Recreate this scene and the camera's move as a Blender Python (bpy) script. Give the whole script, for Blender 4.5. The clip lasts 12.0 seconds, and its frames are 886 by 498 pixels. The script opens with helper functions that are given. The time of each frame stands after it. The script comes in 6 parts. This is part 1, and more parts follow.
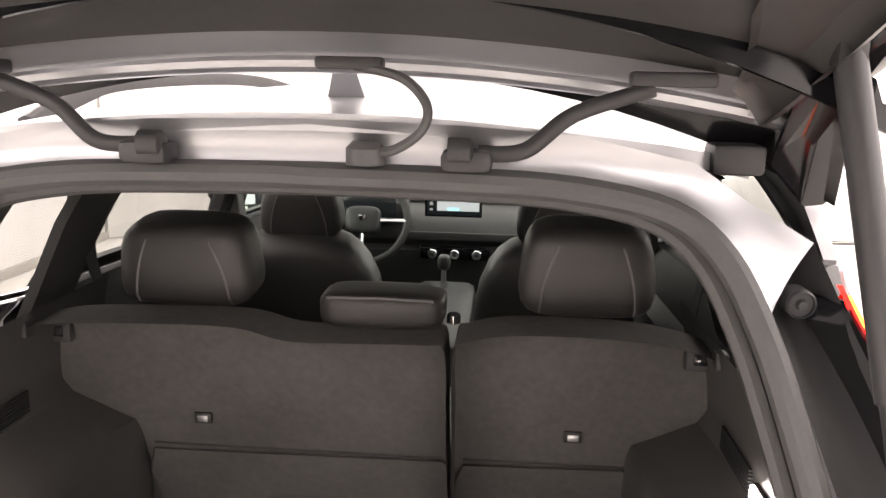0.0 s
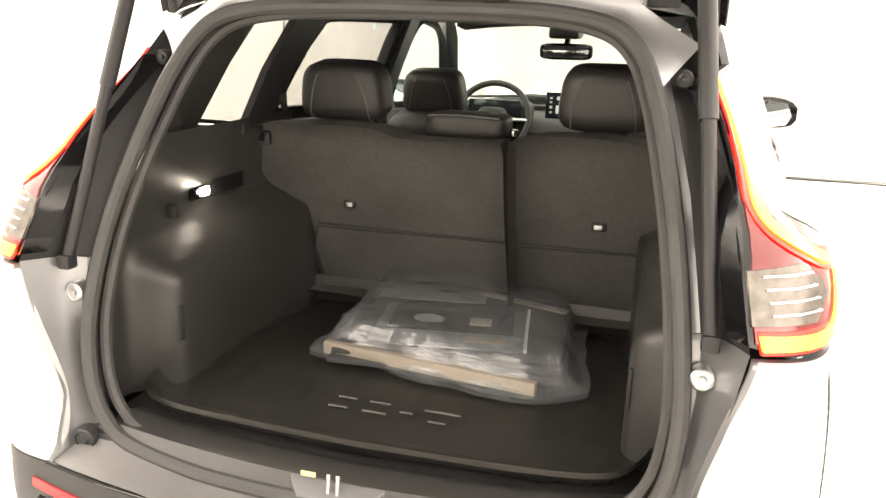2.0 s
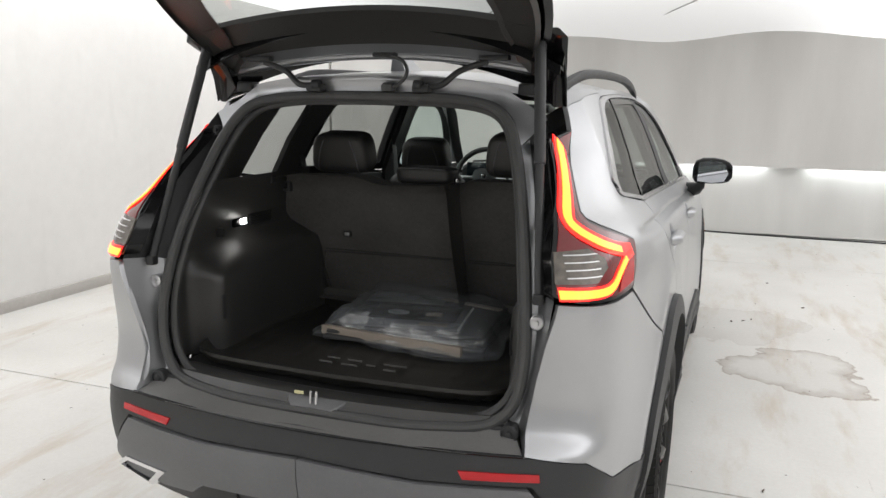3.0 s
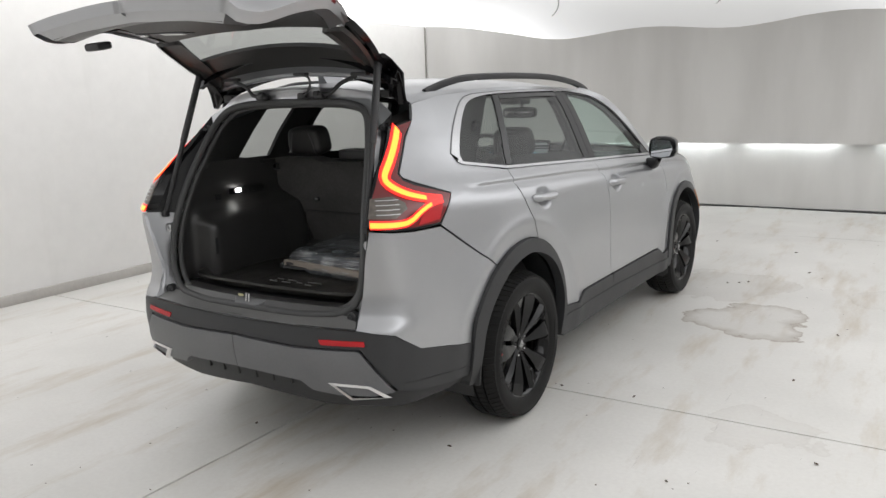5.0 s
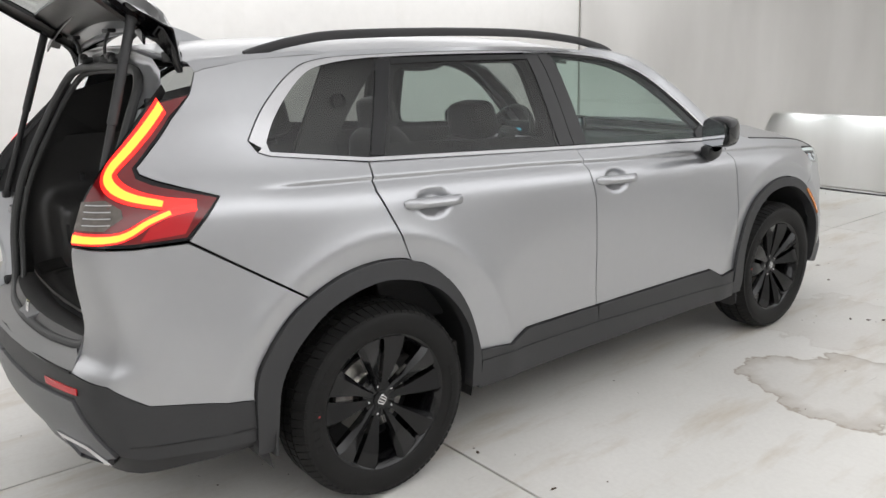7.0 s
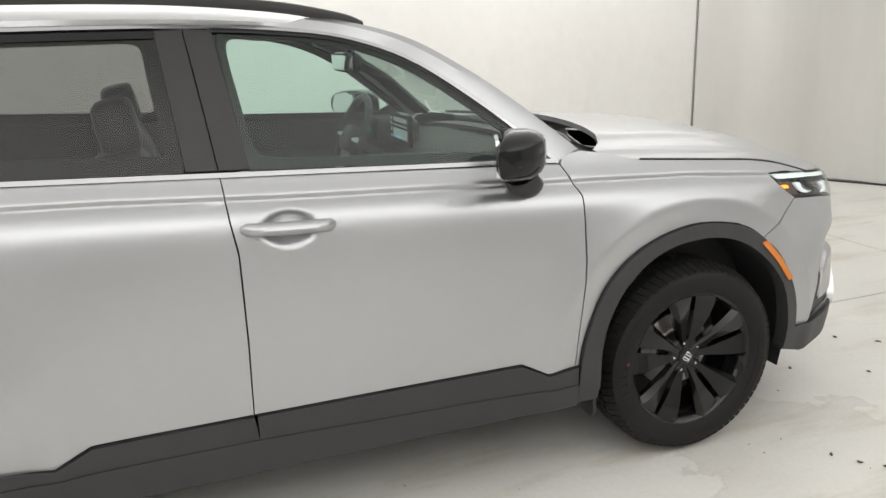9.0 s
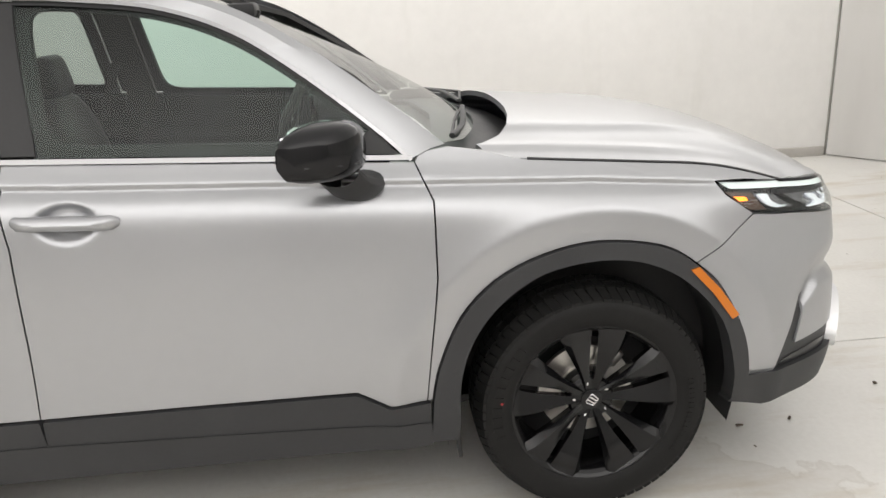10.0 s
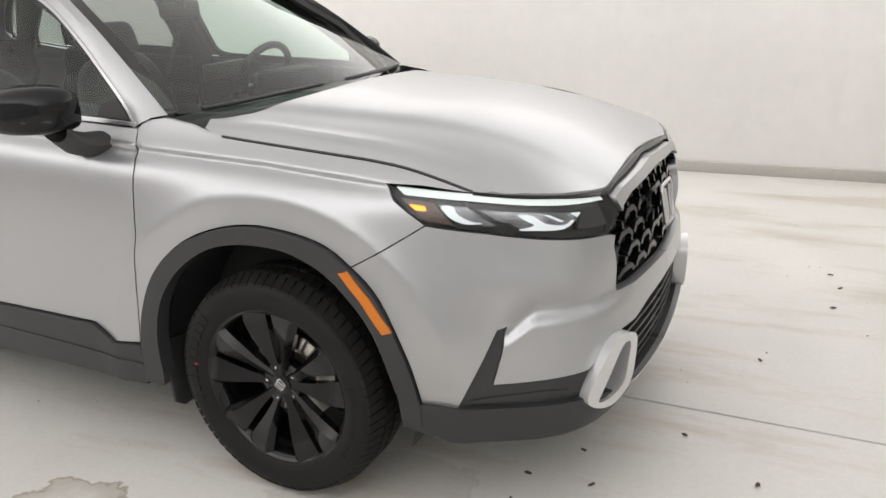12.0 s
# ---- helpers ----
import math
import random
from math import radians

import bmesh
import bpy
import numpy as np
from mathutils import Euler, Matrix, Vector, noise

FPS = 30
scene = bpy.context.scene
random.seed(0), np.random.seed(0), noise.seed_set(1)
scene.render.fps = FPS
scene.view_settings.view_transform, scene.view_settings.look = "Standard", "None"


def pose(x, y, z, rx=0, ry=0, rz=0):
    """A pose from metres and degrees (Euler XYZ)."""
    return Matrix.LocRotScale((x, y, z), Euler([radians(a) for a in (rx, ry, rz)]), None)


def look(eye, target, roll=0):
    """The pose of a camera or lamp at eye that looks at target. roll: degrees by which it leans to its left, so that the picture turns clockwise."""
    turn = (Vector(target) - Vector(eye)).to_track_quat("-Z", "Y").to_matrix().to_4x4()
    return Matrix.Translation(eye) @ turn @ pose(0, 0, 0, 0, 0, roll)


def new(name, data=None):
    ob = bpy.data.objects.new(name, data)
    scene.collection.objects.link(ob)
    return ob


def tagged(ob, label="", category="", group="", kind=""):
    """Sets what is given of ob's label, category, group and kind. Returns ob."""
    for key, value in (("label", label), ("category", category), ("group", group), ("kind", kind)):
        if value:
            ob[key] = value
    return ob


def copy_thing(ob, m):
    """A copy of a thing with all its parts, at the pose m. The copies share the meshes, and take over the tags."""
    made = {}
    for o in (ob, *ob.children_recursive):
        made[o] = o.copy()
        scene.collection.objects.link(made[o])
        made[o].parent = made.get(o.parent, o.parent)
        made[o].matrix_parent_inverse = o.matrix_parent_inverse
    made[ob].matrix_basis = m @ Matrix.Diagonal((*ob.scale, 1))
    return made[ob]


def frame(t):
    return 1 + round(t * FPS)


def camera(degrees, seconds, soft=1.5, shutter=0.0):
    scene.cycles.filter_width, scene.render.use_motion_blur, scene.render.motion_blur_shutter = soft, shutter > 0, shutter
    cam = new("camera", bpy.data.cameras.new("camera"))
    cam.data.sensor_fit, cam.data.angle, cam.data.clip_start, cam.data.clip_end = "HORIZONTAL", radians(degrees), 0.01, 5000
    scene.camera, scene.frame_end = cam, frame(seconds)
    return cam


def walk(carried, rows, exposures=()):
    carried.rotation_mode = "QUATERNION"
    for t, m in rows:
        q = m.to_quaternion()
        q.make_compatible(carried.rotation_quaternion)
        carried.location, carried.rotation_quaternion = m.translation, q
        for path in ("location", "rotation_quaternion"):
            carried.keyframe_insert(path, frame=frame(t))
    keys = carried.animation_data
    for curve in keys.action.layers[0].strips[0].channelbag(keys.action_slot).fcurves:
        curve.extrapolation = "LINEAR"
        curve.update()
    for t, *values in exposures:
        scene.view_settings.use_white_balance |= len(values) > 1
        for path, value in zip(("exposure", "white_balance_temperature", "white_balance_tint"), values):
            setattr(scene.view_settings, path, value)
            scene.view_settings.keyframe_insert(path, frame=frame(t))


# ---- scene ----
cam = camera(58.3, 12.0)
PATH = [
    (0, (0.218, -1.455, 1.682), (0.073, 0.495, 1.263), 1.2),
    (0.5, (0.19, -1.497, 1.545), (-0.055, 0.403, 0.969), 2.3),
    (1, (0.26, -1.567, 1.496), (-0.158, 0.266, 0.814), 2.2),
    (1.5, (0.348, -1.797, 1.513), (-0.131, 0.038, 0.877), 1.9),
    (2, (0.532, -2.12, 1.536), (-0.002, -0.27, 0.996), 1.6),
    (2.5, (0.803, -2.467, 1.566), (0.199, -0.609, 1.137), 1.5),
    (3, (1.075, -2.829, 1.567), (0.396, -0.985, 1.196), 0.8),
    (3.2, (1.206, -2.956, 1.539), (0.491, -1.119, 1.203), 0.9),
    (4.8, (2.453, -3.419, 1.607), (1.427, -1.746, 1.218), -1.3),
    (5, (2.591, -3.346, 1.595), (1.524, -1.7, 1.208), -1.9),
    (5.5, (2.82, -2.969, 1.595), (1.626, -1.419, 1.181), -2.5),
    (6, (3.009, -2.506, 1.589), (1.685, -1.071, 1.152), -2.5),
    (6.5, (3.121, -1.998, 1.579), (1.681, -0.688, 1.117), -1.9),
    (6.7, (3.121, -1.793, 1.585), (1.644, -0.528, 1.117), -1.7),
    (8.3, (3.083, 0.066, 1.568), (1.359, 0.954, 1.077), -2.0),
    (8.5, (3.117, 0.339, 1.552), (1.356, 1.151, 1.064), -2.1),
    (9, (3.067, 0.951, 1.567), (1.259, 1.61, 1.022), -1.9),
    (9.5, (2.981, 1.513, 1.558), (1.12, 1.964, 0.979), -2.3),
    (10, (2.927, 2.063, 1.553), (1.033, 2.249, 0.938), -2.4),
    (10.5, (2.832, 2.564, 1.5), (0.929, 2.551, 0.885), -2.1),
    (11, (2.776, 3.091, 1.507), (0.893, 2.83, 0.885), -1.5),
    (11.5, (2.63, 3.591, 1.497), (0.82, 3.043, 0.845), -1.4),
    (12, (2.536, 4.131, 1.501), (0.846, 3.273, 0.863), -2.5),
]
walk(cam, [(t, look(eye, target, roll)) for t, eye, target, roll in PATH],
     [(0, 2.2, 7000, 22), (.5, 2.45, 7100, 17), (1, 2.95, 7200, 14), (1.5, 2.75, 7500, 14), (2, 2.3, 7500, 14), (2.5, 1.35, 6600, 11), (2.8, .72, 6400, 12), (3.2, .36, 6250, 11), (4.8, .22, 6250, 11), (6.7, .34, 6250, 12), (8.3, .57, 6400, 7), (9.5, .57, 6550, 11), (12, .47, 6500, 12)])

# ---- light ----
world = bpy.data.worlds.new("world")
scene.world = world
world.use_nodes = True
world.node_tree.nodes["Background"].inputs[0].default_value = (.75, .78, .8, 1)
world.node_tree.nodes["Background"].inputs[1].default_value = .3


# ---- materials ----
def mat(name, color, rough=.5, metal=0.0, noise_scale=0, noise_amt=.1, bump=0, bump_scale=200, coat=0, emit=0, spec=.5, fine=0):
    m = bpy.data.materials.new(name)
    m.use_nodes = True
    nt = m.node_tree
    b = nt.nodes["Principled BSDF"]
    b.inputs["Base Color"].default_value = (*color, 1)
    b.inputs["Roughness"].default_value = rough
    b.inputs["Metallic"].default_value = metal
    b.inputs["Coat Weight"].default_value = coat
    b.inputs["Coat Roughness"].default_value = .10
    b.inputs["Specular IOR Level"].default_value = spec
    if emit:
        b.inputs["Emission Color"].default_value = (*color, 1)
        b.inputs["Emission Strength"].default_value = emit
    tc = nt.nodes.new("ShaderNodeTexCoord")
    if noise_scale:
        n1 = nt.nodes.new("ShaderNodeTexNoise")
        n1.inputs["Scale"].default_value, n1.inputs["Detail"].default_value = noise_scale, 6
        n2 = nt.nodes.new("ShaderNodeTexNoise")
        n2.inputs["Scale"].default_value, n2.inputs["Detail"].default_value = noise_scale * 14, 3
        nt.links.new(tc.outputs["Object"], n1.inputs["Vector"])
        nt.links.new(tc.outputs["Object"], n2.inputs["Vector"])
        mx = nt.nodes.new("ShaderNodeMix")
        mx.data_type = "FLOAT"
        mx.inputs[0].default_value = .35
        nt.links.new(n1.outputs["Fac"], mx.inputs[2])
        nt.links.new(n2.outputs["Fac"], mx.inputs[3])
        rp = nt.nodes.new("ShaderNodeValToRGB")
        rp.color_ramp.elements[0].position, rp.color_ramp.elements[1].position = .3, .7
        rp.color_ramp.elements[0].color = (*[c * (1 - noise_amt) for c in color], 1)
        rp.color_ramp.elements[1].color = (*[min(1, c * (1 + noise_amt)) for c in color], 1)
        nt.links.new(mx.outputs[0], rp.inputs[0])
        nt.links.new(rp.outputs[0], b.inputs["Base Color"])
        mr = nt.nodes.new("ShaderNodeMapRange")
        mr.inputs["To Min"].default_value, mr.inputs["To Max"].default_value = max(0, rough - .08), min(1, rough + .08)
        nt.links.new(n1.outputs["Fac"], mr.inputs["Value"])
        nt.links.new(mr.outputs[0], b.inputs["Roughness"])
    if bump:
        n3 = nt.nodes.new("ShaderNodeTexNoise")
        n3.inputs["Scale"].default_value, n3.inputs["Detail"].default_value = bump_scale, 4
        nt.links.new(tc.outputs["Object"], n3.inputs["Vector"])
        bp = nt.nodes.new("ShaderNodeBump")
        bp.inputs["Strength"].default_value, bp.inputs["Distance"].default_value = bump, .002
        nt.links.new(n3.outputs["Fac"], bp.inputs["Height"])
        nt.links.new(bp.outputs[0], b.inputs["Normal"])
    return m


def glass(name, tint, gloss_rough=.01, base=.045, edge=.75):
    m = bpy.data.materials.new(name)
    m.use_nodes = True
    nt = m.node_tree
    nt.nodes.clear()
    out = nt.nodes.new("ShaderNodeOutputMaterial")
    mix = nt.nodes.new("ShaderNodeMixShader")
    tr = nt.nodes.new("ShaderNodeBsdfTransparent")
    gl = nt.nodes.new("ShaderNodeBsdfGlossy")
    lw = nt.nodes.new("ShaderNodeLayerWeight")
    lw.inputs["Blend"].default_value = .5
    pw = nt.nodes.new("ShaderNodeMath")
    pw.operation = "POWER"
    pw.inputs[1].default_value = 5
    ma = nt.nodes.new("ShaderNodeMath")
    ma.operation = "MULTIPLY_ADD"
    ma.inputs[1].default_value, ma.inputs[2].default_value = edge, base
    tr.inputs[0].default_value = (*tint, 1)
    gl.inputs["Roughness"].default_value = gloss_rough
    nt.links.new(lw.outputs["Facing"], pw.inputs[0])
    nt.links.new(pw.outputs[0], ma.inputs[0])
    nt.links.new(ma.outputs[0], mix.inputs[0])
    nt.links.new(tr.outputs[0], mix.inputs[1])
    nt.links.new(gl.outputs[0], mix.inputs[2])
    nt.links.new(mix.outputs[0], out.inputs[0])
    return m


PAINT = mat("silver_paint", (.44, .446, .46), .33, .80, coat=.35, noise_scale=2, noise_amt=.02)
CLAD = mat("black_cladding", (.028, .0285, .030), .5, spec=.5, noise_scale=6, noise_amt=.12, bump=.12, bump_scale=900)
SKID = mat("grey_skid_plastic", (.135, .136, .14), .45, noise_scale=6, noise_amt=.1, bump=.06, bump_scale=900)
GLOSS = mat("gloss_black", (.006, .006, .007), .12, spec=.35)
RIMB = mat("black_wheel_paint", (.0055, .0055, .006), .13, spec=.4, noise_scale=9, noise_amt=.15)
# black step plastic, the light on it put into a lighter grey base
STEP = mat("sheen_step_plastic", (.15, .148, .145), .36, noise_scale=7, noise_amt=.12, bump=.12, bump_scale=700)
PLASTIC = mat("black_plastic", (.022, .022, .023), .5, noise_scale=8, noise_amt=.15, bump=.15, bump_scale=700)
TRIM = mat("cargo_trim", (.040, .039, .038), .34, noise_scale=7, noise_amt=.12, bump=.15, bump_scale=600)
RUBBER = mat("rubber", (.060, .060, .060), .6, noise_scale=12, noise_amt=.15)
TYRE = mat("tyre_rubber", (.0115, .0113, .011), .6, spec=.2, noise_scale=9, noise_amt=.25, bump=.1, bump_scale=400)
CHROME = mat("chrome", (.82, .82, .83), .12, 1.0)
WINDOW_TRIM = mat("satin_chrome_trim", (.50, .50, .51), .24, 1.0)
SATIN = mat("satin_aluminium", (.62, .62, .63), .3, 1.0)
STEEL = mat("brake_steel", (.58, .56, .53), .35, 1.0, noise_scale=20, noise_amt=.2)
CARPET = mat("cargo_carpet", (.088, .085, .082), .95, noise_scale=5, noise_amt=.26, bump=.5, bump_scale=1100, spec=.2)
LEATHER = mat("black_leather", (.034, .033, .032), .42, noise_scale=5, noise_amt=.12, bump=.3, bump_scale=450)
DASH = mat("dashboard_plastic", (.016, .016, .017), .65, noise_scale=5, noise_amt=.1, bump=.2, bump_scale=500)
HEADLINER = mat("headliner_cloth", (.10, .10, .10), .9, noise_scale=20, noise_amt=.08)
MATRUB = mat("cargo_mat_rubber", (.026, .025, .023), .35, noise_scale=6, noise_amt=.15, bump=.25, bump_scale=500)
GLASS_F = glass("front_glass", (.71, .84, .79))
GLASS_W = glass("windscreen_glass", (.80, .88, .84), base=.09, edge=.85)
GLASS_R = glass("privacy_glass", (.47, .485, .475))
MIRROR = mat("mirror_glass", (.8, .82, .84), .02, 1.0)
RED = mat("red_lens", (.48, .008, .014), .2, coat=.25)
DARKRED = mat("smoked_red_lens", (.15, .004, .006), .12, coat=.4)
LED_RED = mat("lit_red_tail_light", (1.0, .018, .012), .3, emit=1.15)
LED_CORE = mat("lit_tail_light_core", (1.0, .20, .02), .3, emit=3.0)
AMBER = mat("amber_lens", (.55, .16, .010), .25, coat=.5, emit=.02)
AMBER_ON = mat("lit_amber_lamp", (1, .27, .015), .3, emit=2)
CLEAR = mat("clear_lamp_reflector", (.34, .34, .36), .12, .9, noise_scale=26, noise_amt=.5, bump=.5, bump_scale=38)
BEAM = mat("lit_beam_lens", (.80, .83, .86), .15, emit=.3)
INDICATOR = mat("clear_indicator", (.13, .115, .10), .2, .3, noise_scale=50, noise_amt=.5)
LAMP_ON = mat("lit_white_lamp", (1, .97, .9), .3, emit=9)
DRL = mat("white_light_guide", (.78, .85, .82), .2, emit=.35)
LENS = glass("lamp_lens", (.86, .88, .88))
WHITE = mat("white_print", (.75, .75, .74), .5)
SCREEN = mat("screen_grey", (.30, .34, .34), .2, emit=.3)
SCREEN_D = mat("screen_dark", (.02, .025, .03), .15)
SCREEN_B = mat("screen_blue", (.10, .50, .65), .2, emit=.8)
BLUE = mat("blue_print", (.05, .09, .35), .5)


# ---- mesh helpers ----
from mathutils.geometry import delaunay_2d_cdt

def finish(name, bm, material, parent=None, label="", smooth=True, angle=35):
    me = bpy.data.meshes.new(name)
    bm.normal_update()
    if smooth:
        for f in bm.faces:
            f.smooth = True
        lim = radians(angle)
        for e in bm.edges:
            if len(e.link_faces) == 2 and e.calc_face_angle(0) > lim:
                e.smooth = False
    bm.to_mesh(me)
    bm.free()
    me.materials.append(material)
    ob = new(name, me)
    if parent is not None:
        ob.parent = parent
    if label:
        tagged(ob, label)
    return ob


part = finish


def empty(name, at=(0, 0, 0)):
    ob = new(name)
    ob.location = at
    ob.empty_display_size = .1
    return ob


def spline(pts, n=6, closed=False):
    """Catmull-Rom through the points."""
    P = [np.array(p, float) for p in pts]
    m = len(P)
    res = []
    last = m if closed else m - 1
    for i in range(last):
        if closed:
            a, b, c, d = P[i - 1], P[i], P[(i + 1) % m], P[(i + 2) % m]
        else:
            a, b, c = P[max(i - 1, 0)], P[i], P[i + 1]
            d = P[min(i + 2, m - 1)]
        for k in range(n):
            t = k / n
            res.append(.5 * (2 * b + (c - a) * t + (2 * a - 5 * b + 4 * c - d) * t * t + (3 * b - a - 3 * c + d) * t ** 3))
    if not closed:
        res.append(P[-1])
    return res


def offset_path(pts, d):
    """An open 2D path moved sideways by d (to its left)."""
    P = np.array(pts, float)
    t = np.gradient(P, axis=0)
    t /= np.linalg.norm(t, axis=1)[:, None] + 1e-9
    return P + np.stack([-t[:, 1], t[:, 0]], 1) * np.reshape(d, (-1, 1))


def inset(poly, g):
    P = np.array(poly, float)
    area = np.sum(P[:, 0] * np.roll(P[:, 1], -1) - np.roll(P[:, 0], -1) * P[:, 1])
    e0 = P - np.roll(P, 1, 0)
    e1 = np.roll(P, -1, 0) - P
    e0 /= np.linalg.norm(e0, axis=1)[:, None] + 1e-9
    e1 /= np.linalg.norm(e1, axis=1)[:, None] + 1e-9
    n = np.stack([-(e0 + e1)[:, 1], (e0 + e1)[:, 0]], 1)
    n /= np.linalg.norm(n, axis=1)[:, None] + 1e-9
    return P + n * g * (1 if area > 0 else -1)


def flat_mesh(poly, step, dense=()):
    """A bmesh of the 2D polygon, triangulated over a grid of points of that step; dense: places (u, v, ru, rv, step) with a finer grid."""
    P = [np.array(p, float) for p in poly]
    rim = []
    for a, b in zip(P, P[1:] + P[:1]):
        d = np.linalg.norm(b - a)
        if d < 1e-5:
            continue
        k = max(1, int(d / step))
        rim += [a + (b - a) * i / k for i in range(k)]
    A = np.array(rim)
    B = np.roll(A, -1, 0)

    def fill(st, lo, hi):
        g = np.stack(np.meshgrid(np.arange(lo[0] + st / 2, hi[0], st), np.arange(lo[1] + st / 2, hi[1], st)), -1).reshape(-1, 2)
        if not len(g):
            return g
        x, y = g[:, :1], g[:, 1:]
        cross = ((A[:, 1] > y) != (B[:, 1] > y)) & (x < (B[:, 0] - A[:, 0]) * (y - A[:, 1]) / (B[:, 1] - A[:, 1] + 1e-12) + A[:, 0])
        ab = B - A
        t = np.clip(((x - A[:, 0]) * ab[:, 0] + (y - A[:, 1]) * ab[:, 1]) / (ab[:, 0] ** 2 + ab[:, 1] ** 2), 0, 1)
        near = np.hypot(x - A[:, 0] - t * ab[:, 0], y - A[:, 1] - t * ab[:, 1]).min(1)
        return g[(cross.sum(1) % 2 == 1) & (near > st * .45)]

    pts = [fill(step, A.min(0), A.max(0))]
    for u, v, ru, rv, st in dense:
        keep = (np.abs(pts[0][:, 0] - u) > ru) | (np.abs(pts[0][:, 1] - v) > rv)
        pts[0] = pts[0][keep]
        pts.append(fill(st, (u - ru, v - rv), (u + ru, v + rv)))
    co = [Vector(p) for p in A] + [Vector(p) for q in pts for p in q]
    n = len(A)
    order = list(range(n))
    if np.sum(A[:, 0] * B[:, 1] - B[:, 0] * A[:, 1]) < 0:
        order.reverse()
    vs, _, fs, *_ = delaunay_2d_cdt(co, [], [order], 1, 1e-6)
    bm = bmesh.new()
    bv = [bm.verts.new((v[0], v[1], 0)) for v in vs]
    for f in fs:
        bm.faces.new([bv[i] for i in f])
    bm.verts.index_update()
    return bm


def shaped(name, poly, fn, material, parent, label="", thick=.015, step=.04, side=1, dense=()):
    """A sheet over a 2D polygon, carried into space by fn(u, v, depth), with its edges folded back by thick."""
    bm = flat_mesh(poly, step, dense)
    bm.verts.ensure_lookup_table()
    uv = np.array([v.co[:2] for v in bm.verts])
    top, low = fn(uv[:, 0], uv[:, 1], 0.0), fn(uv[:, 0], uv[:, 1], -thick)
    edge = [e for e in bm.edges if len(e.link_faces) == 1]
    verts = {v for e in edge for v in e.verts}
    for v in bm.verts:
        v.co = top[v.index]
    ix = {v: v.index for v in verts}
    bm.normal_update()
    ref = Vector((top - fn(uv[:, 0], uv[:, 1], -.02)).mean(0))
    if sum((f.normal * f.calc_area() for f in bm.faces), Vector()).dot(ref) < 0:
        bmesh.ops.reverse_faces(bm, faces=bm.faces[:])
    if thick:
        dup = {v: bm.verts.new(low[i]) for v, i in ix.items()}
        for e in edge:
            l = e.link_loops[0]
            a, b = l.vert, l.link_loop_next.vert
            bm.faces.new((b, a, dup[a], dup[b]))
            e.smooth = False
    if side < 0:
        for v in bm.verts:
            v.co.x = -v.co.x
        bmesh.ops.reverse_faces(bm, faces=bm.faces[:])
    for f in bm.faces:
        f.smooth = True
    me = bpy.data.meshes.new(name)
    bm.to_mesh(me)
    bm.free()
    me.materials.append(material)
    ob = new(name, me)
    ob.parent = parent
    if label:
        tagged(ob, label)
    return ob


def panel(name, poly, material, parent, label="", off=0.0, thick=.015, step=.04, side=1, gap=.0025, dense=()):
    """A piece of the body's skin, over a polygon of (girth, height)."""
    return shaped(name, inset(poly, gap) if gap else poly, lambda u, v, d: skin(u, v, off + d), material, parent, label, thick, step, side, dense)


def loft(name, rows, material, parent=None, label="", closed=False, thick=0, side=1, flip=False, angle=35):
    """Quads between rows of points."""
    bm = bmesh.new()
    V = [[bm.verts.new((side * p[0], p[1], p[2])) for p in r] for r in rows]
    for r0, r1 in zip(V, V[1:]):
        n = len(r0)
        for i in range(n if closed else n - 1):
            j = (i + 1) % n
            try:
                bm.faces.new((r0[i], r0[j], r1[j], r1[i]))
            except ValueError:
                pass
    if (side < 0) != flip:
        bmesh.ops.reverse_faces(bm, faces=bm.faces[:])
    if thick:
        bm.normal_update()
        bmesh.ops.solidify(bm, geom=bm.faces[:], thickness=thick)
    return finish(name, bm, material, parent, label, angle=angle)


def ring_frames(pts, closed):
    P = [Vector(p) for p in pts]
    n = len(P)
    out = []
    s = None
    for i in range(n):
        a = P[(i - 1) % n] if closed or i else P[0]
        b = P[(i + 1) % n] if closed or i < n - 1 else P[-1]
        t = (b - a).normalized()
        if s is None:
            s = t.cross(Vector((0, 0, 1)) if abs(t.z) < .9 else Vector((1, 0, 0)))
        s = (s - t * s.dot(t)).normalized()
        out.append((P[i], s, s.cross(t).normalized()))
    return out


def tube_bm(bm, pts, r, n=10, closed=False, flat=1.0, taper_end=None):
    rings = []
    fr = ring_frames(pts, closed)
    for k, (p, s, u) in enumerate(fr):
        q = r if taper_end is None else r + (taper_end - r) * k / max(1, len(fr) - 1)
        rings.append([bm.verts.new(p + s * (q * math.cos(2 * math.pi * i / n)) + u * (q * flat * math.sin(2 * math.pi * i / n))) for i in range(n)])
    pairs = list(zip(rings, rings[1:])) + ([(rings[-1], rings[0])] if closed else [])
    for a, b in pairs:
        for i in range(n):
            bm.faces.new((a[i], a[(i + 1) % n], b[(i + 1) % n], b[i]))
    if not closed:
        bm.faces.new(rings[0][::-1])
        bm.faces.new(rings[-1])
    bmesh.ops.recalc_face_normals(bm, faces=bm.faces[:])
    return bm


def tube(name, pts, r, material, parent=None, label="", n=10, closed=False, flat=1.0, taper_end=None):
    return finish(name, tube_bm(bmesh.new(), pts, r, n, closed, flat, taper_end), material, parent, label)


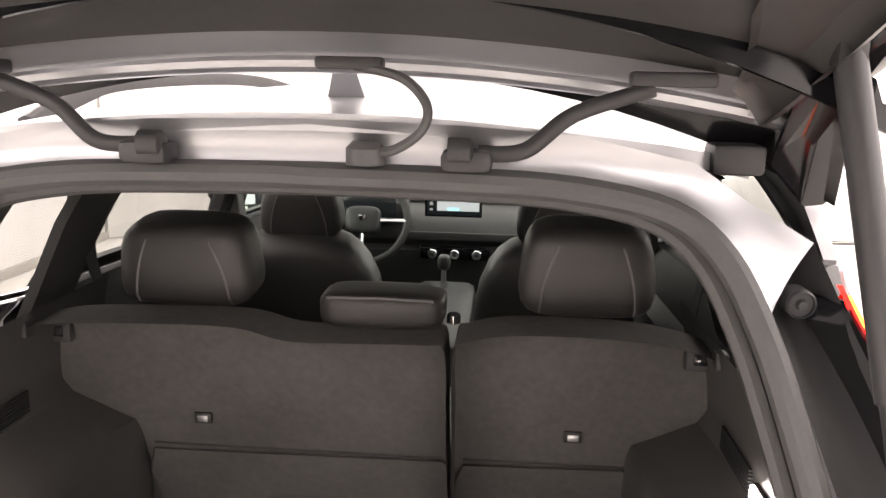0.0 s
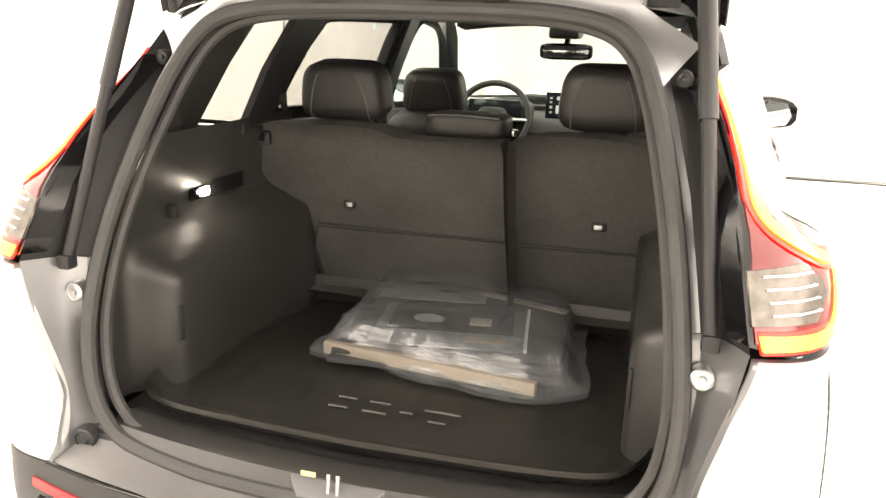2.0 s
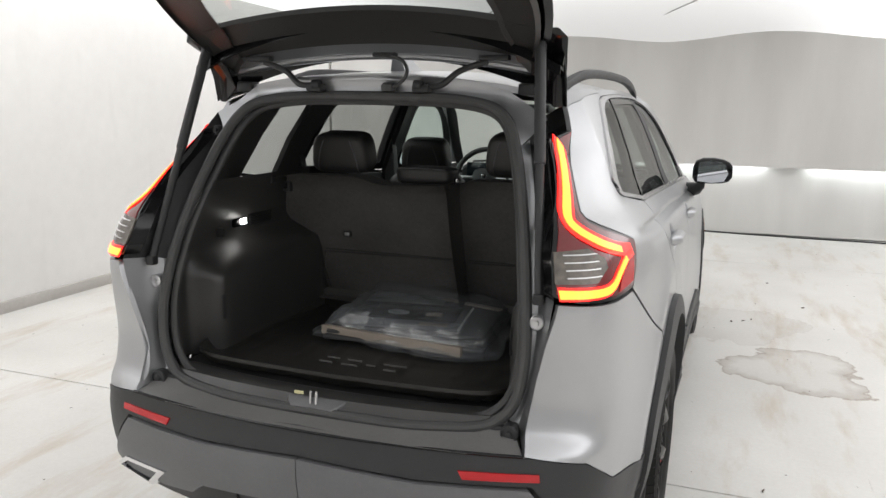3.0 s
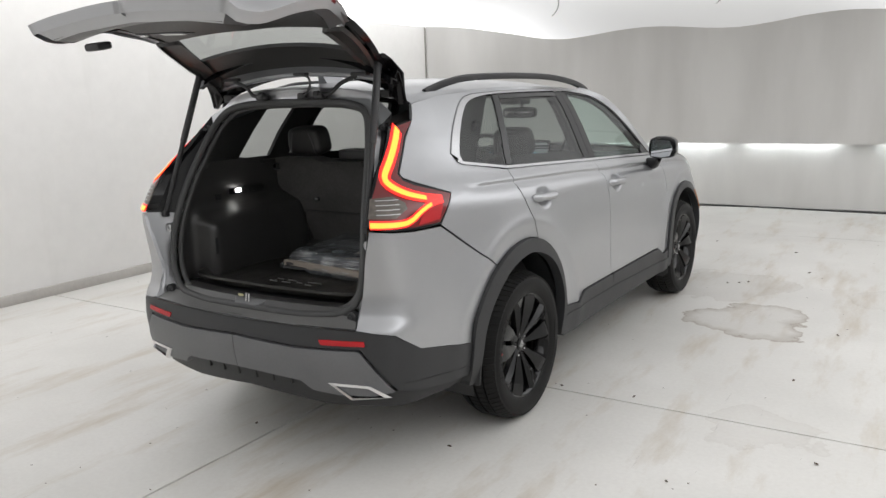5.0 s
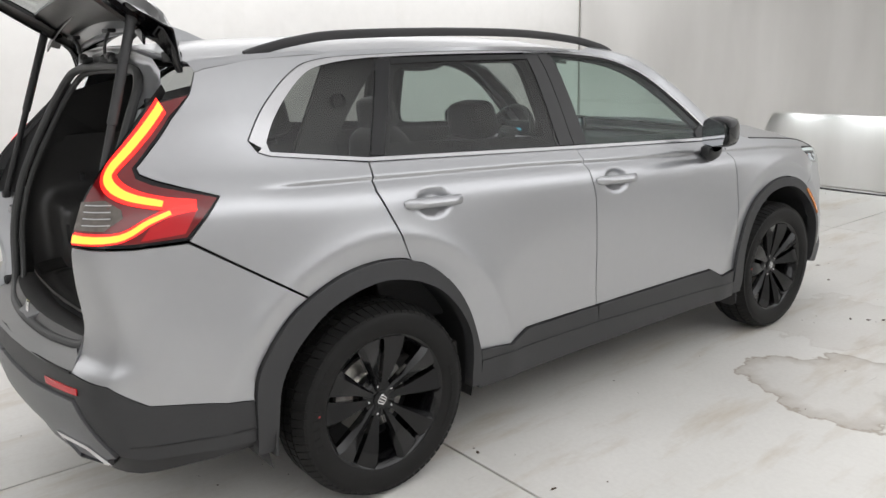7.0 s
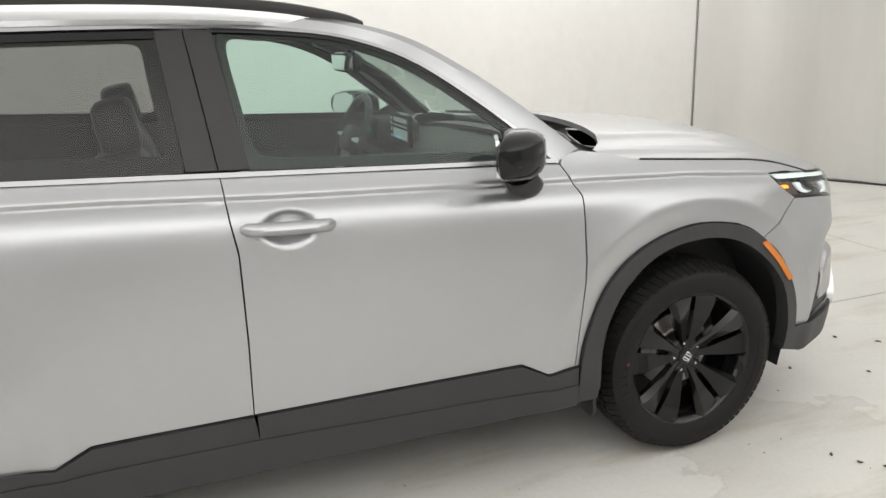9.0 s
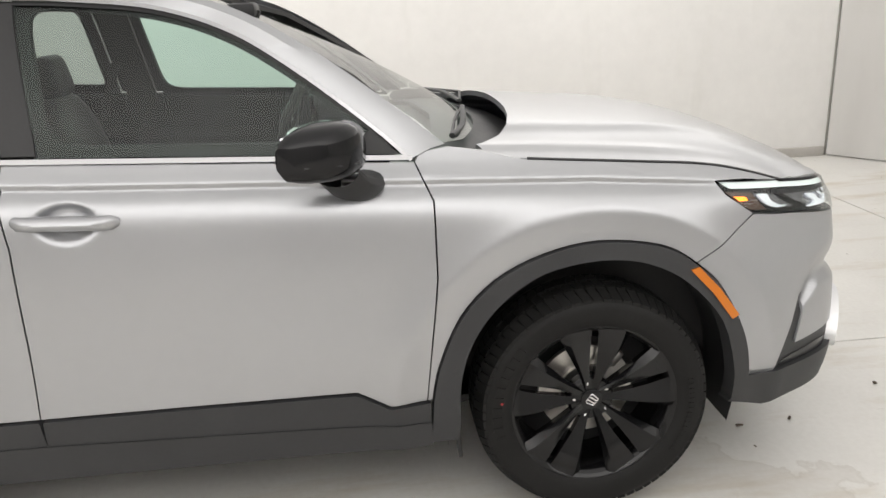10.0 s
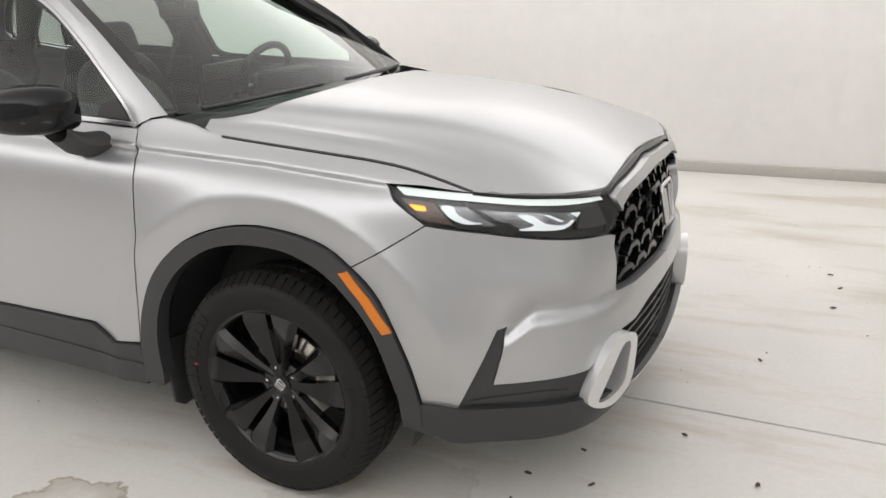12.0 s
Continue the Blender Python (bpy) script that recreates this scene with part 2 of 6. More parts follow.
def box_bm(bm, c, size, bevel=.01, m=None, seg=2):
    made = bmesh.ops.create_cube(bm, size=1)["verts"]
    for v in made:
        v.co = Vector((v.co.x * size[0], v.co.y * size[1], v.co.z * size[2]))
    if bevel:
        es = list({e for v in made for e in v.link_edges})
        made = bmesh.ops.bevel(bm, geom=es, offset=bevel, segments=seg, affect="EDGES", profile=.5)["verts"]
        vs = set(made)
        todo = list(made)
        while todo:
            v = todo.pop()
            for e in v.link_edges:
                w = e.other_vert(v)
                if w not in vs:
                    vs.add(w)
                    todo.append(w)
        made = list(vs)
    mm = Matrix.Translation(c) @ (m if m is not None else Matrix())
    for v in made:
        v.co = mm @ v.co
    return bm


def box(name, c, size, material, parent=None, label="", bevel=.01, m=None, seg=2):
    return finish(name, box_bm(bmesh.new(), c, size, bevel, m, seg), material, parent, label)


def lathe_bm(bm, prof, axis_m, n=64):
    """Turn (radius, height) pairs about the local z of axis_m."""
    rows = [[bm.verts.new(axis_m @ Vector((r * math.cos(2 * math.pi * i / n), r * math.sin(2 * math.pi * i / n), h))) for i in range(n)] for r, h in prof]
    for a, b in zip(rows, rows[1:]):
        for i in range(n):
            bm.faces.new((a[i], a[(i + 1) % n], b[(i + 1) % n], b[i]))
    return bm


def lathe(name, prof, axis_m, material, parent=None, label="", n=64, caps=False):
    bm = lathe_bm(bmesh.new(), prof, axis_m, n)
    if caps:
        bmesh.ops.holes_fill(bm, edges=[e for e in bm.edges if len(e.link_faces) == 1])
    bmesh.ops.recalc_face_normals(bm, faces=bm.faces[:])
    return finish(name, bm, material, parent, label)


def plate(name, poly3, depth, material, parent=None, label="", bevel=0.0):
    """A flat polygon in space, made solid by the vector depth."""
    bm = bmesh.new()
    f = bm.faces.new([bm.verts.new(p) for p in poly3])
    g = bmesh.ops.extrude_face_region(bm, geom=[f])
    for v in g["geom"]:
        if isinstance(v, bmesh.types.BMVert):
            v.co += Vector(depth)
    bmesh.ops.recalc_face_normals(bm, faces=bm.faces[:])
    if bevel:
        bmesh.ops.bevel(bm, geom=bm.edges[:], offset=bevel, segments=2, affect="EDGES", profile=.5)
    return finish(name, bm, material, parent, label)

# ---- body surface ----
def pchip(xs, ys):
    xs, ys = np.array(xs, float), np.array(ys, float)
    h, d = np.diff(xs), np.diff(ys) / np.diff(xs)
    m = np.zeros(len(xs))
    for i in range(1, len(xs) - 1):
        if d[i - 1] * d[i] > 0:
            a, b = 2 * h[i] + h[i - 1], h[i] + 2 * h[i - 1]
            m[i] = (a + b) / (a / d[i - 1] + b / d[i])
    m[0], m[-1] = d[0], d[-1]

    def f(x):
        x = np.clip(np.asarray(x, float), xs[0] - 0.3, xs[-1] + 0.3)
        i = np.clip(np.searchsorted(xs, x) - 1, 0, len(xs) - 2)
        t = (x - xs[i]) / h[i]
        out = (t < 0) | (t > 1)
        c = (1 + 2 * t) * (1 - t) ** 2 * ys[i] + t * (1 - t) ** 2 * h[i] * m[i] + t * t * (3 - 2 * t) * ys[i + 1] + t * t * (t - 1) * h[i] * m[i + 1]
        lo, hi = ys[i] + (x - xs[i]) * m[i], ys[i + 1] + (x - xs[i + 1]) * m[i + 1]
        return np.where(out, np.where(t < 0, lo, hi), c)
    return f


# half width by height (at the height of the belt at y = 1.12), taper along the car, rear and front faces by height
side_w = pchip([.10, .20, .30, .40, .50, .65, .80, .95, 1.02, 1.06, 1.09, 1.115, 1.171, 1.35, 1.52, 1.58, 1.66],
               [.80, .850, .878, .893, .898, .896, .887, .878, .870, .860, .846, .826, .776, .700, .620, .575, .40])
taper = pchip([-1.1, -.8, -.6, -.45, -.2, .3, 2.2, 2.6, 3.0, 3.2, 3.4, 3.65],
              [-.15, -.06, -.036, -.020, -.005, 0, 0, -.012, -.045, -.085, -.14, -.25])
rear_y = pchip([.20, .32, .45, .55, .66, .72, .80, .95, 1.05, 1.14, 1.20, 1.45, 1.62],
               [-.92, -.99, -1.035, -1.05, -1.04, -1.0, -.985, -1.01, -1.025, -.985, -.955, -.76, -.60])
front_y = pchip([.18, .28, .38, .50, .70, .85, .93, .98, 1.03],
                [3.56, 3.645, 3.675, 3.68, 3.665, 3.645, 3.61, 3.55, 3.44])


def smax(a, b, r):
    return .5 * (a + b + np.sqrt((a - b) ** 2 + r * r))


def body_f(x, y, z):
    zn = z + .0518 * (y - 1.12)
    flare = .026 * np.exp(-((y / .42) ** 2 + ((z - .72) / .22) ** 2)) + .045 * np.exp(-(((y - 3.02) / .42) ** 2 + ((z - .55) / .26) ** 2))
    ring = 0
    for cy, rr in ((0.0, .61), (2.70, .592)):
        q = np.hypot(y - cy, z - .37) - rr
        ring = ring + np.where(q > 0, .016 * np.exp(-np.minimum(np.abs(q) / .06, 40)), .016 + .15 * np.maximum(q, -.07))
    # shoulder crease: sharp above, fading slowly below
    zc = np.interp(y, [-.4, .1, .8, 1.28, 1.85, 2.3, 2.7, 3.09, 3.3], [1.192, 1.171, 1.14, 1.11, 1.083, 1.061, 1.039, 1.0, .985])
    dz = z - zc + .012
    crease = .0185 * np.where(dz > 0, np.exp(-np.minimum((dz / .010) ** 2, 40)), .7 * np.exp(-np.minimum((dz / .016) ** 2, 40)) + .3 * np.exp(-np.minimum(np.abs(dz) / .05, 40)))
    ring = ring - crease * np.clip((y + .42) / .2, 0, 1) * np.clip((3.25 - y) / .3, 0, 1)
    waist = -.010 * np.exp(-((z - .62) / .14) ** 2) * np.exp(-((y - 1.2) / .55) ** 4)
    dent = 0
    for hy, hz in ((.262, 1.066), (1.292, 1.028)):
        q = ((y - hy) / .080) ** 2 + ((z - hz + .004) / .050) ** 2
        dent = dent + .020 / (1 + np.exp(np.minimum((q - .72) / .13, 50)))
    # sculpted lower corner of the front bumper
    d = z - (.656 - .9 * np.clip(3.46 - y, 0, .3) - .10 * np.clip(y - 3.53, 0, .3))
    d = np.where(d > 0, d / .055, d / .020)
    ledge = .028 * np.exp(-d * d) / (1 + np.exp(-(y - 3.39) / .016))
    dent = dent + ledge - .010 * np.exp(-((y - 3.45) / .14) ** 2 - ((z - .74) / .05) ** 2)
    flare = flare + ring + waist - dent
    nip = .05 * np.clip((z - 1.22) / .22, 0, 1) * np.clip((-y - .38) / .22, 0, 1)
    a = x - (side_w(zn) + taper(y) + flare - nip)
    b = rear_y(z) + .16 * x * x - y
    c = y - front_y(z) + .12 * x * x + .8 * ledge * np.clip((np.abs(x) - .35) / .12, 0, 1)
    return smax(smax(a, b, .08), c, .12)


YA, YB, XC, RC = -.45, 3.0, .30, .55
SR, SF = YA - RC * math.pi / 2, YB + RC * math.pi / 2


def ref_ray(s):
    s = np.asarray(s, float)
    th = np.clip(np.where(s < YA, (s - YA) / RC, np.where(s > YB, (s - YB) / RC, 0)), -math.pi / 2, math.pi / 2)
    ox = np.where(s < SR, XC - (SR - s), np.where(s > SF, XC - (s - SF), XC))
    oy = np.clip(s, YA, YB)
    return ox, oy, np.cos(th), np.sin(th)


def skin(s, z, off=0.0):
    """The point of the body's outer surface at the girth s (equal to y along the side) and the height z."""
    s, z = np.broadcast_arrays(np.asarray(s, float), np.asarray(z, float))
    ox, oy, dx, dy = ref_ray(s)
    lo, hi = np.zeros(s.shape), np.full(s.shape, 1.3)
    for _ in range(24):
        m = (lo + hi) / 2
        f = body_f(ox + m * dx, oy + m * dy, z)
        lo, hi = np.where(f < 0, m, lo), np.where(f < 0, hi, m)
    m = (lo + hi) / 2 + off
    return np.stack([ox + m * dx, oy + m * dy, z + 0 * m], -1)

# ---- room ----
def wall_mat(name, color, streak):
    """Smooth painted panel with faint upright smears."""
    m = mat(name, color, .34, noise_scale=.7, noise_amt=.05, bump=.04, bump_scale=9)
    nt = m.node_tree
    b = nt.nodes["Principled BSDF"]
    tc = nt.nodes["Texture Coordinate"]
    mp = nt.nodes.new("ShaderNodeMapping")
    mp.inputs["Scale"].default_value = (3, 3, .5)
    n = nt.nodes.new("ShaderNodeTexNoise")
    n.inputs["Scale"].default_value, n.inputs["Detail"].default_value = 1.3, 6
    rp = nt.nodes.new("ShaderNodeValToRGB")
    rp.color_ramp.elements[0].position, rp.color_ramp.elements[1].position = .60, .80
    rp.color_ramp.elements[0].color = (1, 1, 1, 1)
    rp.color_ramp.elements[1].color = (1 - streak, 1 - streak, 1 - 1.2 * streak, 1)
    mx = nt.nodes.new("ShaderNodeMix")
    mx.data_type, mx.blend_type = "RGBA", "MULTIPLY"
    mx.inputs[0].default_value = 1
    nt.links.new(tc.outputs["Object"], mp.inputs[0])
    nt.links.new(mp.outputs[0], n.inputs["Vector"])
    nt.links.new(n.outputs["Fac"], rp.inputs[0])
    nt.links.new(b.inputs["Base Color"].links[0].from_socket, mx.inputs[6])
    nt.links.new(rp.outputs[0], mx.inputs[7])
    nt.links.new(mx.outputs[2], b.inputs["Base Color"])
    return m


WALL = wall_mat("white_wall_panel", (.77, .76, .74), .06)
CEIL = bpy.data.materials.new("lit_fabric_ceiling")
CEIL.use_nodes = True
cb = CEIL.node_tree.nodes["Principled BSDF"]
cb.inputs["Base Color"].default_value = (.5, .5, .49, 1)
cb.inputs["Roughness"].default_value = .8
cb.inputs["Emission Color"].default_value = (1, .985, .96, 1)
# glow bands in the cloth along both long walls, dimming towards its far end
cn = CEIL.node_tree
geo = cn.nodes.new("ShaderNodeNewGeometry")
sep = cn.nodes.new("ShaderNodeSeparateXYZ")
fall = cn.nodes.new("ShaderNodeMapRange")
fall.interpolation_type = "SMOOTHSTEP"
fall.inputs["From Min"].default_value, fall.inputs["From Max"].default_value = 4.0, 7.2
fall.inputs["To Min"].default_value, fall.inputs["To Max"].default_value = 2.0, 1.35
across = cn.nodes.new("ShaderNodeMapRange")
across.inputs["From Min"].default_value, across.inputs["From Max"].default_value = -3.9, 5.2
rows_ = cn.nodes.new("ShaderNodeValToRGB")
rows_.color_ramp.interpolation = "B_SPLINE"
# the unseen east band is added to light the car's side
glow_bands = [(-3.9, .85), (-2.9, .85), (-1.9, .26), (-.5, .22), (1.2, .22), (2.4, .5), (3.3, .85), (4.2, .85), (5.2, .4)]
rows_.color_ramp.elements[0].position, rows_.color_ramp.elements[1].position = 0, 1
for (x, g), e in zip([glow_bands[0], glow_bands[-1]], rows_.color_ramp.elements):
    e.color = (g, g, g, 1)
for x, g in glow_bands[1:-1]:
    rows_.color_ramp.elements.new((x + 3.9) / 9.1).color = (g, g, g, 1)
glow = cn.nodes.new("ShaderNodeMath")
glow.operation = "MULTIPLY"
cn.links.new(geo.outputs["Position"], sep.inputs[0])
cn.links.new(sep.outputs["Y"], fall.inputs["Value"])
cn.links.new(sep.outputs["X"], across.inputs["Value"])
cn.links.new(across.outputs[0], rows_.inputs[0])
cn.links.new(rows_.outputs[0], glow.inputs[0])
cn.links.new(fall.outputs[0], glow.inputs[1])
cn.links.new(glow.outputs[0], cb.inputs["Emission Strength"])


def curtain_material():
    m = mat("white_curtain", (.66, .655, .64), .6)
    nt = m.node_tree
    b = nt.nodes["Principled BSDF"]
    tc = nt.nodes.new("ShaderNodeTexCoord")
    mp = nt.nodes.new("ShaderNodeMapping")
    mp.inputs["Scale"].default_value = (1.6, 1.6, .35)
    n = nt.nodes.new("ShaderNodeTexNoise")
    n.inputs["Scale"].default_value, n.inputs["Detail"].default_value = 1.0, 5
    rp = nt.nodes.new("ShaderNodeValToRGB")
    rp.color_ramp.elements[0].position, rp.color_ramp.elements[1].position = .32, .66
    rp.color_ramp.elements[0].color, rp.color_ramp.elements[1].color = (.53, .52, .50, 1), (.63, .62, .60, 1)
    nt.links.new(tc.outputs["Object"], mp.inputs[0])
    nt.links.new(mp.outputs[0], n.inputs["Vector"])
    nt.links.new(n.outputs["Fac"], rp.inputs[0])
    nt.links.new(rp.outputs[0], b.inputs["Base Color"])
    return m


CURTAIN = curtain_material()


def concrete():
    m = bpy.data.materials.new("painted_concrete")
    m.use_nodes = True
    nt = m.node_tree
    b = nt.nodes["Principled BSDF"]
    tc = nt.nodes.new("ShaderNodeTexCoord")
    gm = nt.nodes.new("ShaderNodeNewGeometry")

    def noi(scale, detail, src=None, rough=.55):
        n = nt.nodes.new("ShaderNodeTexNoise")
        n.inputs["Scale"].default_value, n.inputs["Detail"].default_value, n.inputs["Roughness"].default_value = scale, detail, rough
        nt.links.new(src or gm.outputs["Position"], n.inputs["Vector"])
        return n

    def ramp(src, p0, p1, c0, c1):
        r = nt.nodes.new("ShaderNodeValToRGB")
        r.color_ramp.elements[0].position, r.color_ramp.elements[1].position = p0, p1
        r.color_ramp.elements[0].color, r.color_ramp.elements[1].color = (*c0, 1), (*c1, 1)
        nt.links.new(src, r.inputs[0])
        return r

    def mix(kind, fac, a, c):
        x = nt.nodes.new("ShaderNodeMix")
        x.data_type, x.blend_type = "RGBA", kind
        if isinstance(fac, float):
            x.inputs[0].default_value = fac
        else:
            nt.links.new(fac, x.inputs[0])
        nt.links.new(a, x.inputs[6])
        if isinstance(c, tuple):
            x.inputs[7].default_value = c
        else:
            nt.links.new(c, x.inputs[7])
        return x.outputs[2]

    base = ramp(noi(.9, 8).outputs["Fac"], .3, .7, (.61, .60, .57), (.73, .72, .69))
    grain = ramp(noi(45, 4).outputs["Fac"], .3, .75, (.86, .85, .84), (1, 1, 1))
    col = mix("MULTIPLY", .45, base.outputs[0], grain.outputs[0])
    streak_map = nt.nodes.new("ShaderNodeMapping")
    streak_map.inputs["Rotation"].default_value = (0, 0, .5)
    streak_map.inputs["Scale"].default_value = (1.6, .35, 1)
    nt.links.new(gm.outputs["Position"], streak_map.inputs[0])
    dirt = ramp(noi(2.2, 9, streak_map.outputs[0], .65).outputs["Fac"], .52, .72, (0, 0, 0), (1, 1, 1))
    col = mix("MIX", mix("MULTIPLY", 1.0, dirt.outputs[0], (.75, .75, .75, 1)), col, (.45, .385, .29, 1))
    # worn scratches
    sm = nt.nodes.new("ShaderNodeMapping")
    sm.inputs["Rotation"].default_value, sm.inputs["Scale"].default_value = (0, 0, .95), (9, .8, 1)
    nt.links.new(gm.outputs["Position"], sm.inputs[0])
    scr = ramp(noi(3, 6, sm.outputs[0], .7).outputs["Fac"], .66, .70, (0, 0, 0), (.35, .35, .35))
    col = mix("MIX", scr.outputs[0], col, (.36, .34, .31, 1))
    # dried puddles: distance to a centre, bent by noise
    wob = noi(2.6, 5)
    for cx, cy, r, wid, k in ((1.50, 2.15, .40, .14, 1.0), (2.35, 3.05, .35, .25, .25), (1.95, .35, .25, .3, .2), (1.1, 3.1, .5, .4, .3)):
        vm = nt.nodes.new("ShaderNodeVectorMath")
        vm.operation = "DISTANCE"
        vm.inputs[1].default_value = (cx, cy, 0)
        nt.links.new(gm.outputs["Position"], vm.inputs[0])
        ad = nt.nodes.new("ShaderNodeMath")
        ad.operation = "MULTIPLY_ADD"
        ad.inputs[1].default_value, ad.inputs[2].default_value = .75, -.375
        nt.links.new(wob.outputs["Fac"], ad.inputs[0])
        sm2 = nt.nodes.new("ShaderNodeMath")
        sm2.operation = "ADD"
        nt.links.new(vm.outputs["Value"], sm2.inputs[0])
        nt.links.new(ad.outputs[0], sm2.inputs[1])
        rp = nt.nodes.new("ShaderNodeValToRGB")
        el = rp.color_ramp.elements
        el[0].position, el[0].color = 0, (.05 * k, .05 * k, .05 * k, 1)
        el[1].position, el[1].color = r - wid, (.10 * k, .10 * k, .10 * k, 1)
        for p, c in ((r - .022, .45 * k), (r - .008, .8 * k), (r + .006, 0)):
            e = el.new(p)
            e.color = (c, c, c, 1)
        nt.links.new(sm2.outputs[0], rp.inputs[0])
        col = mix("MIX", rp.outputs[0], col, (.24, .19, .135, 1))
    nt.links.new(col, b.inputs["Base Color"])
    rr = nt.nodes.new("ShaderNodeMapRange")
    rr.inputs["To Min"].default_value, rr.inputs["To Max"].default_value = .28, .52
    nt.links.new(noi(3, 6).outputs["Fac"], rr.inputs["Value"])
    nt.links.new(rr.outputs[0], b.inputs["Roughness"])
    bp = nt.nodes.new("ShaderNodeBump")
    bp.inputs["Strength"].default_value, bp.inputs["Distance"].default_value = .15, .004
    nt.links.new(noi(30, 6).outputs["Fac"], bp.inputs["Height"])
    nt.links.new(bp.outputs[0], b.inputs["Normal"])
    return m


CONCRETE = concrete()
JOINT = mat("dark_joint", (.035, .033, .03), .95)
X0, X1, Y0, Y1 = -3.83, 5.2, -6.2, 7.9
floor = box("floor", ((X0 + X1) / 2, (Y0 + Y1) / 2, -.13), (X1 - X0 + .6, Y1 - Y0 + .6, .2), JOINT, bevel=0)
tagged(floor, "stained white painted concrete floor with saw-cut joints", "floor", kind="structure")
xs = [X0 - .25, -.113, X1 + .25]
ys = [Y0 - .25, -4.72, .39, 5.5, Y1 + .25]
for i in range(2):
    for j in range(4):
        a, b, c, d = xs[i] + .0055, xs[i + 1] - .0055, ys[j] + .0055, ys[j + 1] - .0055
        box("slab", ((a + b) / 2, (c + d) / 2, -.015), (b - a, d - c, .03), CONCRETE, floor, bevel=.002, seg=1)


# unseen walls, their grey chosen to darken what the car's paint reflects
UNSEEN_GREY = mat("unseen_wall_grey", (.46, .455, .445), .8, noise_scale=1.2, noise_amt=.12, bump=.1, bump_scale=80)


def wall(name, c, size, label, material=None):
    return tagged(box(name, c, size, material or WALL, bevel=0), label, "wall", kind="structure")


wall("wall_west", (X0 - .1, .03, 1.3), (.2, 12.46, 2.6), "smooth white wall panel")
wall("wall_east", (X1 + .1, (Y0 + Y1) / 2, 1.3), (.2, Y1 - Y0, 2.6), "plain grey wall, unseen, added to close the room", UNSEEN_GREY)
wall("wall_south", ((X0 + X1) / 2, Y0 - .1, 1.3), (X1 - X0, .2, 2.6), "plain grey wall, unseen, added to close the room", UNSEEN_GREY)
wall("wall_north", ((X0 + X1) / 2 - .8, Y1 + .1, 1.3), (X1 - X0 + 1.6, .2, 2.6), "white wall behind the curtain")
wall("wall_recess", (-4.7, 7.1, 1.3), (.2, 1.6, 2.6), "white return wall behind the curtain")
BASEB = mat("grey_baseboard", (.47, .45, .42), .5, noise_scale=3, noise_amt=.1)
bb = box("baseboard", (X0 + .014, .03, .042), (.028, 12.42, .084), BASEB, bevel=.003)
tagged(bb, "low grey baseboard along the white wall", "baseboard", kind="structure")
EDGE = mat("corner_post_paint", (.30, .29, .26), .6)
tagged(box("corner_trim", (X0 + .006, 6.262, 1.25), (.018, .014, 2.5), EDGE, bevel=.003), "thin grey corner post at the wall's end", "trim", kind="structure")
# lit fabric ceiling, sagging a little towards its end
rows = []
for j in range(61):
    y = Y0 - .1 + (7.35 + .1 - Y0) * j / 60
    rows.append([(x, y, 2.52 - max(0, (y - 4.6) / 2.75) ** 2 * (.205 + .05 * math.cos(2.6 * x - .5)) * min(1, max(0, (x + 4.0) / .9)) - .012 * math.sin(y * 2.1 + x)) for x in np.linspace(X0 - .3, X1 + .1, 49)])
ceil = loft("ceiling", rows, CEIL, flip=True, thick=.02)
tagged(ceil, "lit white stretched fabric ceiling with seams", "ceiling", kind="structure")
tagged(box("ceiling_slab", ((X0 + X1) / 2 - .5, (Y0 + Y1) / 2, 2.78), (X1 - X0 + 2, Y1 - Y0 + .6, .1), WALL, bevel=0), "plain white upper ceiling", "ceiling", kind="structure")
SEAM = mat("seam_grey", (.35, .35, .34), .8)
for pts in ([(-2.6, 7.2, 2.40), (-1.5, 5.6, 2.495), (-.6, 3.6, 2.505)], [(-.4, 7.25, 2.36), (.5, 5.4, 2.49), (1.2, 3.4, 2.505)]):
    s = tube("ceiling_seam", spline(pts, 8), .006, SEAM, n=6)
    tagged(s, "thin grey seam in the fabric ceiling", "seam", kind="structure")




def curtain(name, path, z0, z1, amp, seedv, label, full_to=None):
    """A hanging cloth. full_to: left of this x the hem drops to the floor."""
    rnd = random.Random(seedv)
    ph = [(rnd.uniform(1.2, 2.4), rnd.uniform(0, 6)), (rnd.uniform(4, 7), rnd.uniform(0, 6)), (rnd.uniform(11, 15), rnd.uniform(0, 6))]
    P = np.array(spline(path, 8))
    L = np.concatenate([[0], np.cumsum(np.hypot(*np.diff(P, axis=0).T))])
    q = np.linspace(0, L[-1], 281)
    X, Y = np.interp(q, L, P[:, 0]), np.interp(q, L, P[:, 1])
    tx, ty = np.gradient(X), np.gradient(Y)
    n = np.hypot(tx, ty)
    rows = []
    hem = np.full(q.shape, z0)
    if full_to is not None:
        t = np.clip((X - full_to + .3) / .3, 0, 1)
        hem = .012 + (z0 - .012) * t * t * (3 - 2 * t)
    for f in np.linspace(0, 1, 29):
        z = hem + (z1 - hem) * f
        h = (1 - .35 * (z / 2.5)) * amp * np.clip(q / .5, 0, 1)
        o = h * (np.sin(q * ph[0][0] + ph[0][1]) + .45 * np.sin(q * ph[1][0] + ph[1][1] + .4 * z) + .18 * np.sin(q * ph[2][0] + ph[2][1] - .3 * z))
        rows.append(list(zip(X - o * ty / n, Y + o * tx / n, z)))
    return tagged(loft(name, rows, CURTAIN, thick=.004), label, "curtain")


